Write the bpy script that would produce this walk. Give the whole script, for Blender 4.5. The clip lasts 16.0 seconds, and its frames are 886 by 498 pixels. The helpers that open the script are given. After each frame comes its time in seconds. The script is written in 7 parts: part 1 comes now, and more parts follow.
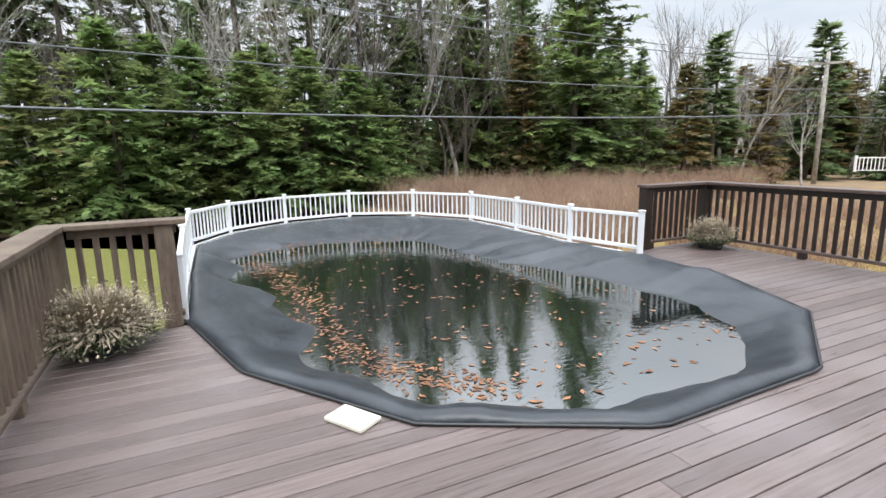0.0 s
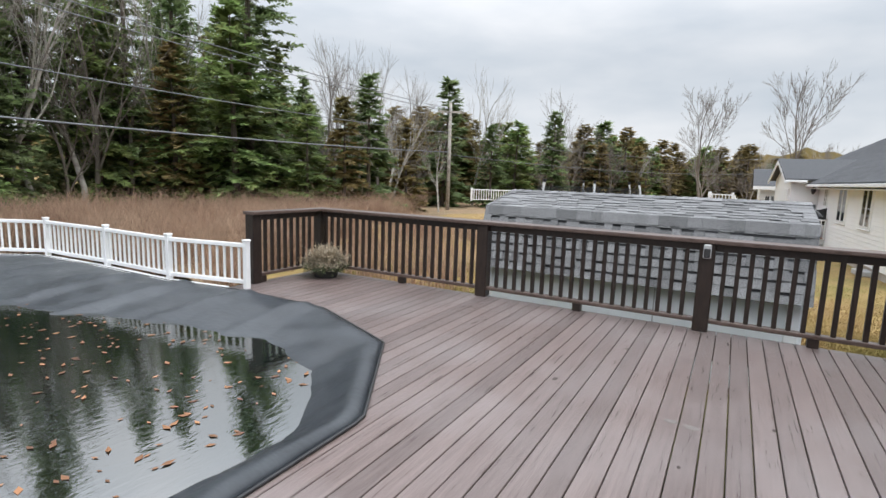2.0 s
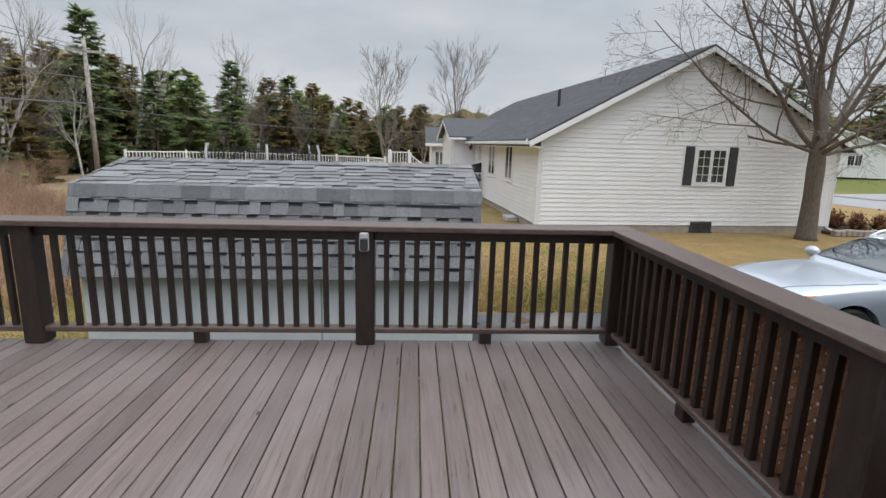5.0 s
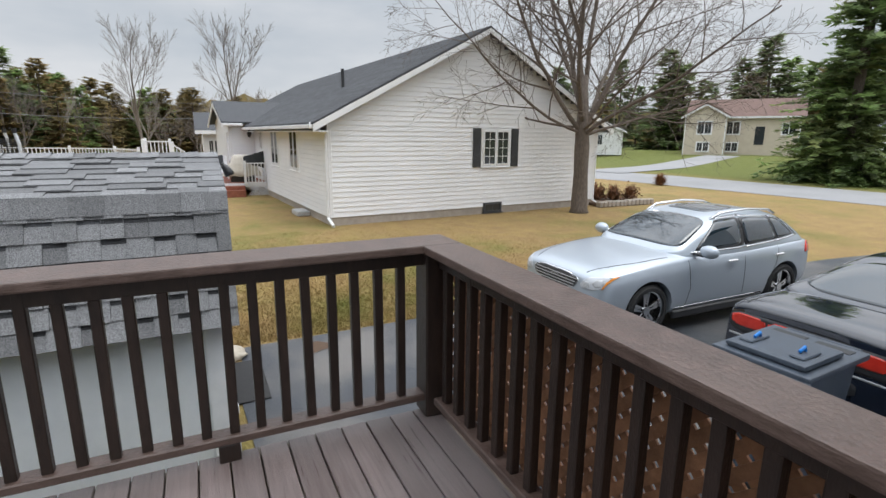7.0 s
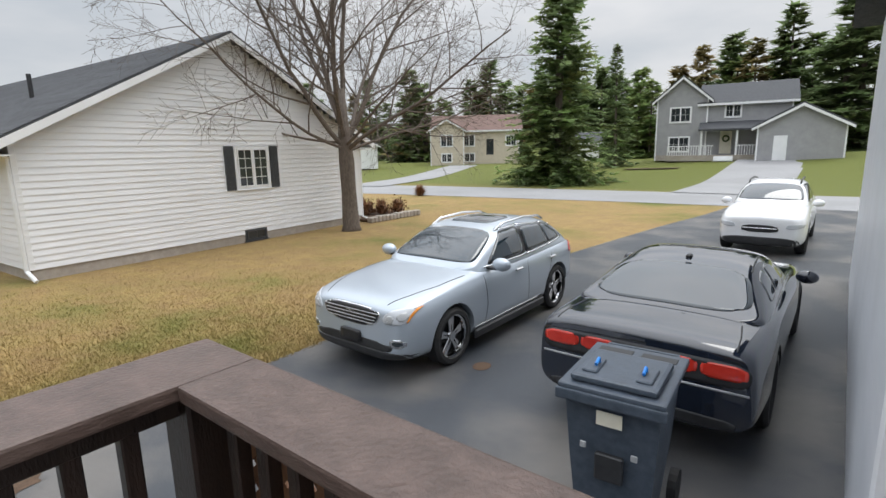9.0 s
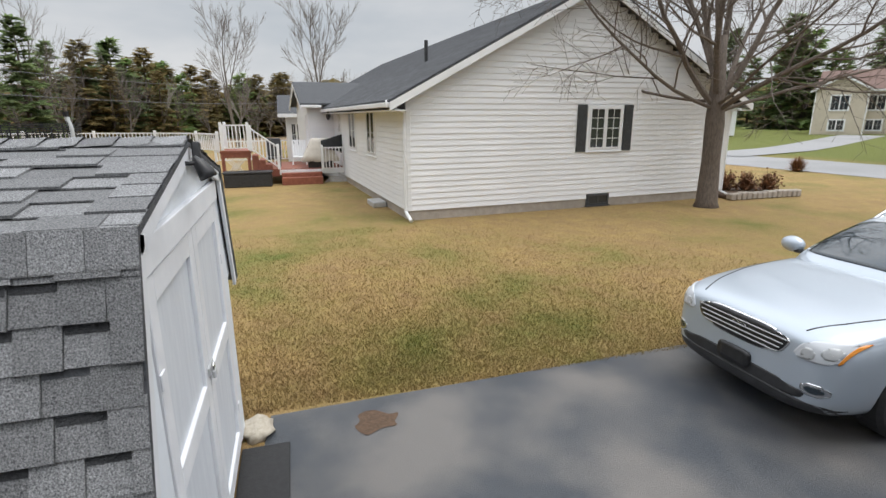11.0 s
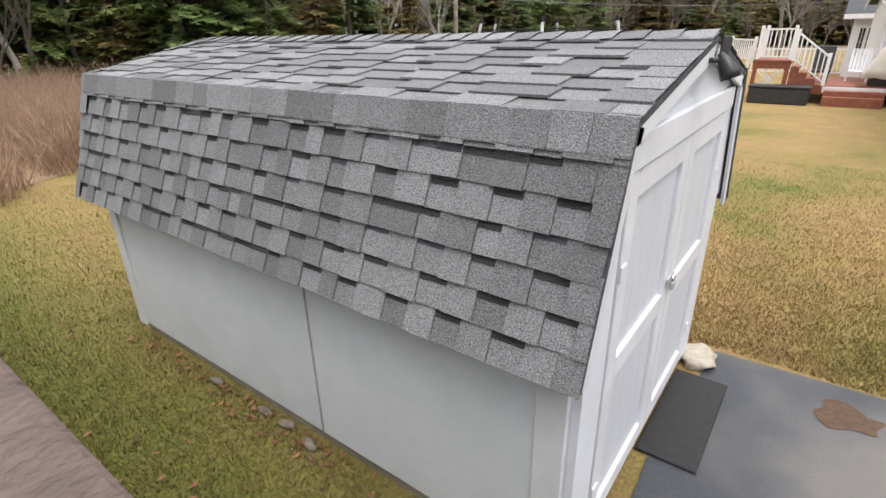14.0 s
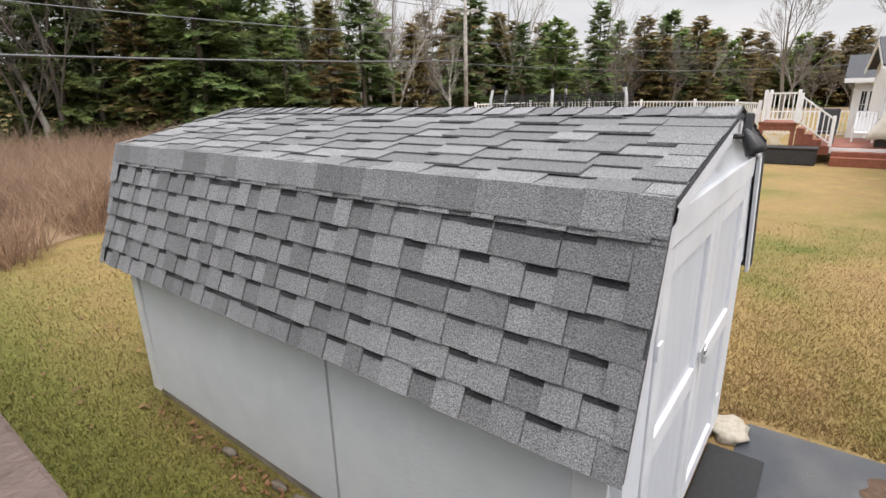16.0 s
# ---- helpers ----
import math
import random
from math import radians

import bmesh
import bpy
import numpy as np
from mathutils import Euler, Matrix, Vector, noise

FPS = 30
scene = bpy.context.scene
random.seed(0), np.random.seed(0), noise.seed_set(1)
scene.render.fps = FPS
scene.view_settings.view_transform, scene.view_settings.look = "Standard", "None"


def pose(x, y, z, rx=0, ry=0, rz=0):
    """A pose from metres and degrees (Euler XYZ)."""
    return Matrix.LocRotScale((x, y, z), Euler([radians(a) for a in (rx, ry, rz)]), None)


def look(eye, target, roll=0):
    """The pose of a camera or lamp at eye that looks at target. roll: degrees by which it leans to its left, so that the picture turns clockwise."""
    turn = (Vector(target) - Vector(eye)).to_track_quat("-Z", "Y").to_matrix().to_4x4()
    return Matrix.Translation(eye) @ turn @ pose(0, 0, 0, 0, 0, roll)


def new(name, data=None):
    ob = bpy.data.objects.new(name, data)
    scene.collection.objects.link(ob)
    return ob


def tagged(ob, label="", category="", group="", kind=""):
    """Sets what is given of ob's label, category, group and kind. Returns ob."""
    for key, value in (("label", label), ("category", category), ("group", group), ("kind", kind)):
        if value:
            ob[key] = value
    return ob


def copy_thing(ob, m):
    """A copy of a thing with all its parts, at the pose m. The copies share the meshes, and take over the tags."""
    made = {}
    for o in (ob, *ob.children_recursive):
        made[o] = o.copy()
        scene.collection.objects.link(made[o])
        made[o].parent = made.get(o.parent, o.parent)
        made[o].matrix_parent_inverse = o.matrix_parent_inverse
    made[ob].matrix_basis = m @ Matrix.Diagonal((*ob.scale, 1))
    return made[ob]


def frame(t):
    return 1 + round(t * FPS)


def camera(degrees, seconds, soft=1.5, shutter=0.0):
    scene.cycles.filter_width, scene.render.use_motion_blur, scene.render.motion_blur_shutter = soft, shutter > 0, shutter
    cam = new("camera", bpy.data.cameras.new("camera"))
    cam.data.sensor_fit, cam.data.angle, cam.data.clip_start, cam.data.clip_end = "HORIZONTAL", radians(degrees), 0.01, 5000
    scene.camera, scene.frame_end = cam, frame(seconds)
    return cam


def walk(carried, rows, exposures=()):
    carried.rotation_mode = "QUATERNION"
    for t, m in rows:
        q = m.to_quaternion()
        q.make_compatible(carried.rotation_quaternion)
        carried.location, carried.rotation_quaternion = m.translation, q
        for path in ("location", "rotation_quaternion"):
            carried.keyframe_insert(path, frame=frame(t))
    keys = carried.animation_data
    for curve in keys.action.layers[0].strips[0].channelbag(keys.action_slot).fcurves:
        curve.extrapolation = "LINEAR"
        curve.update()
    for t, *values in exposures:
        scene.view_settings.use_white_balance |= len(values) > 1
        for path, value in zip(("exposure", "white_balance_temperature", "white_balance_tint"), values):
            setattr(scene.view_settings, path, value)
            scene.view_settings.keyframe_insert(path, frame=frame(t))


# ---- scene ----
cam = camera(81.8, 16.0)
PATH = [
    (0, (0.288, 0.256, 1.436), (1.145, 2.023, 1.055), -0.9),
    (0.5, (0.557, 0.244, 1.451), (1.704, 1.846, 1.111), -0.8),
    (1, (0.928, 0.274, 1.403), (2.276, 1.718, 1.088), -0.4),
    (1.5, (1.265, 0.292, 1.415), (2.860, 1.464, 1.124), 1.1),
    (2, (1.581, 0.211, 1.419), (3.305, 1.186, 1.141), 2.0),
    (2.5, (1.890, 0.155, 1.417), (3.725, 0.895, 1.129), 2.6),
    (3, (2.239, 0.166, 1.419), (4.182, 0.516, 1.104), 2.8),
    (3.5, (2.573, 0.117, 1.435), (4.540, 0.254, 1.102), 2.1),
    (3.7, (2.714, 0.108, 1.445), (4.681, 0.222, 1.098), 2.1),
    (5.8, (4.015, -0.162, 1.523), (5.956, -0.468, 1.152), 0.2),
    (6, (4.210, -0.247, 1.463), (6.145, -0.606, 1.106), -0.2),
    (6.5, (4.582, -0.413, 1.458), (6.461, -0.975, 1.067), 0.0),
    (7, (4.918, -0.492, 1.423), (6.678, -1.336, 0.987), 0.5),
    (7.5, (5.174, -0.622, 1.477), (6.677, -1.873, 1.057), -1.1),
    (8, (5.394, -0.753, 1.469), (6.672, -2.241, 1.079), -1.6),
    (8.2, (5.475, -0.792, 1.442), (6.673, -2.348, 1.061), -1.3),
    (10.3, (6.774, -1.137, 1.414), (8.266, -2.401, 0.995), 0.2),
    (10.5, (6.884, -1.145, 1.376), (8.491, -2.257, 0.949), 0.1),
    (11, (7.107, -1.161, 1.344), (8.965, -1.703, 0.843), -0.3),
    (11.5, (7.229, -1.214, 1.357), (9.142, -1.154, 0.778), -0.2),
    (12, (7.251, -1.208, 1.318), (9.069, -0.649, 0.701), -0.5),
    (12.5, (7.243, -1.179, 1.286), (8.916, -0.341, 0.580), 0.2),
    (13, (7.240, -1.195, 1.266), (8.804, -0.240, 0.464), -0.1),
    (13.5, (7.221, -1.183, 1.261), (8.708, -0.139, 0.423), -0.9),
    (14, (7.214, -1.161, 1.281), (8.680, -0.053, 0.491), -1.2),
    (14.5, (7.221, -1.150, 1.307), (8.691, -0.003, 0.584), -1.3),
    (15, (7.213, -1.138, 1.313), (8.693, 0.037, 0.657), -1.4),
    (15.5, (7.212, -1.112, 1.329), (8.699, 0.075, 0.713), -1.5),
    (16, (7.198, -1.069, 1.349), (8.704, 0.109, 0.765), -1.4),
]
walk(cam, [(t, look(eye, target, roll)) for t, eye, target, roll in PATH],
     exposures=[(0, 0.42, 6350, 10), (0.5, 0.33, 6350, 10), (1.5, 0.24, 6400, 10), (2, 0.15, 6450, 10), (3.5, -0.12, 6350, 10), (6, -0.2, 6450, 10), (6.5, -0.15, 6450, 10), (8, 0.0, 6450, 10), (10.5, -0.22, 6650, 10), (11, -0.12, 6600, 10), (12, 0.05, 6700, 13), (14.5, 0.22, 6850, 14), (16, 0.18, 6850, 14)])

from mathutils.bvhtree import BVHTree

# ---- world, sun, exposure ----
GZ = -1.2
rng = random.Random(7)
npr = np.random.RandomState(11)
world = bpy.data.worlds.new("world")
scene.world = world
world.use_nodes = True
wn, wl = world.node_tree.nodes, world.node_tree.links
wn.clear()
w_out, w_bg = wn.new("ShaderNodeOutputWorld"), wn.new("ShaderNodeBackground")
w_sky = wn.new("ShaderNodeTexSky")
w_sky.sky_type, w_sky.sun_disc = "NISHITA", False
w_sky.sun_elevation, w_sky.sun_rotation = radians(32), radians(200)
w_co, w_map = wn.new("ShaderNodeTexCoord"), wn.new("ShaderNodeMapping")
w_map.inputs["Scale"].default_value = (1.6, 1.6, 5.0)
w_noise, w_ramp = wn.new("ShaderNodeTexNoise"), wn.new("ShaderNodeValToRGB")
w_noise.inputs["Scale"].default_value, w_noise.inputs["Detail"].default_value = 1.7, 5
w_ramp.color_ramp.elements[0].position, w_ramp.color_ramp.elements[0].color = 0.3, (7.0, 7.65, 8.4, 1)
w_ramp.color_ramp.elements[1].position, w_ramp.color_ramp.elements[1].color = 0.68, (10.3, 10.45, 10.75, 1)
w_mix = wn.new("ShaderNodeMix")
w_mix.data_type = "RGBA"
w_mix.inputs["Factor"].default_value = 0.93
wl.new(w_co.outputs["Generated"], w_map.inputs["Vector"])
wl.new(w_map.outputs["Vector"], w_noise.inputs["Vector"])
wl.new(w_noise.outputs["Fac"], w_ramp.inputs["Fac"])
wl.new(w_sky.outputs["Color"], w_mix.inputs[6])
wl.new(w_ramp.outputs["Color"], w_mix.inputs[7])
w_sep, w_rise, w_gain = wn.new("ShaderNodeSeparateXYZ"), wn.new("ShaderNodeMapRange"), wn.new("ShaderNodeVectorMath")
w_rise.interpolation_type = "SMOOTHSTEP"
w_rise.inputs["From Min"].default_value, w_rise.inputs["From Max"].default_value = 0.18, 0.95
w_rise.inputs["To Min"].default_value, w_rise.inputs["To Max"].default_value = 1.0, 3.4
w_gain.operation = "SCALE"
wl.new(w_co.outputs["Generated"], w_sep.inputs["Vector"])
wl.new(w_sep.outputs["Z"], w_rise.inputs["Value"])
wl.new(w_mix.outputs[2], w_gain.inputs[0])
wl.new(w_rise.outputs["Result"], w_gain.inputs["Scale"])
wl.new(w_gain.outputs["Vector"], w_bg.inputs["Color"])
w_bg.inputs["Strength"].default_value = 0.08
wl.new(w_bg.outputs["Background"], w_out.inputs["Surface"])
sun = new("sun", bpy.data.lights.new("sun", "SUN"))
sun.data.energy, sun.data.angle, sun.data.color = 1.5, radians(35), (0.985, 0.975, 0.94)
sun.matrix_world = look((0, 0, 30), (0 + 6, 20 - 8, 0))


# ---- materials ----
def node_mat(name):
    m = bpy.data.materials.new(name)
    m.use_nodes = True
    return m, m.node_tree.nodes, m.node_tree.links, m.node_tree.nodes["Principled BSDF"]


def surf(name, a, b, scale=6.0, rough=0.7, bump=0.15, bscale=40.0, stretch=(1, 1, 1), metal=0.0, per="", spread=0.0, c=None, cscale=0.7, camt=0.5, spec=0.5, coat=0.0, rvar=0.12):
    """Two-scale procedural surface: a and b are mixed by fine noise, c comes in large patches; per varies single pieces."""
    m, n, l, bsdf = node_mat(name)
    geo, mp = n.new("ShaderNodeNewGeometry"), n.new("ShaderNodeMapping")
    mp.inputs["Scale"].default_value = stretch
    l.new(geo.outputs["Position"], mp.inputs["Vector"])
    n1 = n.new("ShaderNodeTexNoise")
    n1.inputs["Scale"].default_value, n1.inputs["Detail"].default_value, n1.inputs["Roughness"].default_value = scale, 6, 0.65
    l.new(mp.outputs["Vector"], n1.inputs["Vector"])
    r1 = n.new("ShaderNodeValToRGB")
    r1.color_ramp.elements[0].position, r1.color_ramp.elements[0].color = 0.32, (*a, 1)
    r1.color_ramp.elements[1].position, r1.color_ramp.elements[1].color = 0.7, (*b, 1)
    l.new(n1.outputs["Fac"], r1.inputs["Fac"])
    col = r1.outputs["Color"]
    if c is not None:
        n2, r2, mx = n.new("ShaderNodeTexNoise"), n.new("ShaderNodeMapRange"), n.new("ShaderNodeMix")
        n2.inputs["Scale"].default_value, n2.inputs["Detail"].default_value = cscale, 5
        l.new(geo.outputs["Position"], n2.inputs["Vector"])
        r2.inputs["From Min"].default_value, r2.inputs["From Max"].default_value, r2.inputs["To Max"].default_value = 0.45, 0.65, camt
        l.new(n2.outputs["Fac"], r2.inputs["Value"])
        mx.data_type = "RGBA"
        l.new(r2.outputs["Result"], mx.inputs["Factor"])
        l.new(col, mx.inputs[6])
        mx.inputs[7].default_value = (*c, 1)
        col = mx.outputs[2]
    if per:
        src = n.new("ShaderNodeObjectInfo").outputs["Random"] if per == "object" else geo.outputs["Random Per Island"]
        mr, hs = n.new("ShaderNodeMapRange"), n.new("ShaderNodeHueSaturation")
        mr.inputs["To Min"].default_value, mr.inputs["To Max"].default_value = 1 - spread, 1 + spread
        l.new(src, mr.inputs["Value"])
        l.new(mr.outputs["Result"], hs.inputs["Value"])
        l.new(col, hs.inputs["Color"])
        col = hs.outputs["Color"]
    l.new(col, bsdf.inputs["Base Color"])
    rr = n.new("ShaderNodeMapRange")
    rr.inputs["To Min"].default_value, rr.inputs["To Max"].default_value = max(0.02, rough - rvar), min(1, rough + rvar)
    l.new(n1.outputs["Fac"], rr.inputs["Value"])
    l.new(rr.outputs["Result"], bsdf.inputs["Roughness"])
    bsdf.inputs["Metallic"].default_value = metal
    bsdf.inputs["Specular IOR Level"].default_value = spec
    bsdf.inputs["Coat Weight"].default_value = coat
    if bump:
        n3, bp = n.new("ShaderNodeTexNoise"), n.new("ShaderNodeBump")
        n3.inputs["Scale"].default_value, n3.inputs["Detail"].default_value = bscale, 4
        l.new(mp.outputs["Vector"], n3.inputs["Vector"])
        bp.inputs["Strength"].default_value, bp.inputs["Distance"].default_value = bump, 0.02
        l.new(n3.outputs["Fac"], bp.inputs["Height"])
        l.new(bp.outputs["Normal"], bsdf.inputs["Normal"])
    return m


deck_wood = surf("deck_wood", (0.098, 0.069, 0.063), (0.19, 0.147, 0.138), 9, 0.33, 0.22, 60, (0.25, 5, 5), per="object", spread=0.16, c=(0.235, 0.205, 0.202), cscale=0.8, camt=0.5, rvar=0.2)
rail_wood = surf("rail_wood", (0.013, 0.008, 0.006), (0.034, 0.020, 0.015), 8, 0.42, 0.2, 60, (3, 3, 0.8), per="object", spread=0.12)
cap_wood = surf("cap_wood", (0.06, 0.038, 0.03), (0.13, 0.087, 0.073), 12, 0.4, 0.25, 70, (1, 1, 3), c=(0.12, 0.085, 0.07), cscale=2.5, camt=0.4)
old_wood = surf("old_wood", (0.075, 0.052, 0.038), (0.16, 0.115, 0.085), 8, 0.7, 0.3, 50, (3, 3, 0.6), c=(0.2, 0.16, 0.11), cscale=3, camt=0.5, per="object", spread=0.12)
lattice_wood = surf("lattice_wood", (0.2, 0.095, 0.048), (0.38, 0.19, 0.1), 14, 0.6, 0.2, 60, per="island", spread=0.25)
white_vinyl = surf("white_vinyl", (0.78, 0.79, 0.8), (0.84, 0.84, 0.85), 3, 0.38, 0.03, 30, c=(0.68, 0.69, 0.68), cscale=1.5, camt=0.35)
white_trim = surf("white_trim", (0.72, 0.74, 0.78), (0.82, 0.83, 0.86), 5, 0.5, 0.06, 30, c=(0.6, 0.62, 0.64), cscale=2.2, camt=0.3)
siding_white = surf("siding_white", (0.79, 0.80, 0.82), (0.86, 0.86, 0.87), 1.6, 0.5, 0.04, 60, (0.4, 0.4, 3), c=(0.75, 0.76, 0.76), cscale=0.5, camt=0.35)
siding_cool = surf("siding_cool", (0.58, 0.61, 0.66), (0.66, 0.68, 0.72), 2.5, 0.45, 0.06, 70, (0.4, 0.4, 3), c=(0.5, 0.52, 0.55), cscale=1.4, camt=0.3)
concrete = surf("concrete", (0.34, 0.3, 0.26), (0.46, 0.41, 0.36), 6, 0.85, 0.25, 40, c=(0.27, 0.24, 0.2), cscale=1.2, camt=0.5)
roof_dark = surf("roof_dark", (0.045, 0.048, 0.055), (0.095, 0.098, 0.106), 14, 0.85, 0.5, 60, per="island", spread=0.2)
shingle_mat = surf("shingle_mat", (0.03, 0.032, 0.036), (0.35, 0.353, 0.36), 165, 0.88, 0.4, 160, per="object", spread=0.27, c=(0.16, 0.165, 0.17), cscale=1.2, camt=0.25)
shingle_joined = surf("shingle_joined", (0.03, 0.032, 0.036), (0.35, 0.353, 0.36), 165, 0.88, 0.4, 160, per="island", spread=0.27, c=(0.16, 0.165, 0.17), cscale=1.2, camt=0.25)
# near-black colour standing in for shade on recessed shingle tabs
shingle_shade = surf("shingle_shade", (0.02, 0.021, 0.023), (0.05, 0.051, 0.055), 90, 0.9, 0.5, 120)
shed_wall = surf("shed_wall", (0.72, 0.76, 0.815), (0.79, 0.825, 0.87), 4, 0.55, 0.12, 35, c=(0.64, 0.67, 0.69), cscale=1.3, camt=0.4)
seam_grey = surf("seam_grey", (0.34, 0.36, 0.39), (0.45, 0.47, 0.5), 12, 0.7, 0.1)
shed_panel = surf("shed_panel", (0.6, 0.63, 0.68), (0.7, 0.73, 0.77), 6, 0.55, 0.1, 60, (4, 4, 0.5))
black_metal = surf("black_metal", (0.012, 0.012, 0.013), (0.03, 0.03, 0.032), 20, 0.35, 0.05)
dark_plastic = surf("dark_plastic", (0.02, 0.02, 0.022), (0.04, 0.041, 0.044), 12, 0.5, 0.08)
rubber = surf("rubber", (0.014, 0.014, 0.015), (0.03, 0.03, 0.031), 25, 0.75, 0.15, 80)
grey_metal = surf("grey_metal", (0.42, 0.43, 0.44), (0.55, 0.56, 0.57), 8, 0.4, 0.03, metal=0.2)
chrome = surf("chrome", (0.7, 0.7, 0.72), (0.82, 0.82, 0.83), 8, 0.12, 0.0, metal=1.0, rvar=0.05)
vinyl_cover = surf("vinyl_cover", (0.016, 0.020, 0.025), (0.034, 0.040, 0.048), 5, 0.36, 0.3, 14, (1, 0.5, 1), c=(0.06, 0.068, 0.077), cscale=1.6, camt=0.5, rvar=0.2)
asphalt = surf("asphalt", (0.026, 0.031, 0.039), (0.062, 0.069, 0.08), 60, 0.42, 0.35, 120, c=(0.18, 0.165, 0.15), cscale=0.75, camt=0.7, rvar=0.2)
road_mat = surf("road_mat", (0.24, 0.24, 0.245), (0.33, 0.33, 0.335), 30, 0.85, 0.2, 60, c=(0.2, 0.2, 0.2), cscale=0.3, camt=0.4)
soil = surf("soil", (0.06, 0.035, 0.02), (0.13, 0.08, 0.05), 30, 0.95, 0.6, 40)
bark = surf("bark", (0.085, 0.066, 0.052), (0.19, 0.155, 0.13), 10, 0.9, 0.6, 30, (3, 3, 0.7))
bark_grey = surf("bark_grey", (0.11, 0.095, 0.082), (0.22, 0.19, 0.165), 10, 0.9, 0.4, 30, (2, 2, 0.8))
bark_birch = surf("bark_birch", (0.3, 0.28, 0.25), (0.48, 0.45, 0.41), 8, 0.8, 0.3, 20, (1, 1, 5), c=(0.12, 0.1, 0.09), cscale=4, camt=0.6)
needles_dark = surf("needles_dark", (0.12, 0.175, 0.075), (0.255, 0.335, 0.15), 1.2, 0.75, 0.0, per="island", spread=0.45, c=(0.17, 0.165, 0.08), cscale=0.25, camt=0.5)
needles_light = surf("needles_light", (0.125, 0.20, 0.065), (0.29, 0.39, 0.145), 1.2, 0.75, 0.0, per="island", spread=0.45, c=(0.26, 0.245, 0.095), cscale=0.35, camt=0.6)
needles_brown = surf("needles_brown", (0.19, 0.155, 0.065), (0.36, 0.27, 0.125), 1.2, 0.8, 0.0, per="island", spread=0.4, c=(0.09, 0.11, 0.045), cscale=0.3, camt=0.5)
twig_tan = surf("twig_tan", (0.3, 0.2, 0.14), (0.54, 0.4, 0.29), 2, 0.9, 0.0, per="island", spread=0.35, c=(0.3, 0.17, 0.12), cscale=0.4, camt=0.5)
leaf_brown = surf("leaf_brown", (0.11, 0.045, 0.02), (0.3, 0.145, 0.065), 3, 0.6, 0.0, per="island", spread=0.5)
grass_blade = surf("grass_blade", (0.13, 0.13, 0.025), (0.28, 0.235, 0.07), 2, 0.8, 0.0, per="island", spread=0.35, c=(0.3, 0.21, 0.08), cscale=0.6, camt=0.7)
beige_siding = surf("beige_siding", (0.55, 0.48, 0.38), (0.62, 0.55, 0.45), 2, 0.6, 0.05)
grey_siding = surf("grey_siding", (0.3, 0.3, 0.31), (0.36, 0.36, 0.37), 2, 0.6, 0.05)
red_wood = surf("red_wood", (0.2, 0.06, 0.035), (0.32, 0.11, 0.065), 8, 0.6, 0.1)
roof_red = surf("roof_red", (0.13, 0.08, 0.068), (0.2, 0.13, 0.11), 12, 0.85, 0.3)
cloth_beige = surf("cloth_beige", (0.5, 0.46, 0.4), (0.62, 0.58, 0.52), 5, 0.9, 0.2)
paper_white = surf("paper_white", (0.72, 0.68, 0.56), (0.8, 0.76, 0.64), 6, 0.7, 0.05)
tail_red = surf("tail_red", (0.5, 0.02, 0.012), (0.7, 0.045, 0.025), 6, 0.15, 0.0, coat=0.6)
silver_paint = surf("silver_paint", (0.42, 0.475, 0.54), (0.47, 0.525, 0.59), 300, 0.3, 0.0, metal=0.3, coat=0.9, rvar=0.04)
black_paint = surf("black_paint", (0.009, 0.013, 0.024), (0.014, 0.02, 0.034), 200, 0.07, 0.0, metal=0.0, spec=0.6, coat=1.0, rvar=0.03)
white_paint = surf("white_paint", (0.76, 0.77, 0.79), (0.82, 0.82, 0.84), 100, 0.25, 0.0, coat=0.7, rvar=0.04)
bin_grey = surf("bin_grey", (0.05, 0.066, 0.088), (0.085, 0.106, 0.138), 15, 0.45, 0.12, 90)
shutter_dark = surf("shutter_dark", (0.035, 0.038, 0.042), (0.06, 0.063, 0.068), 8, 0.5, 0.05)
cable_grey = surf("cable_grey", (0.12, 0.13, 0.145), (0.2, 0.21, 0.23), 5, 0.6, 0.0)
meadow = surf("meadow", (0.17, 0.11, 0.06), (0.36, 0.25, 0.15), 25, 0.95, 0.6, 40, c=(0.12, 0.1, 0.05), cscale=0.4, camt=0.6)
stone_grey = surf("stone_grey", (0.13, 0.11, 0.085), (0.27, 0.235, 0.19), 12, 0.9, 0.5, 20)
stone_pale = surf("stone_pale", (0.33, 0.29, 0.23), (0.52, 0.47, 0.39), 12, 0.85, 0.5, 20)
blue_plastic = surf("blue_plastic", (0.02, 0.2, 0.65), (0.04, 0.3, 0.8), 8, 0.4, 0.0)
net_black = surf("net_black", (0.012, 0.014, 0.016), (0.03, 0.032, 0.035), 8, 0.8, 0.0)
dry_grass_plant = surf("dry_grass_plant", (0.25, 0.205, 0.14), (0.47, 0.40, 0.30), 6, 0.9, 0.0, per="island", spread=0.4)
green_plant = surf("green_plant", (0.05, 0.065, 0.03), (0.12, 0.14, 0.06), 6, 0.9, 0.0, per="island", spread=0.4)


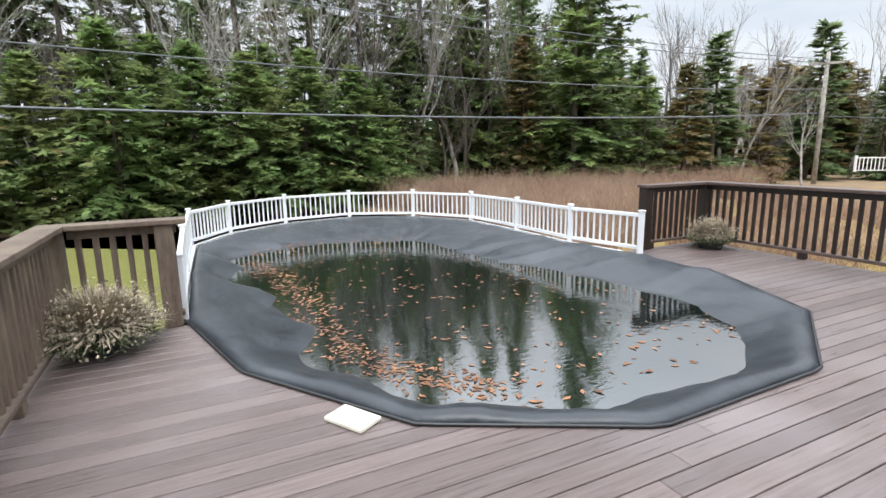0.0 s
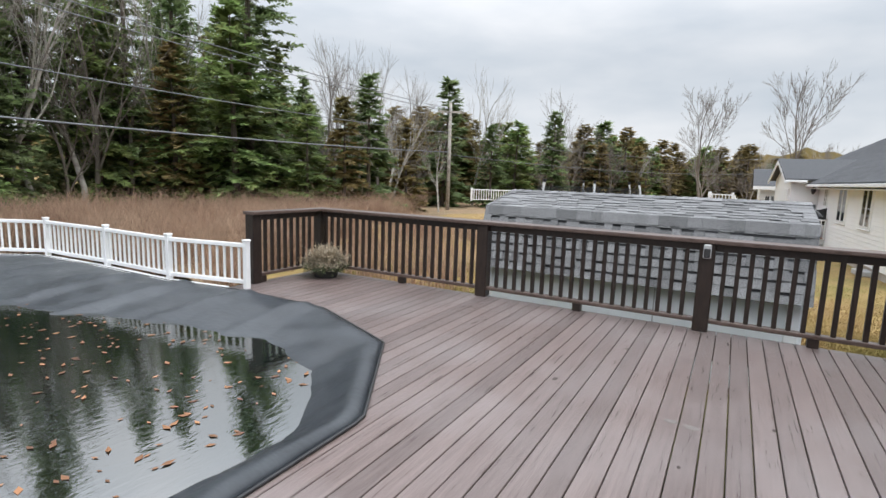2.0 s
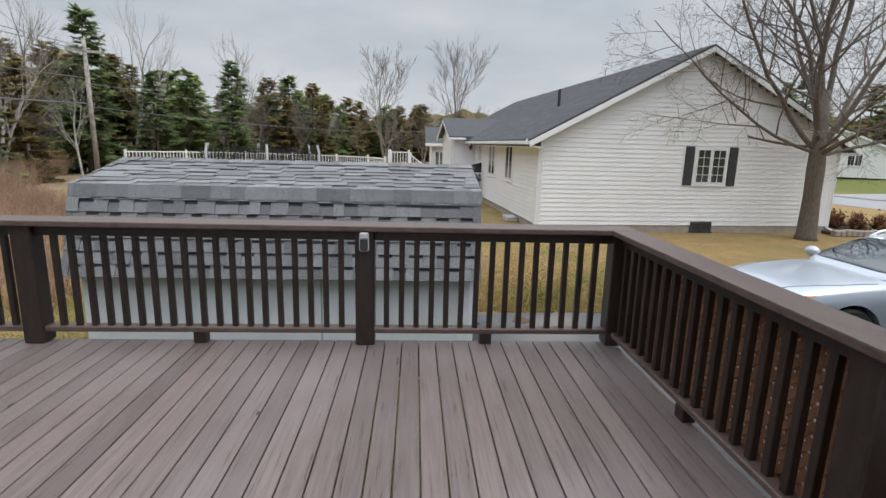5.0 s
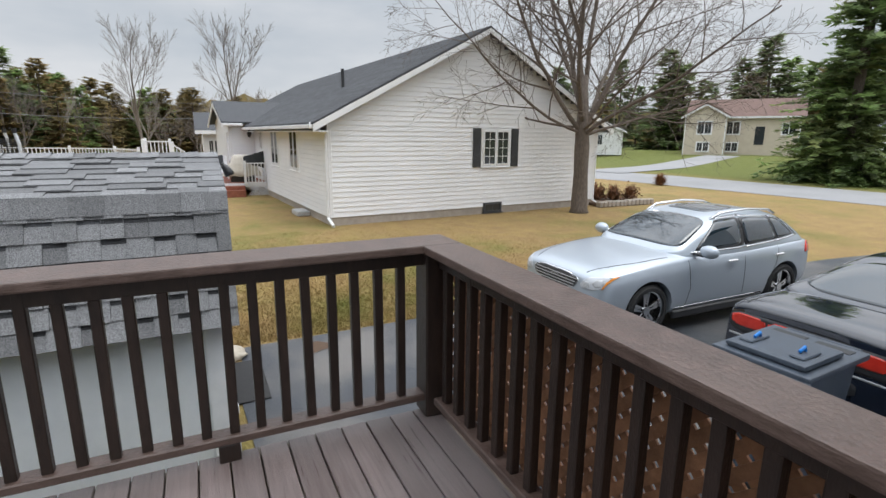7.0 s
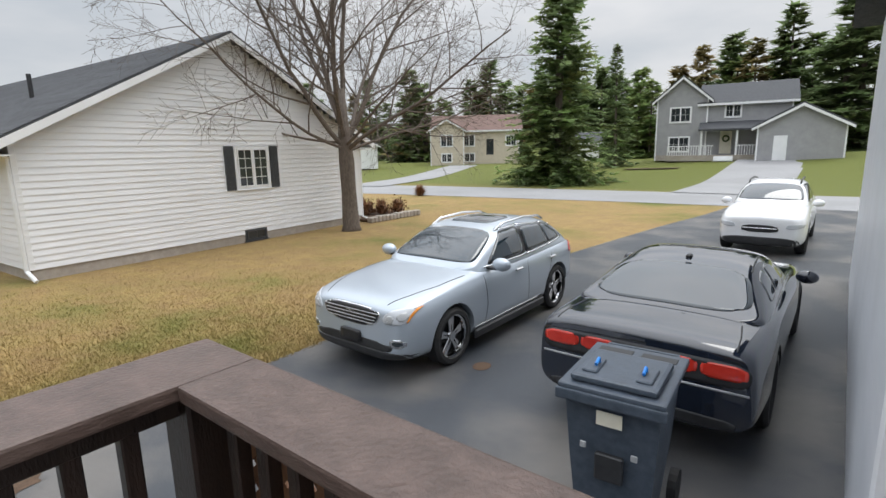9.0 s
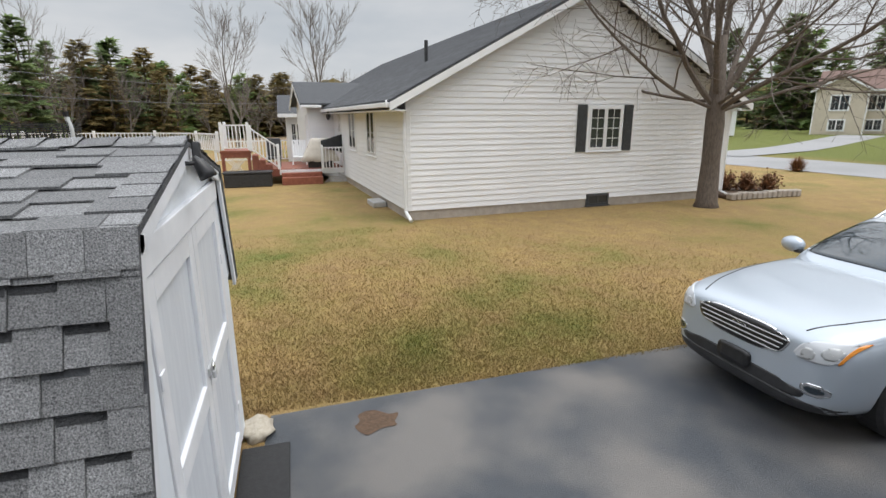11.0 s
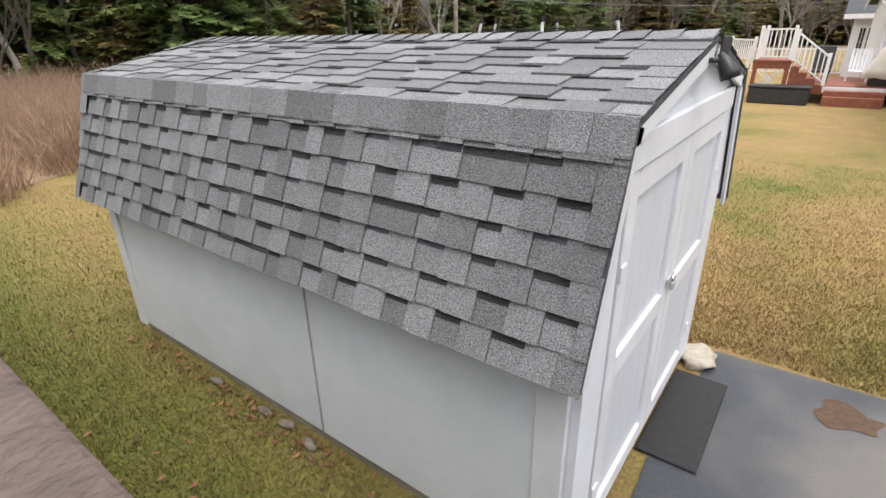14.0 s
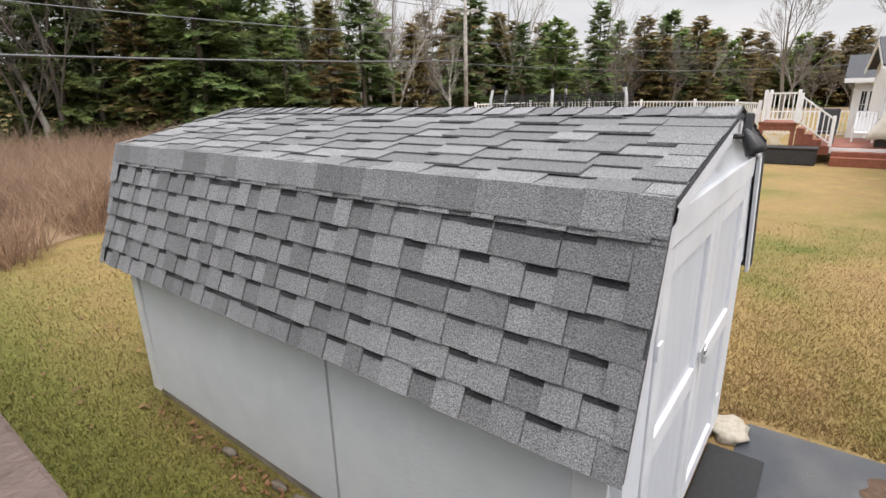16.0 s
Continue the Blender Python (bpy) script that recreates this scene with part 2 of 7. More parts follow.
def leafy(mat, share_):
    """Let light through thin needles: part of the surface is translucent in the same colour."""
    n, l = mat.node_tree.nodes, mat.node_tree.links
    bsdf, out = n["Principled BSDF"], n["Material Output"]
    tr, mx = n.new("ShaderNodeBsdfTranslucent"), n.new("ShaderNodeMixShader")
    l.new(bsdf.inputs["Base Color"].links[0].from_socket, tr.inputs["Color"])
    mx.inputs["Fac"].default_value = share_
    l.new(bsdf.outputs["BSDF"], mx.inputs[1])
    l.new(tr.outputs["BSDF"], mx.inputs[2])
    l.new(mx.outputs["Shader"], out.inputs["Surface"])


for leaf_mat in (needles_dark, needles_light, needles_brown, twig_tan):
    leafy(leaf_mat, 0.55)


def glassy(name, tint, rough=0.04):
    m, n, l, bsdf = node_mat(name)
    bsdf.inputs["Base Color"].default_value = (*tint, 1)
    bsdf.inputs["Roughness"].default_value = rough
    bsdf.inputs["Specular IOR Level"].default_value = 0.5
    bsdf.inputs["Coat Weight"].default_value = 0.35
    bsdf.inputs["Coat Roughness"].default_value = 0.02
    nz, bp = n.new("ShaderNodeTexNoise"), n.new("ShaderNodeBump")
    nz.inputs["Scale"].default_value = 1.5
    bp.inputs["Strength"].default_value, bp.inputs["Distance"].default_value = 0.04, 0.02
    l.new(nz.outputs["Fac"], bp.inputs["Height"])
    l.new(bp.outputs["Normal"], bsdf.inputs["Coat Normal"])
    return m


window_glass = glassy("window_glass", (0.03, 0.035, 0.04))
car_glass = glassy("car_glass", (0.014, 0.026, 0.036))
car_glass.node_tree.nodes["Principled BSDF"].inputs["Coat Weight"].default_value = 1.0
car_glass.node_tree.nodes["Principled BSDF"].inputs["Coat IOR"].default_value = 1.5
lamp_glass = glassy("lamp_glass", (0.55, 0.57, 0.6), 0.08)

# water lying on the cover: dark, glossy, rippled
water_mat, n_, l_, b_ = node_mat("water_mat")
b_.inputs["Base Color"].default_value = (0.006, 0.010, 0.008, 1)
b_.inputs["Roughness"].default_value = 0.0
b_.inputs["IOR"].default_value = 2.5
b_.inputs["Specular IOR Level"].default_value = 0.9
g_, mp_, t_, bp_ = n_.new("ShaderNodeNewGeometry"), n_.new("ShaderNodeMapping"), n_.new("ShaderNodeTexNoise"), n_.new("ShaderNodeBump")
mp_.inputs["Scale"].default_value, mp_.inputs["Rotation"].default_value = (1, 3.2, 1), (0, 0, 0.5)
t_.inputs["Scale"].default_value, t_.inputs["Detail"].default_value, t_.inputs["Distortion"].default_value = 8.0, 3, 0.6
bp_.inputs["Strength"].default_value, bp_.inputs["Distance"].default_value = 0.034, 0.03
l_.new(g_.outputs["Position"], mp_.inputs["Vector"])
l_.new(mp_.outputs["Vector"], t_.inputs["Vector"])
l_.new(t_.outputs["Fac"], bp_.inputs["Height"])
l_.new(bp_.outputs["Normal"], b_.inputs["Normal"])

# lawn: straw and green patches at three scales
lawn_mat, n_, l_, b_ = node_mat("lawn_mat")
g_ = n_.new("ShaderNodeNewGeometry")


def lawn_noise(scale, lo, hi):
    t, r = n_.new("ShaderNodeTexNoise"), n_.new("ShaderNodeMapRange")
    t.inputs["Scale"].default_value, t.inputs["Detail"].default_value, t.inputs["Roughness"].default_value = scale, 6, 0.62
    r.inputs["From Min"].default_value, r.inputs["From Max"].default_value = lo, hi
    l_.new(g_.outputs["Position"], t.inputs["Vector"])
    l_.new(t.outputs["Fac"], r.inputs["Value"])
    return r.outputs["Result"], t


def lawn_mix(fac, a, b):
    mx = n_.new("ShaderNodeMix")
    mx.data_type = "RGBA"
    l_.new(fac, mx.inputs["Factor"])
    for sock, v in ((mx.inputs[6], a), (mx.inputs[7], b)):
        if isinstance(v, tuple):
            sock.default_value = (*v, 1)
        else:
            l_.new(v, sock)
    return mx.outputs[2]


f_patch, _t = lawn_noise(0.33, 0.46, 0.74)
near_x, near_r, near_m = n_.new("ShaderNodeSeparateXYZ"), n_.new("ShaderNodeMapRange"), n_.new("ShaderNodeMath")
near_r.inputs["From Min"].default_value, near_r.inputs["From Max"].default_value = 10.6, 8.2
near_r.inputs["To Max"].default_value = 0.9
near_m.operation = "MAXIMUM"
l_.new(g_.outputs["Position"], near_x.inputs["Vector"])
l_.new(near_x.outputs["X"], near_r.inputs["Value"])
l_.new(near_r.outputs["Result"], near_m.inputs[0])
l_.new(f_patch, near_m.inputs[1])
far_r, far_m = n_.new("ShaderNodeMapRange"), n_.new("ShaderNodeMath")
far_r.inputs["From Min"].default_value, far_r.inputs["From Max"].default_value = -24.0, -33.0
far_r.inputs["To Max"].default_value = 1.0
far_m.operation = "MAXIMUM"
l_.new(near_x.outputs["Y"], far_r.inputs["Value"])
l_.new(far_r.outputs["Result"], far_m.inputs[0])
l_.new(near_m.outputs["Value"], far_m.inputs[1])
f_big = far_m.outputs["Value"]
f_mid, _t = lawn_noise(2.2, 0.35, 0.65)
f_fine, t_fine = lawn_noise(38, 0.3, 0.7)
straw = lawn_mix(f_fine, (0.205, 0.135, 0.045), (0.43, 0.30, 0.115))
green = lawn_mix(f_fine, (0.056, 0.072, 0.008), (0.16, 0.175, 0.027))
patch = lawn_mix(f_big, straw, green)
brownish = lawn_mix(f_fine, (0.17, 0.105, 0.042), (0.34, 0.225, 0.095))
l_.new(lawn_mix(f_mid, patch, lawn_mix(f_big, brownish, patch)), b_.inputs["Base Color"])
b_.inputs["Roughness"].default_value = 0.95
bp_ = n_.new("ShaderNodeBump")
bp_.inputs["Strength"].default_value, bp_.inputs["Distance"].default_value = 0.8, 0.03
l_.new(t_fine.outputs["Fac"], bp_.inputs["Height"])
l_.new(bp_.outputs["Normal"], b_.inputs["Normal"])


# ---- building helpers ----
def part(name, bm, material, parent=None, label="", smooth=False, m=None):
    me = bpy.data.meshes.new(name)
    if smooth:
        for f in bm.faces:
            f.smooth = True
    bm.to_mesh(me)
    bm.free()
    me.materials.append(material)
    ob = new(name, me)
    if m is not None:
        ob.matrix_basis = m
    if parent is not None:
        ob.parent = parent
    if label:
        ob["label"] = label
    return ob


def raw(name, verts, faces, material, parent=None, label="", smooth=False):
    me = bpy.data.meshes.new(name)
    me.from_pydata(verts, [], faces)
    me.materials.append(material)
    if smooth:
        me.polygons.foreach_set("use_smooth", [True] * len(me.polygons))
    ob = new(name, me)
    if parent is not None:
        ob.parent = parent
    if label:
        ob["label"] = label
    return ob


def share(ob, m, parent=None):
    """Another piece on the same mesh."""
    o = new(ob.name.split(".")[0], ob.data)
    o.matrix_basis = m
    if parent is not None:
        o.parent = parent
    return o


def empty(name, label, category, m=None, group="", kind=""):
    ob = new(name)
    if m is not None:
        ob.matrix_basis = m
    return tagged(ob, label, category, group, kind)


def box(lo, hi, bevel=0.0, bm=None, m=None, seg=1):
    b = bmesh.new()
    bmesh.ops.create_cube(b, size=1)
    for v in b.verts:
        v.co = Vector([lo[i] + (v.co[i] + 0.5) * (hi[i] - lo[i]) for i in range(3)])
    if bevel:
        bmesh.ops.bevel(b, geom=list(b.edges), offset=bevel, segments=seg, affect="EDGES", profile=0.6)
    if m is not None:
        bmesh.ops.transform(b, matrix=m, verts=b.verts)
    return join(bm, b)


def join(bm, b):
    if bm is None:
        return b
    me = bpy.data.meshes.new("tmp")
    b.to_mesh(me)
    b.free()
    bm.from_mesh(me)
    bpy.data.meshes.remove(me)
    return bm


def tube(pts, radii, sides=6, bm=None, cap=True):
    b = bmesh.new()
    rings = []
    for i, p in enumerate(pts):
        p = Vector(p)
        d = (Vector(pts[min(i + 1, len(pts) - 1)]) - Vector(pts[max(i - 1, 0)])).normalized()
        u = d.orthogonal().normalized()
        w = d.cross(u)
        r = radii[i] if isinstance(radii, (list, tuple)) else radii
        rings.append([b.verts.new(p + r * (math.cos(a) * u + math.sin(a) * w)) for a in [2 * math.pi * k / sides for k in range(sides)]])
    # keep rings from twisting against each other
    for i in range(1, len(rings)):
        best = min(range(sides), key=lambda s: sum((rings[i][(k + s) % sides].co - rings[i - 1][k].co).length for k in range(sides)))
        rings[i] = rings[i][best:] + rings[i][:best]
        for k in range(sides):
            b.faces.new((rings[i - 1][k], rings[i - 1][(k + 1) % sides], rings[i][(k + 1) % sides], rings[i][k]))
    if cap:
        b.faces.new(list(reversed(rings[0])))
        b.faces.new(rings[-1])
    return join(bm, b)


def prism(outline, axis, lo, hi, bm=None):
    """Extrude a closed outline (pairs) along an axis: x takes (y, z), y takes (x, z), z takes (x, y)."""
    b = bmesh.new()

    def at(p, v):
        return {"x": (v, p[0], p[1]), "y": (p[0], v, p[1]), "z": (p[0], p[1], v)}[axis]

    a = [b.verts.new(at(p, lo)) for p in outline]
    c = [b.verts.new(at(p, hi)) for p in outline]
    n = len(outline)
    b.faces.new(a)
    b.faces.new(list(reversed(c)))
    for i in range(n):
        b.faces.new((a[i], c[i], c[(i + 1) % n], a[(i + 1) % n]))
    bmesh.ops.recalc_face_normals(b, faces=b.faces)
    return join(bm, b)


# ---- ground, driveway, road ----
def sheet(name, outline, z, material, label, category, cut=1.2):
    b = bmesh.new()
    f = b.faces.new([b.verts.new((x, y, z)) for x, y in outline])
    bmesh.ops.triangulate(b, faces=[f])
    return tagged(part(name, b, material), label, category, kind="structure")


def rise(x, y):
    """How far the land beyond the road lifts above the lawn."""
    t = min(max((-36 - y) / 22, 0), 1)
    s = min(max((34 - x) / 30, 0), 1)
    return t * t * (3 - 2 * t) * (0.6 + 1.1 * s)


gxs = [-900, -300, -120] + [-60 + 4 * k for k in range(46)] + [200, 400, 900]
gys = [-900, -300, -160] + [-120 + 4 * k for k in range(31)] + [40, 120, 300, 900]
ground = tagged(raw("ground", [(x, y, GZ + rise(x, y)) for y in gys for x in gxs], [(j * len(gxs) + i, j * len(gxs) + i + 1, (j + 1) * len(gxs) + i + 1, (j + 1) * len(gxs) + i) for j in range(len(gys) - 1) for i in range(len(gxs) - 1)], lawn_mat, smooth=True), "straw-coloured late autumn lawn with green patches", "lawn", kind="structure")
sheet("meadow", [(8.8, 9.9), (12, 11.2), (22, 16), (34, 18), (46, 12), (60, 4), (95, -12), (130, 10), (60, 60), (-40, 60), (-40, 14), (-18, 17), (-8, 21.5), (6, 23.5), (10, 18)], GZ + 0.01, meadow, "rough dry meadow ground under brush and trees", "meadow")
drive_edge = [(11.35, -0.82), (11.42, -2.9), (11.5, -5.2), (11.35, -9), (11.15, -13), (10.6, -18), (10.0, -22), (9.6, -26)]
drive = sheet("driveway", [(5.2, -0.6), (8.9, -0.75), (10.0, -0.7)] + drive_edge + [(3.5, -27), (5.4, -20), (5.6, -12)], GZ + 0.012, asphalt, "dark worn asphalt driveway with pale stains", "driveway")
road = sheet("road", [(-60, -37), (-60, -28.5), (9, -25.5), (14, -25.2), (28, -23.5), (48, -19), (90, -8), (90, -15), (50, -25.5), (30, -30), (12, -31.5)], GZ + 0.016, road_mat, "pale grey residential asphalt road", "road")

# ---- deck ----
RX, RY0, RY1 = 7.165, -1.52, 5.44      # east rail line, its south and north ends
LX, LY = -0.72, 5.02                   # west rail line, its north end
cover_outline = [(0.12, 5.08), (0.46, 3.70), (1.23, 2.56), (2.36, 1.94), (3.82, 1.97), (5.0, 2.69), (5.54, 3.86), (5.58, 5.17),
                 (5.38, 6.4), (5.38, 7.85), (5.30, 9.36), (4.56, 10.58), (3.34, 11.22), (1.97, 11.0), (0.90, 10.22), (0.26, 9.1), (0.17, 7.0)]


def crossings(outline, y):
    xs = []
    for (x0, y0), (x1, y1) in zip(outline, outline[1:] + outline[:1]):
        if (y0 <= y) != (y1 <= y):
            xs.append(x0 + (y - y0) / (y1 - y0) * (x1 - x0))
    return sorted(xs)


deck = empty("deck", "weathered brown-grey stained timber deck beside the pool", "deck", kind="structure")
frame_bm = box((LX - 0.05, -3.0, -0.3), (LX - 0.01, LY, -0.04))
for lo, hi in (((RX + 0.02, RY0 - 0.03, -0.3), (RX + 0.06, RY1, -0.04)), ((4.95, RY0 - 0.07, -0.3), (RX, RY0 - 0.03, -0.04)), ((5.75, RY1 + 0.01, -0.3), (RX, RY1 + 0.05, -0.04)), ((LX, LY + 0.0, -0.3), (0.1, LY + 0.04, -0.04))):
    box(lo, hi, bm=frame_bm)
for px, py in ((RX, RY0), (RX, 2.0), (RX, RY1), (LX, 2.0), (LX, LY), (5.0, RY0), (2.5, 1.4), (0.2, 3.0), (5.4, 2.4)):
    box((px - 0.07, py - 0.07, GZ - 0.1), (px + 0.07, py + 0.07, -0.04), bm=frame_bm)
part("frame", frame_bm, old_wood, deck)
boards = []
pitch = 0.1278
y = -2.945
while y < RY1 - 0.02:
    spans = []
    xr = 7.2 if y > RY0 - 0.05 else 4.98
    yc = y + pitch / 2
    cuts_ = [crossings(cover_outline, yy) for yy in (y, yc, y + pitch)]
    cr = [max(q[0] for q in cuts_), min(q[-1] for q in cuts_)] if all(cuts_) else []
    if cr:
        if yc < LY:
            spans.append((LX - 0.05, cr[0] + 0.14))
        spans.append((cr[-1] - 0.14, xr))
    else:
        spans.append((LX - 0.05, xr))
    for a, b in spans:
        cuts = [a]
        if b - a > 4.9:
            cuts.append(a + rng.choice((2.44, 3.05, 3.66)) + rng.uniform(-0.4, 0.4))
        cuts.append(b)
        boards += [(c0 + 0.0015, c1 - 0.0015, y) for c0, c1 in zip(cuts, cuts[1:])]
    y += pitch

# ---- railings ----
bal_bm = box((-0.02, -0.02, 0.0), (0.02, 0.02, 0.76), 0.004)
baluster_mesh = bpy.data.meshes.new("baluster")
bal_bm.to_mesh(baluster_mesh)
bal_bm.free()
baluster_mesh.materials.append(rail_wood)
old_baluster_mesh = baluster_mesh.copy()
old_baluster_mesh.materials.clear()
old_baluster_mesh.materials.append(old_wood)


def railing(p0, p1, posts, label, step=0.113, worn=False, blocks=(), ends=(0.0, 0.0), out=0.10):
    """A stretch of deck rail from p0 to p1: cap, upper and lower rail, balusters, posts at the given distances."""
    p0, p1 = Vector(p0), Vector(p1)
    d = p1 - p0
    length, ang = d.length, math.degrees(math.atan2(d.y, d.x))
    thing = empty("deck_railing", label, "railing", pose(p0.x, p0.y, 0, 0, 0, ang), group="railings round the deck")
    wood, top = (old_wood, old_wood) if worn else (rail_wood, cap_wood)
    part("cap", box((-ends[0], -out, 0.875), (length + ends[1], 0.10, 0.915), 0.008, seg=2), top, thing, "flat wide handrail board")
    part("upper_rail", box((0, -0.022, 0.80), (length, 0.022, 0.873), 0.004), wood, thing)
    part("lower_rail", box((0, -0.045, 0.085), (length, 0.045, 0.125), 0.006), top if worn else cap_wood, thing)
    for s in posts:
        part("post", box((s - 0.07, -0.07, 0.0), (s + 0.07, 0.07, 0.874), 0.008), wood, thing)
    for s in blocks:
        part("block", box((s - 0.045, -0.04, 0.0), (s + 0.045, 0.04, 0.084), 0.004), wood, thing)
    s = step * 0.6
    while s < length - 0.03:
        if all(abs(s - q) > 0.10 for q in posts):
            o = new("baluster", old_baluster_mesh if worn else baluster_mesh)
            o.matrix_basis = pose(s, 0.0, 0.122, rng.uniform(-0.3, 0.3), rng.uniform(-0.3, 0.3), rng.uniform(-3, 3))
            o.parent = thing
        s += step
    return thing


# east rail, seen from the deck with the shed behind it
railing((RX, RY0), (RX, RY1), [0.0, 0.40 - RY0, 2.80 - RY0, RY1 - RY0 - 0.0], "dark brown stained wooden deck railing with square balusters", blocks=(1.0, 3.15, 5.5), ends=(0.1, 0.1), out=0.145)
railing((5.97, RY1), (RX - 0.1, RY1), [0.0], "short dark brown wooden railing closing the deck corner", blocks=(0.12,), ends=(0.08, 0.0))
lat_rail = railing((4.92, RY0), (RX - 0.1, RY0), [0.0], "dark brown wooden railing backed with diagonal lattice", blocks=(1.1,), ends=(0.1, 0.0), step=0.118)
side_rail = railing((4.92, -2.98), (4.92, RY0 - 0.1), [0.05], "dark brown wooden railing with lattice beside the house", ends=(0.0, 0.0), step=0.118)
railing((LX, -2.9), (LX, LY), [2.6, 5.2, LY + 2.9], "weathered brown wooden deck railing along the open side", worn=True, blocks=(1.3, 3.9, 6.6), ends=(0, 0.1), step=0.105)
railing((LX + 0.1, LY), (0.13, LY), [0.66], "short weathered railing beside the pool fence", worn=True, ends=(0, 0.08))


def lattice(width, height, parent, m):
    b = bmesh.new()
    for layer, sgn in ((0.0, 1), (0.009, -1)):
        s = -height
        while s < width + height:
            # a strip along the diagonal, clipped to the panel
            a0, a1 = (s, 0.0), (s + sgn * height, height)
            lo, hi = 0.0, 1.0
            dx = a1[0] - a0[0]
            t0, t1 = (0 - a0[0]) / dx, (width - a0[0]) / dx
            lo, hi = max(lo, min(t0, t1)), min(hi, max(t0, t1))
            if hi - lo > 0.02:
                q0, q1 = Vector((a0[0] + lo * dx, layer, lo * height)), Vector((a0[0] + hi * dx, layer, hi * height))
                dirv = (q1 - q0).normalized()
                nv = Vector((-dirv.z, 0, dirv.x)) * 0.0175
                vs = []
                for yy in (0, 0.008):
                    for q, sg in ((q0, -1), (q0, 1), (q1, 1), (q1, -1)):
                        vs.append(b.verts.new(q + nv * sg + Vector((0, yy, 0))))
                for idx in ((0, 1, 2, 3), (7, 6, 5, 4), (0, 4, 5, 1), (1, 5, 6, 2), (2, 6, 7, 3), (3, 7, 4, 0)):
                    b.faces.new([vs[k] for k in idx])
            s += 0.072
    ob = part("lattice", b, lattice_wood, parent, "reddish brown diagonal lattice panel", m=m)
    return ob


lattice(2.1, 0.785, lat_rail, pose(0.05, -0.075, 0.09))
lattice(1.35, 0.785, side_rail, pose(0.02, -0.075, 0.09))

# small solar lamp on a post
lamp = empty("post_lamp", "small bronze solar lamp fixed to a deck post", "lamp", pose(RX - 0.075, 0.40, 0.80))
part("housing", box((-0.03, -0.035, -0.07), (0.0, 0.035, 0.07), 0.01), grey_metal, lamp)
part("lens", box((-0.045, -0.028, -0.06), (-0.028, 0.028, 0.03), 0.008), dark_plastic, lamp, "frosted lens")

# ---- pool ----
def resample(outline, n):
    pts = [Vector((x, y, 0)) for x, y in outline]
    pts.append(pts[0])
    seg = [(b - a).length for a, b in zip(pts, pts[1:])]
    total, out, i, acc = sum(seg), [], 0, 0.0
    for k in range(n):
        s = total * k / n
        while s > acc + seg[i]:
            acc += seg[i]
            i += 1
        out.append(pts[i].lerp(pts[i + 1], (s - acc) / seg[i]))
    return out


ring = resample(cover_outline, 220)
WATER = -0.13


def axis_point(p):
    return Vector((2.85 + 0.1 * (p.y - 6), min(max(p.y, 4.0), 8.2), 0))


def shore(p):
    """How far the water's edge lies inside the cover's edge."""
    if p.x > 2.9:
        d = 0.45 + max(0.0, p.y - 2.3) * 0.19
    else:
        d = 0.45 + 0.42 * math.exp(-((p.y - 5.2) / 1.3) ** 2) + 0.12 * math.sin(p.y * 4.3) * (p.y > 3.4)
    if p.y > 8.6:
        d = max(d, 0.55 + (p.y - 8.6) * 0.8)
    d += 0.12 * noise.noise((p.x * 1.1, p.y * 1.3, 3.1))
    return max(0.4, min(d, 2.6))


K = 16
cv, cf, wv = [], [], []
depth = [shore(p) for p in ring]
depth = [sum(depth[(i + k) % len(depth)] for k in (-2, -1, 0, 1, 2)) / 5 for i in range(len(depth))]
for i, p in enumerate(ring):
    inward = (axis_point(p) - p).normalized()
    for k in range(K):
        u = (k / (K - 1)) * 1.7
        q = p + inward * depth[i] * u
        z = 0.03 + 0.05 * math.sin(min(u * 5, 1.57)) - (0.21 * u ** 1.2 if u > 0.05 else 0)
        z += 0.012 * noise.noise((q.x * 3, q.y * 3, 0)) + 0.02 * noise.noise((q.x * 9, q.y * 2, 5)) * min(u, 1) + (0.035 * max(0, math.sin(q.y * 7 + q.x * 2)) ** 6 if p.x > 4 and 4 < p.y < 7.5 else 0)
        fold = noise.noise((q.x * 0.9 + q.y * 0.35, q.y * 0.7, 9.0)) + 0.5 * noise.noise((q.x * 2.6, q.y * 1.1, 2.0))
        z += 0.03 * (1 - abs(fold)) ** 6 * min(u * 3, 1) * max(0.0, 1.3 - u)
        if k == 0:
            z = 0.006
        cv.append((q.x, q.y, z))
    wv.append(p + inward * depth[i] * 0.72)
n = len(ring)
for i in range(n):
    j = (i + 1) % n
    for k in range(K - 1):
        cf.append((i * K + k, j * K + k, j * K + k + 1, i * K + k + 1))
cover = raw("pool_cover", cv, cf, vinyl_cover, smooth=True)
tagged(cover, "dark grey vinyl winter pool cover lapped over the deck", "pool cover")
md = cover.modifiers.new("thick", "SOLIDIFY")
md.thickness, md.offset = 0.006, -1
part("hem", tube([(p.x, p.y, 0.011) for p in ring] + [(ring[0].x, ring[0].y, 0.011)], 0.011, 6), black_metal, cover, "black bound hem", smooth=True)
b = bmesh.new()
f = b.faces.new([b.verts.new((p.x, p.y, WATER)) for p in wv])
bmesh.ops.triangulate(b, faces=[f])
tagged(part("water", b, water_mat), "dark still rainwater lying on the pool cover", "water", kind="structure")
pool = empty("pool", "above-ground oval pool with white resin wall", "pool")
b = bmesh.new()
orow = [Vector((p.x, p.y, 0)) + (p - axis_point(p)).normalized() * 0.03 for p in ring]
lo_, hi_ = [b.verts.new((p.x, p.y, GZ)) for p in orow], [b.verts.new((p.x, p.y, -0.02)) for p in orow]
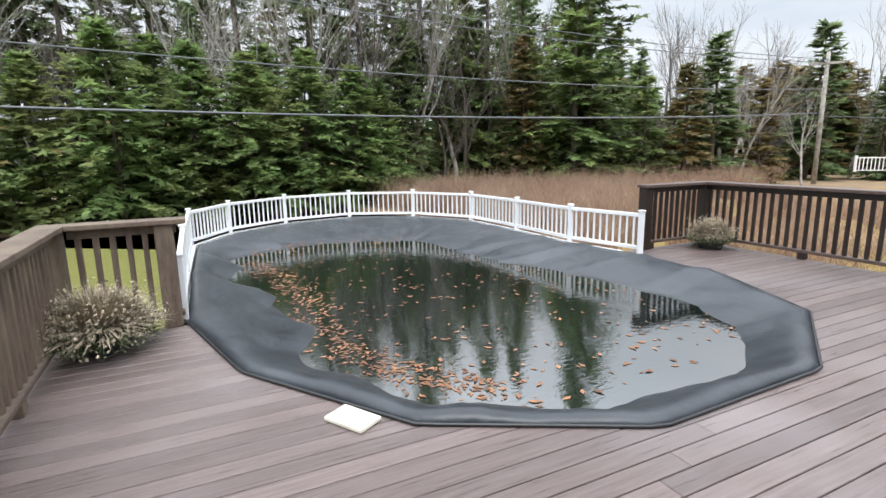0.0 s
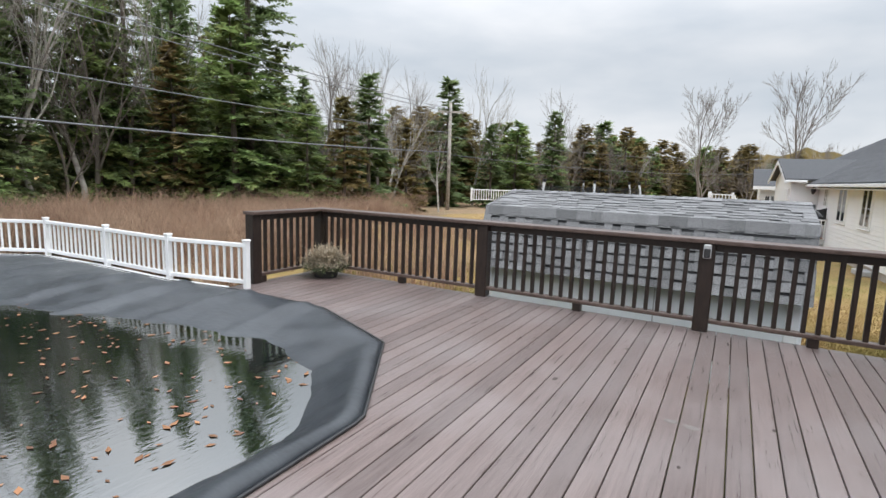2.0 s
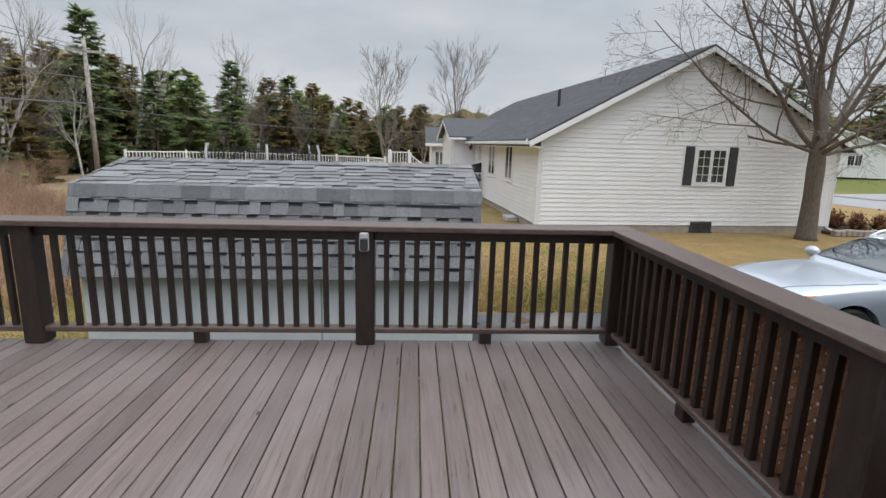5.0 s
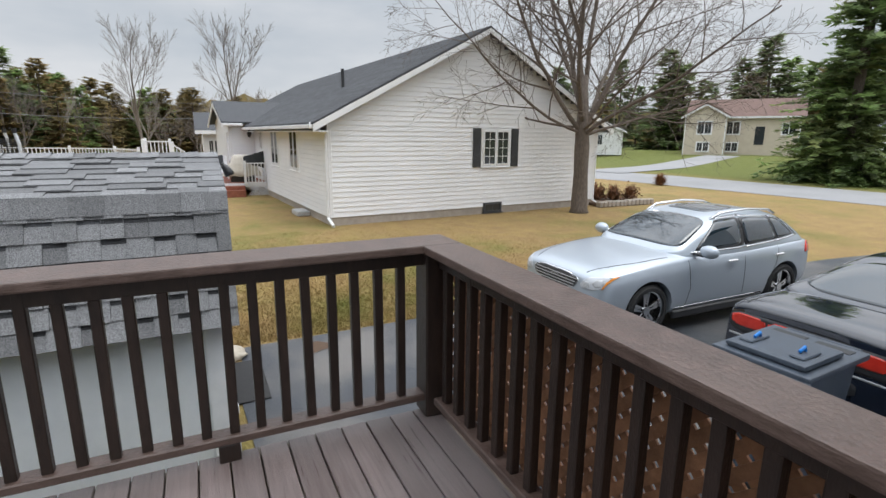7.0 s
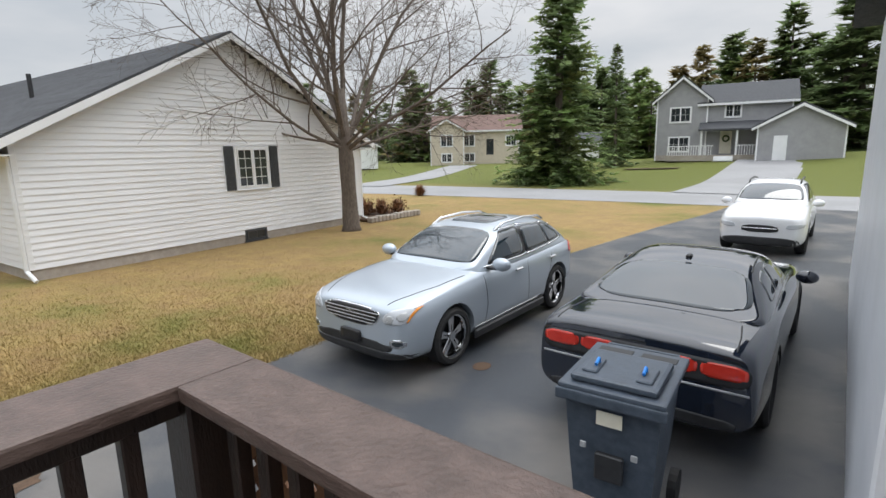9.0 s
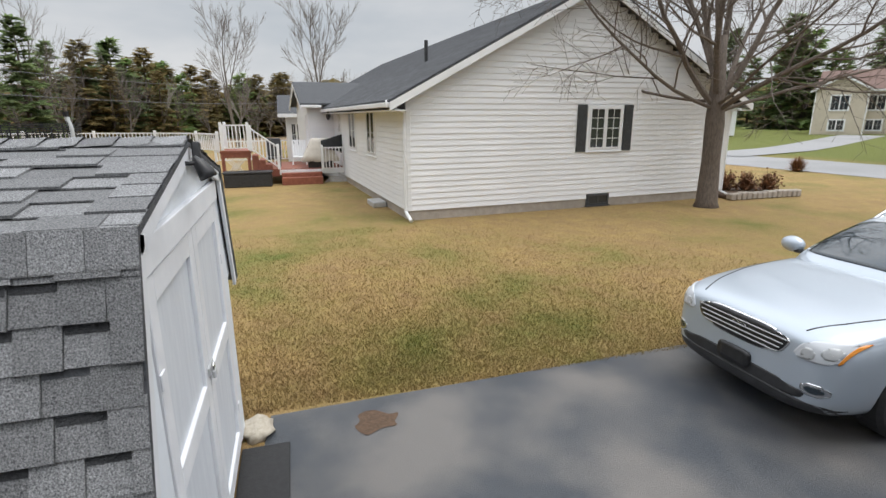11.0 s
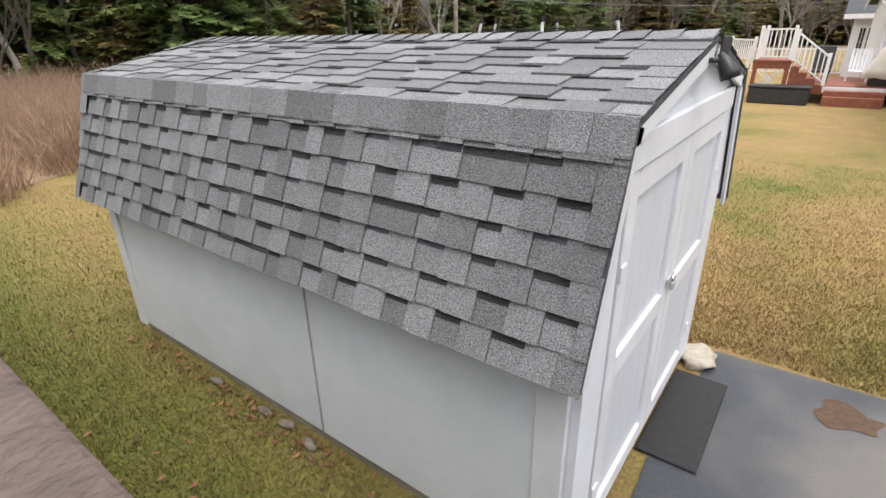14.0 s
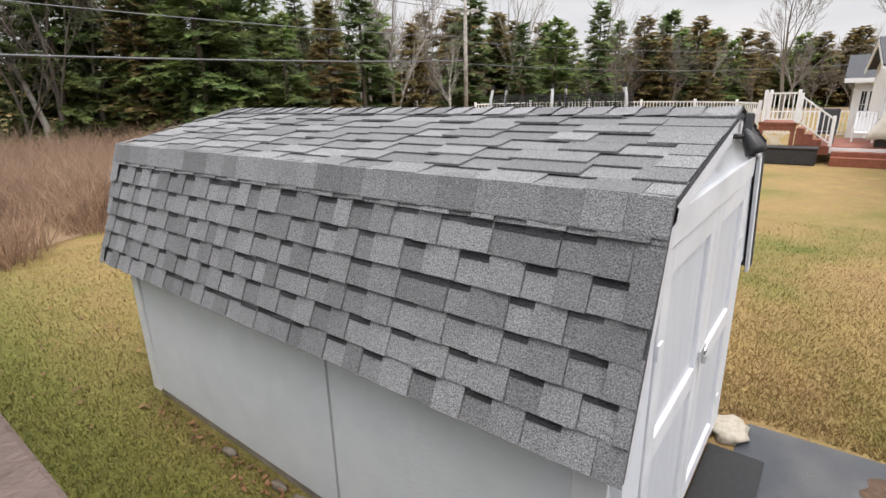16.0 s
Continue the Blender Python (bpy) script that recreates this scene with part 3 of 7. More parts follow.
for i in range(n):
    if ring[i].y > 5.0:
        b.faces.new((lo_[i], lo_[(i + 1) % n], hi_[(i + 1) % n], hi_[i]))
part("wall", b, white_vinyl, pool)
for i in range(0, n, 4):
    if ring[i].y > 5.2:
        p, q = orow[i], orow[(i + 4) % n]
        d = q - p
        part("top_rail", box((0, -0.06, -0.02), (d.length, 0.06, 0.012), m=pose(p.x, p.y, 0, 0, 0, math.degrees(math.atan2(d.y, d.x)))), white_vinyl, pool)

# fallen leaves afloat: thick along the west shore, thin elsewhere
lv, lf = [], []


def leaf(x, y, z, s, tilt=0.25):
    a, i0 = rng.uniform(0, 6.28), len(lv)
    t1, t2 = rng.uniform(-tilt, tilt), rng.uniform(-tilt, tilt)
    for u, v in ((-1, 0), (0, 0.45), (1, 0), (0, -0.45)):
        cx, cy = s * u, s * v
        lv.append((x + cx * math.cos(a) - cy * math.sin(a), y + cx * math.sin(a) + cy * math.cos(a), z + abs(cx * t1 + cy * t2) + 0.002))
    lf.append((i0, i0 + 1, i0 + 2, i0 + 3))


west = [(0.95, 8.0), (1.15, 7.0), (1.25, 5.9), (1.2, 4.9), (1.25, 4.1), (1.55, 3.35), (2.0, 2.95)]
for _ in range(1000):
    k = rng.random() * (len(west) - 1.001)
    a, c = west[int(k)], west[int(k) + 1]
    t = k - int(k)
    leaf(a[0] + t * (c[0] - a[0]) + rng.gauss(0.03, 0.13), a[1] + t * (c[1] - a[1]) + rng.gauss(0, 0.12), WATER, rng.uniform(0.012, 0.036))
for _ in range(420):
    leaf(rng.uniform(1.4, 4.6), rng.uniform(2.6, 8.3), WATER, rng.uniform(0.015, 0.045))
for _ in range(250):
    leaf(rng.uniform(1.0, 4.0), rng.uniform(8.3, 9.9), WATER + 0.03, rng.uniform(0.02, 0.05))
tagged(raw("floating_leaves", lv, lf, leaf_brown), "brown fallen leaves floating on the cover water", "leaves", kind="stuff")

# white fence round the pool
fence_posts = [(5.70, 5.25), (5.45, 6.40), (5.45, 7.85), (5.38, 9.40), (4.61, 10.65), (3.36, 11.31), (1.95, 11.09), (0.84, 10.30), (0.19, 9.20), (0.13, 7.15), (0.12, 5.12)]
fpost_bm = box((-0.032, -0.032, -0.02), (0.032, 0.032, 0.575), 0.004)
box((-0.042, -0.042, 0.575), (0.042, 0.042, 0.598), 0.008, bm=fpost_bm)
fpicket_bm = box((-0.012, -0.012, 0.08), (0.012, 0.012, 0.52), 0.002)
meshes = {}
for nm, b in (("post", fpost_bm), ("picket", fpicket_bm)):
    meshes[nm] = bpy.data.meshes.new("fence_" + nm)
    b.to_mesh(meshes[nm])
    b.free()
    meshes[nm].materials.append(white_vinyl)
fence = empty("pool_fence", "low white vinyl picket fence round the pool rim", "fence")
for (x0, y0), (x1, y1) in zip(fence_posts, fence_posts[1:]):
    d = Vector((x1 - x0, y1 - y0, 0))
    ang = math.degrees(math.atan2(d.y, d.x))
    m = pose(x0, y0, 0, 0, 0, ang)
    part("upper_rail", box((0.03, -0.024, 0.50), (d.length - 0.03, 0.024, 0.55), 0.005), white_vinyl, fence, m=m)
    part("lower_rail", box((0.03, -0.02, 0.055), (d.length - 0.03, 0.02, 0.105), 0.005), white_vinyl, fence, m=m)
    cnt = int(d.length / 0.105)
    for k in range(1, cnt):
        o = new("picket", meshes["picket"])
        o.matrix_basis = m @ pose(d.length * k / cnt, 0, 0)
        o.parent = fence
for x, y in fence_posts:
    o = new("post", meshes["post"])
    o.matrix_basis = pose(x, y, 0)
    o.parent = fence

# ---- shed ----
SX0, SXR, SX1 = 8.795, 9.98, 11.165
SY0, SY1 = -0.56, 3.48
ROY0, ROY1 = -0.67, 3.60
EV, KN, RG = (8.632, 0.10), (8.916, 0.997), (SXR, 1.23)
FEV, FKN = (2 * SXR - EV[0], EV[1]), (2 * SXR - KN[0], KN[1])
shed = empty("shed", "pale grey shed with gambrel shingle roof and white double doors", "shed")
wall_out = [(SX0, GZ + 0.1), (SX1, GZ + 0.1), (SX1, 0.2), (FKN[0] - 0.03, FKN[1] - 0.05), (RG[0], RG[1] - 0.05), (KN[0] + 0.03, KN[1] - 0.05), (SX0, 0.2)]
part("wall", prism(wall_out, "y", SY0, SY1), shed_wall, shed, "smooth painted panel wall")
part("base", box((SX0 + 0.03, SY0 + 0.03, GZ - 0.05), (SX1 - 0.03, SY1 - 0.03, GZ + 0.1)), concrete, shed)
roof_out = [EV, KN, RG, FKN, FEV, (FEV[0] - 0.02, FEV[1] - 0.005), (FKN[0] - 0.02, FKN[1] - 0.022), (RG[0], RG[1] - 0.024), (KN[0] + 0.02, KN[1] - 0.022), (EV[0] + 0.02, EV[1] - 0.005)]
part("roof_deck", prism(roof_out, "y", ROY0, ROY1), roof_dark, shed)
# seams and trims
# panel seam: a grey strip paints the shadow of its narrow recess
part("seam_shadow", box((SX0 - 0.006, 1.022, GZ + 0.1), (SX0 + 0.002, 1.04, 0.24), 0.002), seam_grey, shed, "panel seam drawn as a thin grey shadow line")
part("corner_trim", box((SX0 - 0.02, SY0 - 0.02, GZ + 0.08), (SX0 + 0.0, SY0 + 0.12, 0.2), 0.004), white_trim, shed)
part("corner_trim", box((SX0 - 0.02, SY1 - 0.1, GZ + 0.08), (SX0 + 0.0, SY1 + 0.02, 0.2), 0.004), white_trim, shed)


def rake(a, c, w=0.09):
    d = Vector((c[0] - a[0], 0, c[1] - a[1]))
    return box((0, 0, -w), (d.length, 0.022, 0.0), 0.003, m=Matrix.Translation((a[0], ROY0 + 0.004, a[1] - 0.005)) @ Matrix.Rotation(-math.atan2(d.z, d.x), 4, "Y"))


for a, c in ((EV, KN), (KN, RG), (RG, FKN), (FKN, FEV)):
    part("rake_board", rake(a, c), white_trim, shed)
part("front_trim", box((SX0 + 0.0, SY0 - 0.024, GZ + 0.08), (SX0 + 0.16, SY0 - 0.002, 0.56), 0.003), white_trim, shed)
part("front_trim", box((SX1 - 0.14, SY0 - 0.024, GZ + 0.08), (SX1, SY0 - 0.002, 0.56), 0.003), white_trim, shed)
for sg in (-1, 1):
    strip_out = [(SXR + sg * x, z) for x, z in ((1.18, GZ + 0.08), (0.95, GZ + 0.08), (0.95, 0.98), (1.04, 0.95), (1.28, 0.16), (1.18, 0.16))]
    part("side_panel", prism(strip_out, "y", SY0 - 0.065, SY0 - 0.026), shed_wall, shed, "pale painted board beside the doors")
part("gable_panel", prism([(SXR - 0.948, 0.932), (SXR + 0.948, 0.932), (SXR + 0.948, 0.985), (SXR, 1.185), (SXR - 0.948, 0.985)], "y", SY0 - 0.06, SY0 - 0.003), shed_wall, shed, "pale painted gable board")
part("header", box((9.033, SY0 - 0.085, 0.80), (10.927, SY0 - 0.003, 0.93), 0.004), white_trim, shed)
DZ0, DZ1 = GZ + 0.13, 0.79
for x0, x1 in ((9.05, 9.975), (9.985, 10.91)):
    door = part("door", box((x0, SY0 - 0.05, DZ0), (x1, SY0 - 0.02, DZ1)), shed_panel, shed, "white framed door leaf with grey panels")
    b = None
    for lo, hi in (((x0, DZ0), (x0 + 0.11, DZ1)), ((x1 - 0.11, DZ0), (x1, DZ1)), ((x0 + 0.11, DZ1 - 0.12), (x1 - 0.11, DZ1)), ((x0 + 0.11, DZ0), (x1 - 0.11, DZ0 + 0.12)), ((x0 + 0.11, -0.18), (x1 - 0.11, -0.06))):
        b = box((lo[0] + 0.001, SY0 - 0.072, lo[1] + 0.001), (hi[0] - 0.001, SY0 - 0.048, hi[1] - 0.001), 0.004, bm=b)
    part("door_frame", b, white_trim, door)
    hx = x0 + 0.03 if x0 < 9.9 else x1 - 0.03
    for hz in (DZ0 + 0.25, 0.35):
        part("hinge", box((hx - 0.03, SY0 - 0.08, hz), (hx + 0.03, SY0 - 0.07, hz + 0.07), 0.003), white_trim, door)
hasp = empty("padlock", "steel padlock on a hasp holding the shed doors", "padlock", pose(9.98, SY0 - 0.085, -0.02))
part("body", box((-0.025, -0.022, -0.05), (0.025, 0.0, 0.0), 0.006), grey_metal, hasp)
part("shackle", tube([(-0.017, -0.011, 0.0), (-0.017, -0.011, 0.025), (0, -0.011, 0.04), (0.017, -0.011, 0.025), (0.017, -0.011, 0.0)], 0.005, 6), chrome, hasp)
part("hasp_plate", box((-0.07, 0.0, -0.01), (0.07, 0.012, 0.035), 0.003), grey_metal, hasp)
light = empty("security_light", "black security light under the shed gable", "lamp", pose(9.86, SY0 - 0.07, 1.13))
part("arm", tube([(0, 0, 0), (0.0, -0.05, 0.0), (0.03, -0.08, 0.0)], 0.012, 8), black_metal, light)
part("head", tube([(0.03, -0.07, 0.03), (0.03, -0.09, 0.0), (0.03, -0.12, -0.05), (0.03, -0.13, -0.075)], [0.012, 0.028, 0.042, 0.044], 12), black_metal, light, smooth=True)
part("panel", box((0.1, -0.09, 0.03), (0.14, -0.05, 0.13), 0.006), dark_plastic, light, m=pose(0, 0, 0, 0, 15, 0))
mat_ob = empty("rubber_mat", "black rubber mat lying before the shed doors", "mat")
part("mat", box((9.9, -0.98, GZ + 0.013), (10.9, -0.62, GZ + 0.03), 0.006), rubber, mat_ob)
b = bmesh.new()
bmesh.ops.create_icosphere(b, subdivisions=3, radius=1)
for v in b.verts:
    v.co = Vector((v.co.x * 0.17, v.co.y * 0.13, v.co.z * 0.075)) * (1 + 0.35 * noise.noise(v.co * 1.7))
tagged(part("rock", b, stone_pale, smooth=True, m=pose(11.15, -0.72, GZ + 0.03)), "pale boulder at the shed corner", "rock")

# ---- neighbouring white house ----
HX, HY0, HY1, HXE = 19.5, -3.88, -14.25, 42.0
HB, HE, HPZ = -0.95, 1.86, 4.6
HPY = (HY0 + HY1) / 2
house = empty("house", "single-storey white house with lap siding and a dark shingle roof", "house", pose(HX, HY0, 0, 0, 0, 4.2) @ pose(-HX, -HY0, 0))
slope = (HPZ - HE) / (HY0 - HPY)
part("foundation", box((HX + 0.03, HY1 + 0.03, GZ - 0.1), (HXE, HY0 - 0.03, HB + 0.02)), concrete, house)
part("wall", prism([(HY0, HB), (HY0, HE), (HPY, HPZ - 0.05), (HY1, HE), (HY1, HB)], "x", HX + 0.02, HXE), siding_white, house)


def clap(length, lap=0.145):
    """One lap of siding along local x, face towards local -y."""
    return prism([(-0.026, 0.0), (-0.026, 0.014), (-0.004, lap + 0.012), (0.0, lap + 0.012), (0.0, 0.0)], "x", 0, length)


z = HB
while z < HPZ - 0.15:
    half = (HY0 - HPY) if z < HE else max(0.1, (HPZ - z - 0.06) / slope)
    part("siding_board", clap(2 * half), siding_white, house, m=pose(HX + 0.02, HPY + half, z, 0, 0, -90))
    z += 0.145
z = HB
while z < HE - 0.05:
    part("siding_board", clap(HXE - HX - 0.02), siding_white, house, m=pose(HXE, HY0, z, 0, 0, 180))
    z += 0.145
part("corner_trim", box((HX - 0.004, HY0 - 0.09, HB), (HX + 0.09, HY0 + 0.022, HE), 0.004), white_vinyl, house)
part("corner_trim", box((HX - 0.004, HY1 - 0.02, HB), (HX + 0.09, HY1 + 0.09, HE), 0.004), white_vinyl, house)
ov = 0.5
for sg, yw in ((1, HY0), (-1, HY1)):
    ye = yw + sg * ov
    ze = HE - slope * ov + 0.12
    part("roof", prism([(HPY, HPZ + 0.12), (ye, ze), (ye, ze - 0.05), (HPY, HPZ + 0.05)], "x", HX - 0.35, HXE + 0.3), roof_dark, house, "dark grey asphalt shingle roof")
    part("fascia", prism([(HPY, HPZ + 0.05), (ye, ze - 0.05), (ye, ze - 0.21), (ye - sg * 0.05, ze - 0.21), (HPY, HPZ - 0.10)], "x", HX - 0.37, HX - 0.33), white_vinyl, house)
    part("soffit", box((HX - 0.33, min(ye, yw), ze - 0.24), (HXE, max(ye, yw), ze - 0.21)), white_vinyl, house)
    part("gutter", box((HX - 0.3, ye - 0.06 if sg < 0 else ye - 0.01, ze - 0.16), (HXE, ye + 0.01 if sg < 0 else ye + 0.09, ze - 0.05), 0.01), white_vinyl, house)
# shingle courses on the visible roof slope
sl_len = math.hypot(HPY - HY0 - ov, HPZ + 0.12 - (HE - slope * ov + 0.12))
rv, rf = [], []
for k in range(int(sl_len / 0.2)):
    t0, t1 = k * 0.2 / sl_len, min(1, (k * 0.2 + 0.215) / sl_len)
    x = HX - 0.35
    while x < HXE + 0.3:
        w = rng.uniform(0.3, 0.9)
        x1 = min(x + w, HXE + 0.3)
        i0 = len(rv)
        for t, dz in ((t0, 0.014), (t1, 0.004)):
            yy, zz = HY0 + ov + t * (HPY - HY0 - ov), (HE - slope * ov + 0.12) + t * (slope * (HY0 + ov - HPY))
            rv += [(x, yy, zz + dz), (x1 - 0.006, yy, zz + dz)]
        rf.append((i0, i0 + 1, i0 + 3, i0 + 2))
        x = x1
tagged(raw("shingles", rv, rf, roof_dark, house), kind="stuff")
vent = part("vent_pipe", tube([(24.2, -6.0, 2.6), (24.2, -6.0, 3.75)], 0.06, 10), dark_plastic, house)


def window_unit(parent, m, w, h, cols, rows, sashes=2, trim=0.07, shutters=0.0, mat_frame=None):
    """A window facing local -y with its frame, sashes, panes and muntins; sits on the wall at y = 0."""
    fm = mat_frame or white_vinyl
    win = part("window", box((-trim, -0.03, -trim), (w + trim, -0.004, h + trim), 0.006), fm, parent, m=m)
    for s in range(sashes):
        x0, x1 = w * s / sashes + 0.02, w * (s + 1) / sashes - 0.02
        part("pane", box((x0 + 0.03, -0.036, 0.03), (x1 - 0.03, -0.031, h - 0.03)), window_glass, win)
        b = None
        for lo, hi in (((x0, 0.0), (x0 + 0.035, h)), ((x1 - 0.035, 0.0), (x1, h)), ((x0 + 0.035, 0.0), (x1 - 0.035, 0.035)), ((x0 + 0.035, h - 0.035), (x1 - 0.035, h))):
            b = box((lo[0], -0.052, lo[1]), (hi[0], -0.03, hi[1]), bm=b)
        for c in range(1, cols):
            xx = x0 + (x1 - x0) * c / cols
            b = box((xx - 0.008, -0.042, 0.035), (xx + 0.008, -0.035, h - 0.035), bm=b)
        for r in range(1, rows):
            zz = h * r / rows
            b = box((x0 + 0.035, -0.043, zz - 0.008), (x1 - 0.035, -0.036, zz + 0.008), bm=b)
        part("sash", b, fm, win)
    part("sill", box((-trim - 0.02, -0.07, -trim - 0.03), (w + trim + 0.02, -0.004, -trim), 0.004), fm, win)
    if shutters:
        for x0 in (-trim - shutters - 0.02, w + trim + 0.02):
            b = box((x0, -0.04, -0.08), (x0 + shutters, -0.01, h + 0.08), 0.004)
            shutter = part("shutter", b, shutter_dark, parent, "dark grey louvred shutter", m=m)
            for k in range(int(h / 0.06)):
                part("slat", box((x0 + 0.04, -0.05, k * 0.06), (x0 + shutters - 0.04, -0.038, 0.04 + k * 0.06)), shutter_dark, shutter)
    return win


window_unit(house, pose(HX, -9.1, 0.46, 0, 0, -90), 1.06, 1.10, 2, 4, shutters=0.30)
window_unit(house, pose(HX + 0.02, -9.2, GZ + 0.08, 0, 0, -90), 0.72, 0.27, 2, 1, 1, trim=0.03, mat_frame=shutter_dark)
for x1, w, z0, z1 in ((23.8, 1.05, 0.25, 1.5), (26.9, 1.2, 0.25, 1.5), (29.3, 0.55, 0.75, 1.5)):
    window_unit(house, pose(x1, HY0 + 0.01, z0, 0, 0, 180), w, z1 - z0, 1, 2, 2)
# downspouts at both front corners
part("downspout", tube([(HX - 0.12, HY0 + ov, HE - 0.15), (HX - 0.06, HY0 + ov - 0.05, HE - 0.25), (HX + 0.03, HY0 + 0.06, HE - 0.42), (HX + 0.03, HY0 + 0.06, HB - 0.0), (HX - 0.3, HY0 + 0.02, GZ + 0.05)], 0.045, 8), white_vinyl, house)
part("downspout", tube([(HX + 0.03, HY1 - 0.06, HE - 0.1), (HX + 0.03, HY1 - 0.06, HB - 0.05), (HX - 0.5, HY1 - 0.1, GZ + 0.05)], 0.045, 8), white_vinyl, house)
part("window_well", box((21.7, HY0 + 0.0, GZ), (22.5, HY0 + 0.4, GZ + 0.16), 0.02), grey_metal, house)

# ---- own house: cool white siding wall with its corner ----
OX, OY = 5.71, -3.06
own = empty("home", "cool white lap-sided house wall beside the deck", "house")
part("wall", box((-6, -13, GZ), (OX - 0.02, OY - 0.02, 3.4)), siding_cool, own)
z = -1.13
while z < 3.3:
    part("siding_board", prism([(-0.018, 0.0), (-0.018, 0.014), (-0.003, 0.1), (0.0, 0.1), (0.0, 0.0)], "x", 0, OX + 6), siding_cool, own, m=pose(OX - 0.02, OY - 0.02, z, 0, 0, 180))
    z += 0.087
part("corner_trim", box((OX - 0.10, OY - 0.12, GZ), (OX + 0.012, OY + 0.02, 3.4), 0.004), white_trim, own)
part("soffit", box((-6.3, OY - 0.02, 3.38), (OX + 0.4, OY + 0.42, 3.42)), white_trim, own)
part("gutter", box((-6.3, OY + 0.42, 3.36), (OX + 0.4, OY + 0.54, 3.5), 0.015), white_trim, own)
part("roof", prism([(OY + 0.5, 3.45), (-8, 5.6), (-13.5, 3.45), (-8, 5.5)], "x", -6.4, OX + 0.4), roof_dark, own)

# ---- cars ----
def loft(stations, bm=None):
    """Skin over half cross-sections [(y, [(x, z), ...]), ...], mirrored across x."""
    b = bmesh.new()
    rows = []
    for y, half in stations:
        left = [b.verts.new((-x, y, z)) for x, z in half if x > 1e-4]
        mid = {i: b.verts.new((0, y, z)) for i, (x, z) in enumerate(half) if x <= 1e-4}
        right = [b.verts.new((x, y, z)) for x, z in half if x > 1e-4]
        first = mid.get(0)
        last = mid.get(len(half) - 1)
        row = ([first] if first else []) + right + ([last] if last else []) + list(reversed(left))
        rows.append(row)
    n = len(rows[0])
    for a, c in zip(rows, rows[1:]):
        for k in range(n):
            b.faces.new((a[k], a[(k + 1) % n], c[(k + 1) % n], c[k]))
    b.faces.new(list(reversed(rows[0])))
    b.faces.new(rows[-1])
    bmesh.ops.recalc_face_normals(b, faces=b.faces)
    return join(bm, b)


def smoothed(ob, levels=2):
    md = ob.modifiers.new("round", "SUBSURF")
    md.levels = md.render_levels = levels
    for p in ob.data.polygons:
        p.use_smooth = True
    return ob


def baked(ob, cutters):
    """Cut wheel arches out of a body and keep the plain mesh."""
    for c in cutters:
        md = ob.modifiers.new("cut", "BOOLEAN")
        md.object, md.operation, md.solver = c, "DIFFERENCE", "EXACT"
    dg = bpy.context.evaluated_depsgraph_get()
    dg.update()
    me = bpy.data.meshes.new_from_object(ob.evaluated_get(dg))
    ob.modifiers.clear()
    ob.data = me
    for c in cutters:
        bpy.data.objects.remove(c)
    return ob


def skin_tree(ob):
    """Search tree over a part's finished surface, in the car's own space."""
    me = ob.data
    return BVHTree.FromPolygons([v.co.copy() for v in me.vertices], [tuple(p.vertices) for p in me.polygons])


def fitted(name, tree, quad, way, material, parent, label="", lift=0.004, n=14, m=8, round_=0.12):
    """A panel that follows the car's skin: quad corners seen along way ('front', 'rear', 'side+', 'side-', 'top')."""
    dirs = {"front": Vector((0, -1, 0)), "rear": Vector((0, 1, 0)), "side+": Vector((-1, 0, 0)), "side-": Vector((1, 0, 0)), "top": Vector((0, 0, -1))}
    d = dirs[way]
    b = bmesh.new()
    grid = []
    for j in range(m + 1):
        row = []
        for i in range(n + 1):
            u, v = i / n, j / m
            # draw the corners in a little so that they read as rounded
            e = round_ * (abs(2 * u - 1) ** 4) * (abs(2 * v - 1) ** 4)
            uu, vv = u + (0.5 - u) * e, v + (0.5 - v) * e
            p = [quad[0][k] * (1 - uu) * (1 - vv) + quad[1][k] * uu * (1 - vv) + quad[2][k] * uu * vv + quad[3][k] * (1 - uu) * vv for k in (0, 1)]
            if way in ("front", "rear"):
                o = Vector((p[0], 0, p[1])) - d * 4
            elif way == "top":
                o = Vector((p[0], p[1], 4))
            else:
                o = Vector((0, p[0], p[1])) - d * 3
            hit, nrm, _i, _d = tree.ray_cast(o, d)
            if hit is None:
                row.append(None)
                continue
            if nrm.dot(d) > 0:
                nrm = -nrm
            row.append((b.verts.new(hit + nrm * lift), b.verts.new(hit - nrm * 0.004)))
        grid.append(row)
    cells = {}
    for j in range(m):
        for i in range(n):
            q = (grid[j][i], grid[j][i + 1], grid[j + 1][i + 1], grid[j + 1][i])
            if None not in q:
                b.faces.new([c[0] for c in q])
                cells[i, j] = q
    for (i, j), q in cells.items():
        for di, dj, a, c in ((0, -1, 0, 1), (1, 0, 1, 2), (0, 1, 2, 3), (-1, 0, 3, 0)):
            if (i + di, j + dj) not in cells:
                b.faces.new((q[a][0], q[c][0], q[c][1], q[a][1]))
    bmesh.ops.delete(b, geom=[v for v in b.verts if not v.link_faces], context="VERTS")
    bmesh.ops.recalc_face_normals(b, faces=b.faces)
    return part(name, b, material, parent, label, smooth=True)


def mirrored(quad):
    return [(-x, z) for x, z in quad]


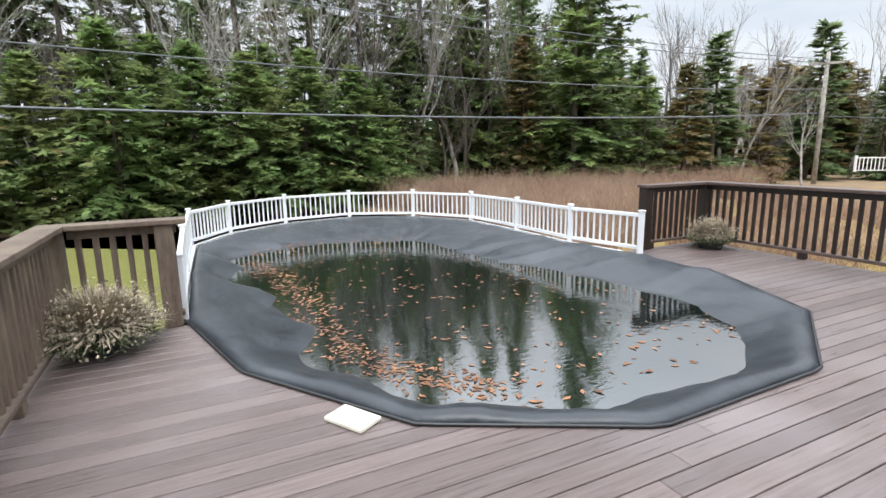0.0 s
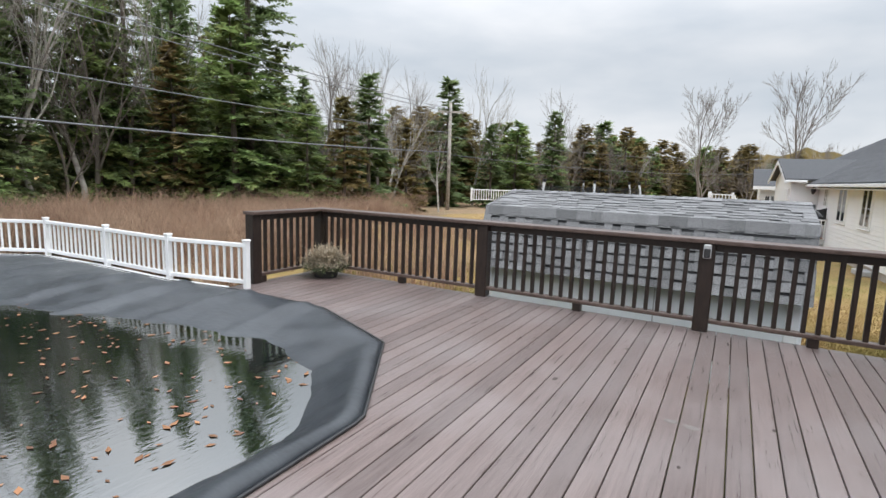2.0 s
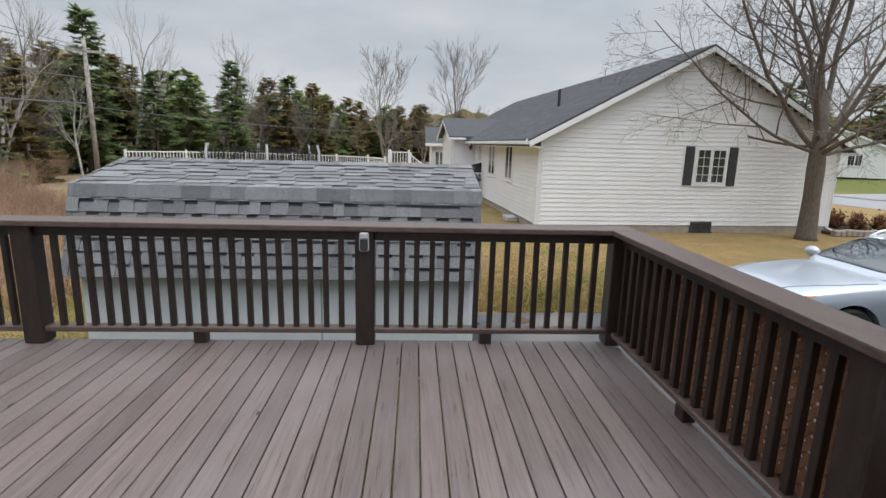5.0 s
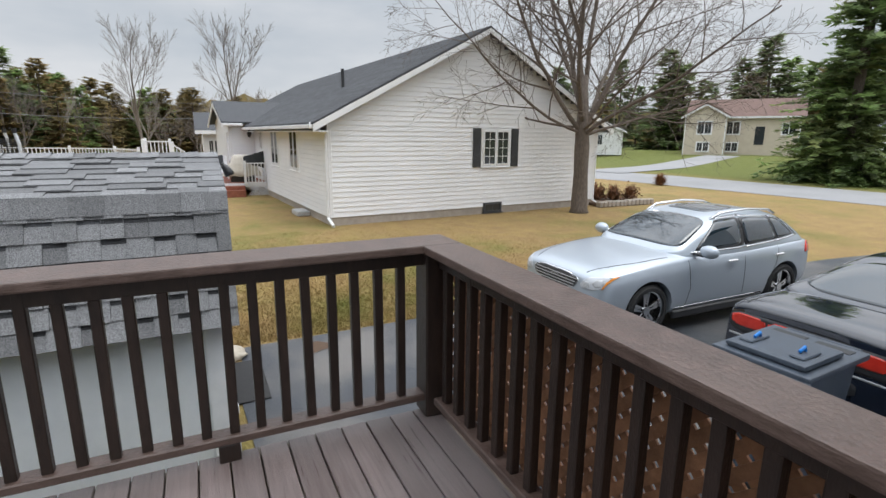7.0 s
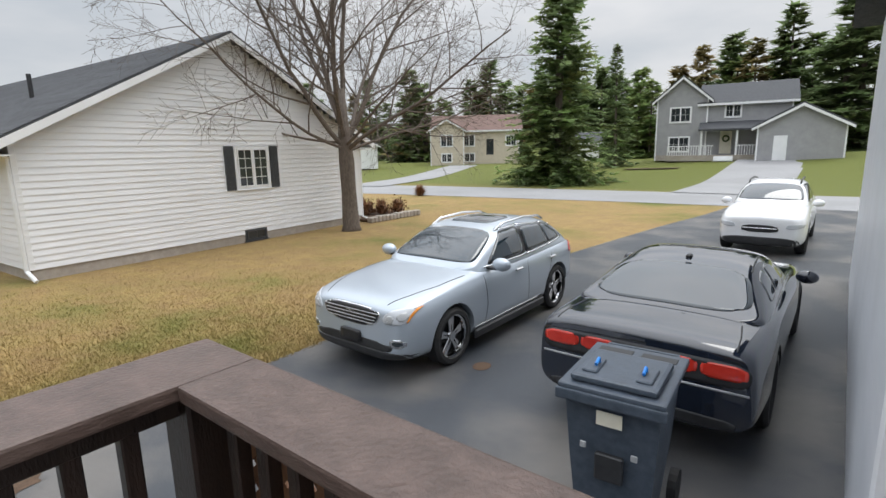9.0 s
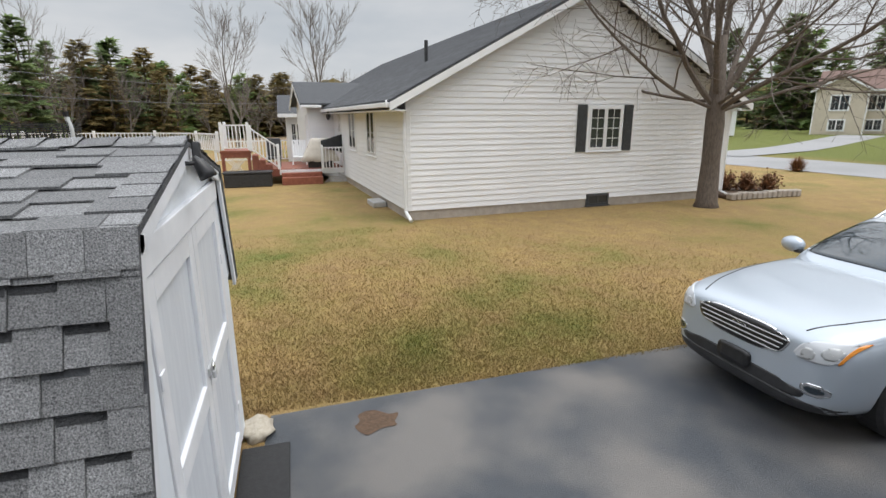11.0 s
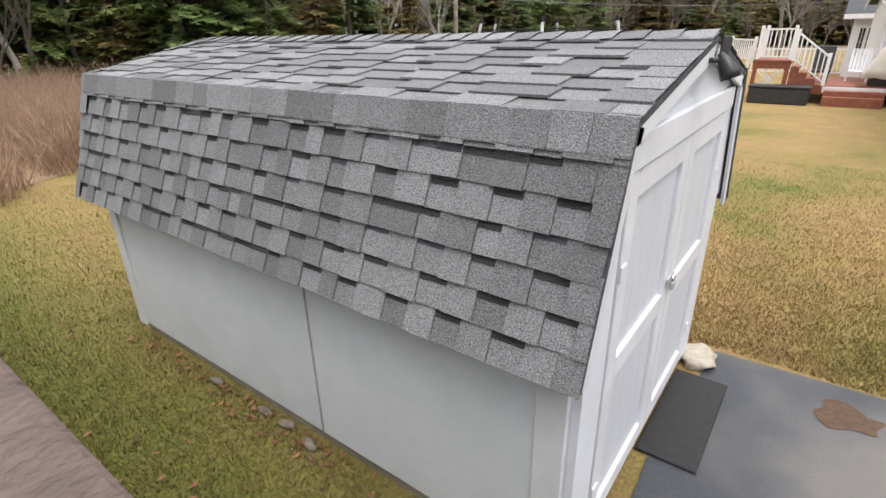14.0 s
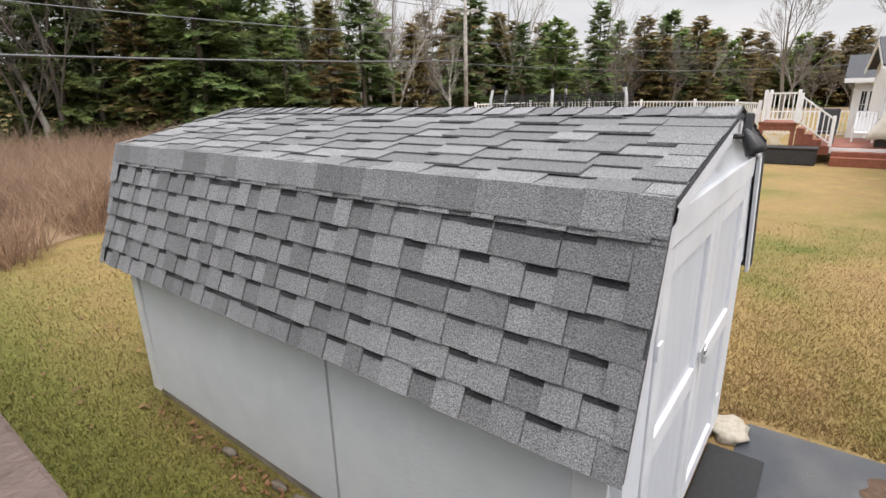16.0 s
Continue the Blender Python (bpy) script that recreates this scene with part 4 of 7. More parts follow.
def wheel(parent, x, y, r, side, rim_mat, spokes=5):
    """A wheel at (x, y), its face towards side (+1 or -1 along x)."""
    w = 0.235
    prof = [(0.71 * r, -w / 2), (0.9 * r, -w / 2), (r, -w * 0.36), (r, w * 0.36), (0.9 * r, w / 2), (0.77 * r, w / 2), (0.75 * r, w * 0.3), (0.71 * r, w * 0.3)]
    b = bmesh.new()
    rows = []
    for k in range(28):
        a = 2 * math.pi * k / 28
        rows.append([b.verts.new((q * side, pr * math.cos(a), pr * math.sin(a))) for pr, q in prof])
    for k in range(28):
        A, B = rows[k], rows[(k + 1) % 28]
        for i in range(len(prof)):
            j = (i + 1) % len(prof)
            b.faces.new((A[i], B[i], B[j], A[j]))
    bmesh.ops.recalc_face_normals(b, faces=b.faces)
    wh = part("wheel", b, rubber, parent, smooth=False, m=pose(x, y, r))
    b = bmesh.new()
    bmesh.ops.create_cone(b, cap_ends=True, segments=28, radius1=0.72 * r, radius2=0.72 * r, depth=0.02, matrix=pose(-0.04 * side, 0, 0, 0, 90, 0))
    part("brake", b, dark_plastic, wh)
    b = None
    for k in range(spokes):
        for off in (-0.13, 0.13):
            m = Matrix.Rotation(2 * math.pi * k / spokes + off, 4, "X")
            b = box((0.05 * side - 0.012, -0.028 * r / 0.36, 0.02), (0.05 * side + 0.012, 0.028 * r / 0.36, 0.72 * r), 0.006, bm=b, m=m)
    c = bmesh.new()
    for rr, d in ((0.16 * r, 0.05),):
        bmesh.ops.create_cone(c, cap_ends=True, segments=20, radius1=rr, radius2=rr * 0.9, depth=d, matrix=pose(0.055 * side, 0, 0, 0, 90, 0))
    b = join(b, c)
    rows = []
    c = bmesh.new()
    for k in range(28):
        a = 2 * math.pi * k / 28
        rows.append([c.verts.new((q * side, pr * math.cos(a), pr * math.sin(a))) for pr, q in ((0.70 * r, 0.03), (0.70 * r, 0.075), (0.755 * r, 0.085), (0.755 * r, 0.03))])
    for k in range(28):
        A, B = rows[k], rows[(k + 1) % 28]
        for i in range(4):
            c.faces.new((A[i], B[i], B[(i + 1) % 4], A[(i + 1) % 4]))
    b = join(b, c)
    part("rim", b, rim_mat, wh, "multi-spoke alloy rim")
    return wh


def cutter(y, r, w):
    b = bmesh.new()
    bmesh.ops.create_cone(b, cap_ends=True, segments=32, radius1=r, radius2=r, depth=w * 3, matrix=pose(0, y, r * 0.86, 0, 90, 0))
    me = bpy.data.meshes.new("cut")
    b.to_mesh(me)
    b.free()
    return new("cut", me)


def half_section(w, zb, zsill, zmid, zsh, zt, tuck=0.86, crown=0.02):
    return [(0, zb), (w * 0.82, zb), (w * 0.985, zsill), (w, zmid), (w * 0.975, zsh), (w * tuck, zt - crown * 0.8), (w * 0.45, zt), (0, zt + crown * 0.4)]


def car_shell(name, m, label, stations, cabin, roof_span, paint, axles, r, w, glass=car_glass, rim=chrome):
    car = empty(name, label, "car", m)
    body = part("body", loft(stations), paint, car, smooth=True)
    smoothed(body, 2)
    body.parent = None
    baked(body, [cutter(a, r * 1.16, w) for a in axles])
    body.parent = car
    for p in body.data.polygons:
        p.use_smooth = True
    body.data.set_sharp_from_angle(angle=radians(38))
    top = part("cabin", loft(cabin), paint, car, smooth=True)
    smoothed(top, 3)
    top.parent = None
    baked(top, [])
    top.parent = car
    for p in top.data.polygons:
        p.use_smooth = True
    for a in axles:
        part("wheel_well", box((-w * 0.85, a - r * 1.1, 0.2), (w * 0.85, a + r * 1.1, r * 1.9)), dark_plastic, car)
    for a in axles:
        for s in (-1, 1):
            wheel(car, s * (w - 0.12), a, r, s, rim)
    return car, skin_tree(body), skin_tree(top)


def band(name, tree, pts, width, way, material, parent, label="", lift=0.006):
    """A thin trim strip that follows the skin along a line of points, as one part."""
    b = None
    for (a0, z0), (a1, z1) in zip(pts, pts[1:]):
        d = Vector((a1 - a0, z1 - z0)).normalized() * width / 2
        nx, nz = -d.y, d.x
        a0_, z0_, a1_, z1_ = a0 - d.x * 0.5, z0 - d.y * 0.5, a1 + d.x * 0.5, z1 + d.y * 0.5
        o = fitted("tmp", tree, [(a0_ - nx, z0_ - nz), (a1_ - nx, z1_ - nz), (a1_ + nx, z1_ + nz), (a0_ + nx, z0_ + nz)], way, material, None, "", lift, 8, 1, 0.0)
        c = bmesh.new()
        c.from_mesh(o.data)
        bpy.data.objects.remove(o)
        b = join(b, c)
    return part(name, b, material, parent, label, smooth=True)


def crossover_glass(car, top, f=1.0, trim=None):
    """Windscreen, side windows, pillars and trim of a crossover; f stretches the heights."""
    def q(*pts):
        return [(a, z * f) for a, z in pts]
    fitted("windscreen", top, [(-0.74, 0.80), (0.74, 0.80), (0.60, 0.06), (-0.60, 0.06)], "top", car_glass, car, "clear windscreen reflecting bare branches", n=22, m=16)
    fitted("rear_window", top, q((-0.55, 1.14), (0.55, 1.14), (0.46, 1.38), (-0.46, 1.38)), "rear", car_glass, car, n=16)
    for way in ("side+", "side-"):
        fitted("window_surround", top, q((0.56, 1.075), (-0.48, 1.08), (-0.48, 1.475), (-0.02, 1.45)), way, black_metal, car, n=16, round_=0.05, lift=0.002)
        fitted("window_surround", top, q((-0.46, 1.08), (-1.74, 1.15), (-1.42, 1.41), (-0.46, 1.475)), way, black_metal, car, n=16, round_=0.05, lift=0.002)
        fitted("window", top, q((0.50, 1.09), (-0.42, 1.095), (-0.42, 1.46), (0.0, 1.435)), way, car_glass, car, "tinted side window", n=16, lift=0.006)
        fitted("window", top, q((-0.52, 1.095), (-1.20, 1.125), (-1.16, 1.425), (-0.52, 1.46)), way, car_glass, car, "tinted side window", n=16, lift=0.006)
        fitted("window", top, q((-1.24, 1.13), (-1.68, 1.16), (-1.40, 1.39), (-1.20, 1.415)), way, car_glass, car, "tinted side window", n=12, lift=0.006)
        if trim:
            band("window_trim", top, q((0.60, 1.062), (-0.5, 1.065), (-1.2, 1.10), (-1.78, 1.145), (-1.5, 1.385), (-1.2, 1.44), (-0.5, 1.49), (-0.05, 1.465)), 0.018, way, trim, car, "bright window surround", 0.008)


def pillar(car, paint, pts, wid=0.04, th=0.02):
    for s in (-1, 1):
        part("pillar", tube([(s * x * 0.95, y, z - 0.02) for x, y, z in pts], [wid * 0.5] * len(pts), 6), paint, car, smooth=True)


# silver crossover, front towards the deck
amber = surf("amber", (0.6, 0.2, 0.02), (0.7, 0.28, 0.05), 5, 0.2, 0.0)
suv_st = [(2.27, half_section(0.60, 0.27, 0.36, 0.58, 0.74, 0.82)), (2.22, half_section(0.76, 0.23, 0.33, 0.58, 0.78, 0.88)), (2.06, half_section(0.875, 0.21, 0.31, 0.60, 0.83, 0.945, 0.84)),
          (1.80, half_section(0.905, 0.20, 0.30, 0.62, 0.88, 0.985, 0.84)), (1.40, half_section(0.92, 0.20, 0.30, 0.64, 0.92, 1.035, 0.84)), (0.98, half_section(0.91, 0.20, 0.28, 0.62, 0.95, 1.07, 0.85)),
          (0.7, half_section(0.905, 0.20, 0.28, 0.60, 0.96, 1.065, 0.88)), (0.0, half_section(0.90, 0.20, 0.28, 0.60, 0.97, 1.05, 0.9)), (-0.8, half_section(0.905, 0.20, 0.28, 0.62, 0.99, 1.06, 0.9)),
          (-1.4, half_section(0.92, 0.22, 0.32, 0.66, 1.02, 1.09, 0.88)), (-1.9, half_section(0.89, 0.26, 0.38, 0.70, 1.02, 1.09, 0.85)), (-2.2, half_section(0.80, 0.3, 0.42, 0.70, 0.98, 1.06, 0.85)), (-2.3, half_section(0.6, 0.38, 0.46, 0.68, 0.90, 0.99))]


def cabin_section(wb, wt, zb, zt):
    return [(0, zb - 0.1), (wb, zb - 0.1), (wb, zb), (wb * 0.55 + wt * 0.45, zb + (zt - zb) * 0.5), (wt, zt - 0.07 * min(1, (zt - zb) * 2)), (wt * 0.72, zt - 0.015), (0, zt)]


suv_cab = [(0.96, cabin_section(0.78, 0.66, 1.02, 1.05)), (0.6, cabin_section(0.83, 0.68, 1.02, 1.26)), (0.2, cabin_section(0.845, 0.67, 1.02, 1.45)), (-0.15, cabin_section(0.85, 0.665, 1.02, 1.54)),
           (-0.6, cabin_section(0.85, 0.66, 1.02, 1.575)), (-1.1, cabin_section(0.85, 0.65, 1.04, 1.555)), (-1.5, cabin_section(0.84, 0.62, 1.06, 1.49)), (-1.85, cabin_section(0.81, 0.56, 1.07, 1.34)), (-2.12, cabin_section(0.75, 0.5, 1.06, 1.12))]
suv, suv_skin, suv_top = car_shell("silver_crossover", pose(10.40, -7.10, GZ + 0.012), "silver crossover car parked on the driveway, front to the deck", suv_st, suv_cab, (0.2, -1.55), silver_paint, (1.40, -1.40), 0.36, 0.90)
crossover_glass(suv, suv_top, trim=chrome)
pillar(suv, chrome, [(0.60, 0.0, 1.47), (0.61, -0.2, 1.555), (0.61, -0.8, 1.585), (0.60, -1.3, 1.55), (0.57, -1.5, 1.48)], 0.04)
fitted("sunroof", suv_top, [(-0.40, -0.78), (0.40, -0.78), (0.38, -0.16), (-0.38, -0.16)], "top", car_glass, suv, "dark glass sunroof")
fitted("grille_frame", suv_skin, [(-0.40, 0.625), (0.40, 0.625), (0.52, 0.855), (-0.52, 0.855)], "front", chrome, suv, "chrome grille surround", 0.006, 24, 8, 0.4)
grille = fitted("grille", suv_skin, [(-0.385, 0.636), (0.385, 0.636), (0.503, 0.844), (-0.503, 0.844)], "front", black_metal, suv, "black grille with chrome bars", 0.010, 24, 8, 0.4)
for k in range(4):
    z = 0.668 + 0.04 * k
    w = 0.385 + 0.023 * k
    fitted("bar", suv_skin, [(-w, z), (w, z), (w, z + 0.008), (-w, z + 0.008)], "front", grey_metal, grille, "", 0.018, 20, 2, 0.0)
for s in (-1, 1):
    part("badge", tube([(s * 0.035 + 0.04 * math.cos(a), 2.265, 0.745 + 0.034 * math.sin(a)) for a in [k * 0.524 for k in range(13)]], 0.008, 6), chrome, grille)
fitted("bumper", suv_skin, [(-0.88, 0.225), (0.88, 0.225), (0.84, 0.36), (-0.84, 0.36)], "front", dark_plastic, suv, "dark lower bumper", 0.006, 28, 6, 0.1)
fitted("lower_grille", suv_skin, [(-0.60, 0.34), (0.60, 0.34), (0.68, 0.47), (-0.68, 0.47)], "front", dark_plastic, suv, "dark lower intake", 0.005, 24, 6, 0.4)
fitted("number_plate", suv_skin, [(-0.17, 0.40), (0.17, 0.40), (0.17, 0.55), (-0.17, 0.55)], "front", black_metal, suv, "dark plate holder", 0.03, 6, 4, 0.1)
for s in (-1, 1):
    lamp_q = [(s * x, z) for x, z in ((0.50, 0.70), (0.79, 0.70), (0.84, 0.89), (0.58, 0.845))]
    hl = fitted("headlight", suv_skin, lamp_q, "front", lamp_glass, suv, "clear headlamp", 0.008, 16, 10, 0.3)
    for cx, cz in ((0.62, 0.755), (0.745, 0.79)):
        fitted("lens", suv_skin, [(s * (cx + u), cz + v) for u, v in ((-0.05, -0.045), (0.05, -0.045), (0.05, 0.045), (-0.05, 0.045))], "front", grey_metal, hl, "round reflector", 0.012, 6, 6, 0.9)
    fitted("indicator", suv_skin, [(s * x, z) for x, z in ((0.785, 0.72), (0.80, 0.73), (0.835, 0.875), (0.81, 0.865))], "front", amber, hl, "amber indicator", 0.012, 6, 8, 0.1)
    fog = fitted("fog_lamp", suv_skin, [(s * x, z) for x, z in ((0.61, 0.43), (0.79, 0.43), (0.79, 0.53), (0.61, 0.53))], "front", chrome, suv, "", 0.006, 10, 8, 0.8)
    fitted("lens", suv_skin, [(s * x, z) for x, z in ((0.64, 0.45), (0.76, 0.45), (0.76, 0.51), (0.64, 0.51))], "front", car_glass, fog, "", 0.010, 8, 6, 0.8)
    way = "side+" if s > 0 else "side-"
    band("bonnet_seam", suv_skin, [(s * 0.52, 2.16), (s * 0.62, 1.9), (s * 0.72, 1.5), (s * 0.755, 1.0)], 0.012, "top", dark_plastic, suv, "", 0.0025)
    for pts in (((0.72, 0.34), (0.66, 0.6), (0.70, 1.02)), ((-0.46, 0.32), (-0.46, 1.04)), ((-1.0, 0.52), (-1.16, 0.75), (-1.24, 1.06))):
        band("door_seam", suv_skin, list(pts), 0.009, way, dark_plastic, suv, "", 0.002)
    band("sill_trim", suv_skin, [(0.92, 0.335), (-0.92, 0.345)], 0.02, way, chrome, suv, "", 0.006)
    mir = bmesh.new()
    bmesh.ops.create_uvsphere(mir, u_segments=16, v_segments=10, radius=1, matrix=pose(s * 1.02, 0.52, 1.11) @ Matrix.Diagonal((0.135, 0.09, 0.09, 1)))
    mo = part("mirror", mir, silver_paint, suv, smooth=True)
    part("stalk", box((min(s * 0.80, s * 0.97), 0.48, 1.03), (max(s * 0.80, s * 0.97), 0.57, 1.07), 0.01), dark_plastic, mo)
    for yy in (-0.15, -1.2):
        part("door_handle", box((min(s * 0.895, s * 0.925), yy - 0.1, 0.89), (max(s * 0.895, s * 0.93), yy + 0.1, 0.925), 0.012), chrome, suv)
    part("sill", box((min(s * 0.84, s * 0.905), -0.95, 0.19), (max(s * 0.84, s * 0.905), 0.95, 0.31), 0.02), dark_plastic, suv)
    fitted("taillight", suv_skin, [(-1.90, 0.86), (-2.22, 0.86), (-2.24, 1.0), (-1.98, 1.01)], "side+" if s > 0 else "side-", tail_red, suv, "red tail lamp", 0.01)

# black coupe, rear towards the deck (its front looks along -y, so it is turned about)
cp_st = [(2.50, half_section(0.80, 0.34, 0.42, 0.52, 0.68, 0.76)), (2.40, half_section(0.90, 0.22, 0.32, 0.50, 0.74, 0.84)), (1.9, half_section(0.94, 0.20, 0.30, 0.52, 0.80, 0.93)), (1.2, half_section(0.95, 0.20, 0.28, 0.54, 0.84, 0.98)),
         (0.5, half_section(0.95, 0.20, 0.28, 0.56, 0.87, 1.0)), (-0.4, half_section(0.95, 0.20, 0.28, 0.58, 0.92, 1.0, 0.9)), (-1.1, half_section(0.96, 0.2, 0.3, 0.62, 0.97, 1.05, 0.9)), (-1.6, half_section(0.97, 0.22, 0.32, 0.64, 1.0, 1.085, 0.88)),
         (-2.1, half_section(0.955, 0.26, 0.36, 0.64, 0.99, 1.085, 0.88)), (-2.36, half_section(0.94, 0.29, 0.40, 0.62, 0.97, 1.075, 0.9)), (-2.45, half_section(0.925, 0.31, 0.42, 0.60, 0.94, 1.05, 0.92)), (-2.485, half_section(0.91, 0.33, 0.44, 0.58, 0.91, 1.02, 0.93)), (-2.5, half_section(0.86, 0.37, 0.46, 0.58, 0.87, 0.97, 0.92))]
cp_cab = [(1.0, cabin_section(0.80, 0.64, 0.98, 1.0)), (0.6, cabin_section(0.82, 0.66, 0.98, 1.20)), (0.2, cabin_section(0.84, 0.655, 0.98, 1.38)), (-0.2, cabin_section(0.85, 0.65, 0.98, 1.44)), (-0.6, cabin_section(0.86, 0.66, 1.0, 1.44)), (-1.0, cabin_section(0.87, 0.68, 1.03, 1.355)),
          (-1.35, cabin_section(0.87, 0.74, 1.05, 1.235)), (-1.65, cabin_section(0.86, 0.80, 1.06, 1.13)), (-1.85, cabin_section(0.84, 0.80, 1.05, 1.075))]
coupe, cp_skin, cp_top = car_shell("black_coupe", pose(7.2, -7.72, GZ + 0.012, 0, 0, 180), "glossy black two-door coupe with a red full-width tail light bar", cp_st, cp_cab, (0.2, -1.0), black_paint, (1.5, -1.45), 0.365, 0.95, rim=grey_metal)
fitted("rear_window", cp_top, [(-0.77, -1.70), (0.77, -1.70), (0.61, -0.92), (-0.61, -0.92)], "top", car_glass, coupe, "wide tinted rear window", 0.006, 24, 16, 0.2)
fitted("windscreen", cp_top, [(-0.72, 0.88), (0.72, 0.88), (0.60, 0.14), (-0.60, 0.14)], "top", car_glass, coupe, "tinted windscreen", 0.005, 20, 12)
bar = fitted("light_bar", cp_skin, [(-0.87, 0.735), (0.87, 0.735), (0.87, 0.945), (-0.87, 0.945)], "rear", dark_plastic, coupe, "recessed dark tail panel", 0.006, 24, 6, 0.1)
fitted("diffuser", cp_skin, [(-0.78, 0.36), (0.78, 0.36), (0.80, 0.46), (-0.80, 0.46)], "rear", dark_plastic, coupe, "", 0.006, 24, 5, 0.1)
for s in (-1, 1):
    band("boot_seam", cp_skin, [(s * 0.70, -1.9), (s * 0.74, -2.2), (s * 0.75, -2.44)], 0.012, "top", dark_plastic, coupe, "", 0.003)
    band("roof_seam", cp_top, [(s * 0.60, -0.2), (s * 0.61, -0.6), (s * 0.62, -0.9)], 0.014, "top", dark_plastic, coupe, "", 0.003)
band("bumper_line", cp_skin, [(-0.86, 0.70), (0.86, 0.70)], 0.02, "rear", grey_metal, coupe, "", 0.004)
for way in ("side+", "side-"):
    fitted("window", cp_top, [(0.45, 1.06), (-0.55, 1.07), (-0.60, 1.34), (0.02, 1.33)], way, car_glass, coupe, "tinted side window", 0.005, 16)
    fitted("window", cp_top, [(-0.63, 1.08), (-1.14, 1.10), (-0.98, 1.28), (-0.67, 1.335)], way, car_glass, coupe, "tinted quarter window", 0.005, 12)
for s in (-1, 1):
    for a, c in ((0.16, 0.49), (0.51, 0.85)):
        fitted("taillight", cp_skin, [(s * a, 0.80), (s * c, 0.80), (s * c, 0.925), (s * a, 0.925)], "rear", tail_red, bar, "red tail lamp", 0.014, 10, 6, 0.3)
    mir = bmesh.new()
    bmesh.ops.create_uvsphere(mir, u_segments=14, v_segments=8, radius=1, matrix=pose(s * 1.03, 0.55, 1.03) @ Matrix.Diagonal((0.12, 0.07, 0.08, 1)))
    part("mirror", mir, black_paint, coupe, smooth=True)
fitted("plate_recess", cp_skin, [(-0.28, 0.50), (0.28, 0.50), (0.28, 0.66), (-0.28, 0.66)], "rear", dark_plastic, coupe, "", 0.005, 10, 4, 0.2)
part("antenna", box((-0.03, -0.80, 1.38), (0.03, -0.70, 1.425), 0.012), black_metal, coupe)

# white crossover farther up the driveway
sb_st = [(y, [(x, z * 1.06) for x, z in h]) for y, h in suv_st]
sb_cab = [(y, [(x, z * 1.06) for x, z in h]) for y, h in suv_cab]
white_car, wc_skin, wc_top = car_shell("white_crossover", pose(7.4, -17.0, GZ + 0.012), "white crossover car parked up the driveway", sb_st, sb_cab, (0.2, -1.55), white_paint, (1.40, -1.40), 0.36, 0.90, rim=grey_metal)
crossover_glass(white_car, wc_top, 1.06)
wg = fitted("grille", wc_skin, [(-0.38, 0.57), (0.38, 0.57), (0.36, 0.74), (-0.36, 0.74)], "front", black_metal, white_car, "black grille with a chrome bar", 0.008, 16, 6, 0.3)
fitted("bar", wc_skin, [(-0.36, 0.65), (0.36, 0.65), (0.36, 0.67), (-0.36, 0.67)], "front", chrome, wg, "", 0.014, 16, 2, 0.0)
fitted("bumper", wc_skin, [(-0.82, 0.25), (0.82, 0.25), (0.74, 0.46), (-0.74, 0.46)], "front", dark_plastic, white_car, "black lower bumper", 0.008, 20, 6, 0.2)
for s in (-1, 1):
    fitted("headlight", wc_skin, [(s * x, z) for x, z in ((0.50, 0.66), (0.82, 0.69), (0.865, 0.80), (0.52, 0.77))], "front", lamp_glass, white_car, "", 0.008, 12, 6, 0.3)
    mir = bmesh.new()
    bmesh.ops.create_uvsphere(mir, u_segments=12, v_segments=8, radius=1, matrix=pose(s * 1.0, 0.55, 1.13) @ Matrix.Diagonal((0.13, 0.08, 0.09, 1)))
    part("mirror", mir, white_paint, white_car, smooth=True)
pillar(white_car, black_metal, [(0.60, 0.05, 1.60), (0.61, -0.15, 1.67), (0.61, -0.8, 1.70), (0.60, -1.4, 1.65)], 0.045)

# ---- wheeled bin, blue-lidded crate ----
wbin = empty("wheeled_bin", "dark grey wheeled refuse bin with a closed hinged lid", "bin", pose(6.98, -4.32, GZ + 0.012, 0, 0, 4))
b = loft([(-0.30, [(0, 0.06), (0.22, 0.06), (0.26, 0.5), (0.29, 0.98), (0, 0.98)]), (0.0, [(0, 0.06), (0.24, 0.06), (0.275, 0.5), (0.305, 0.98), (0, 0.98)]), (0.34, [(0, 0.06), (0.23, 0.06), (0.27, 0.5), (0.30, 0.98), (0, 0.98)])])
for v in b.verts:
    v.co.y = v.co.y * (0.8 + 0.25 * v.co.z)
part("body", b, bin_grey, wbin)
wbin.scale = (1.02, 1.02, 1.07)
lid = part("lid", box((-0.33, -0.40, 0.985), (0.33, 0.42, 1.03), 0.015, seg=2), bin_grey, wbin, "ridged grey lid")
part("lid_dome", box((-0.27, -0.16, 1.03), (0.27, 0.36, 1.075), 0.03, seg=2), bin_grey, lid)
for x0, x1 in ((-0.27, -0.03), (0.03, 0.27)):
    part("slot", box((x0, -0.33, 1.028), (x1, -0.23, 1.034), 0.004), dark_plastic, lid, "dark recess in the lid")
part("lip", box((-0.34, 0.40, 0.93), (0.34, 0.435, 1.0), 0.012, seg=2), bin_grey, lid)
for s in (-1, 1):
    part("rib", box((s * 0.17 - 0.05, 0.05, 1.072), (s * 0.17 + 0.05, 0.28, 1.09), 0.008), bin_grey, lid)
part("handle", tube([(-0.25, -0.42, 1.0), (-0.25, -0.47, 1.0), (0.25, -0.47, 1.0), (0.25, -0.42, 1.0)], 0.016, 8), bin_grey, wbin)
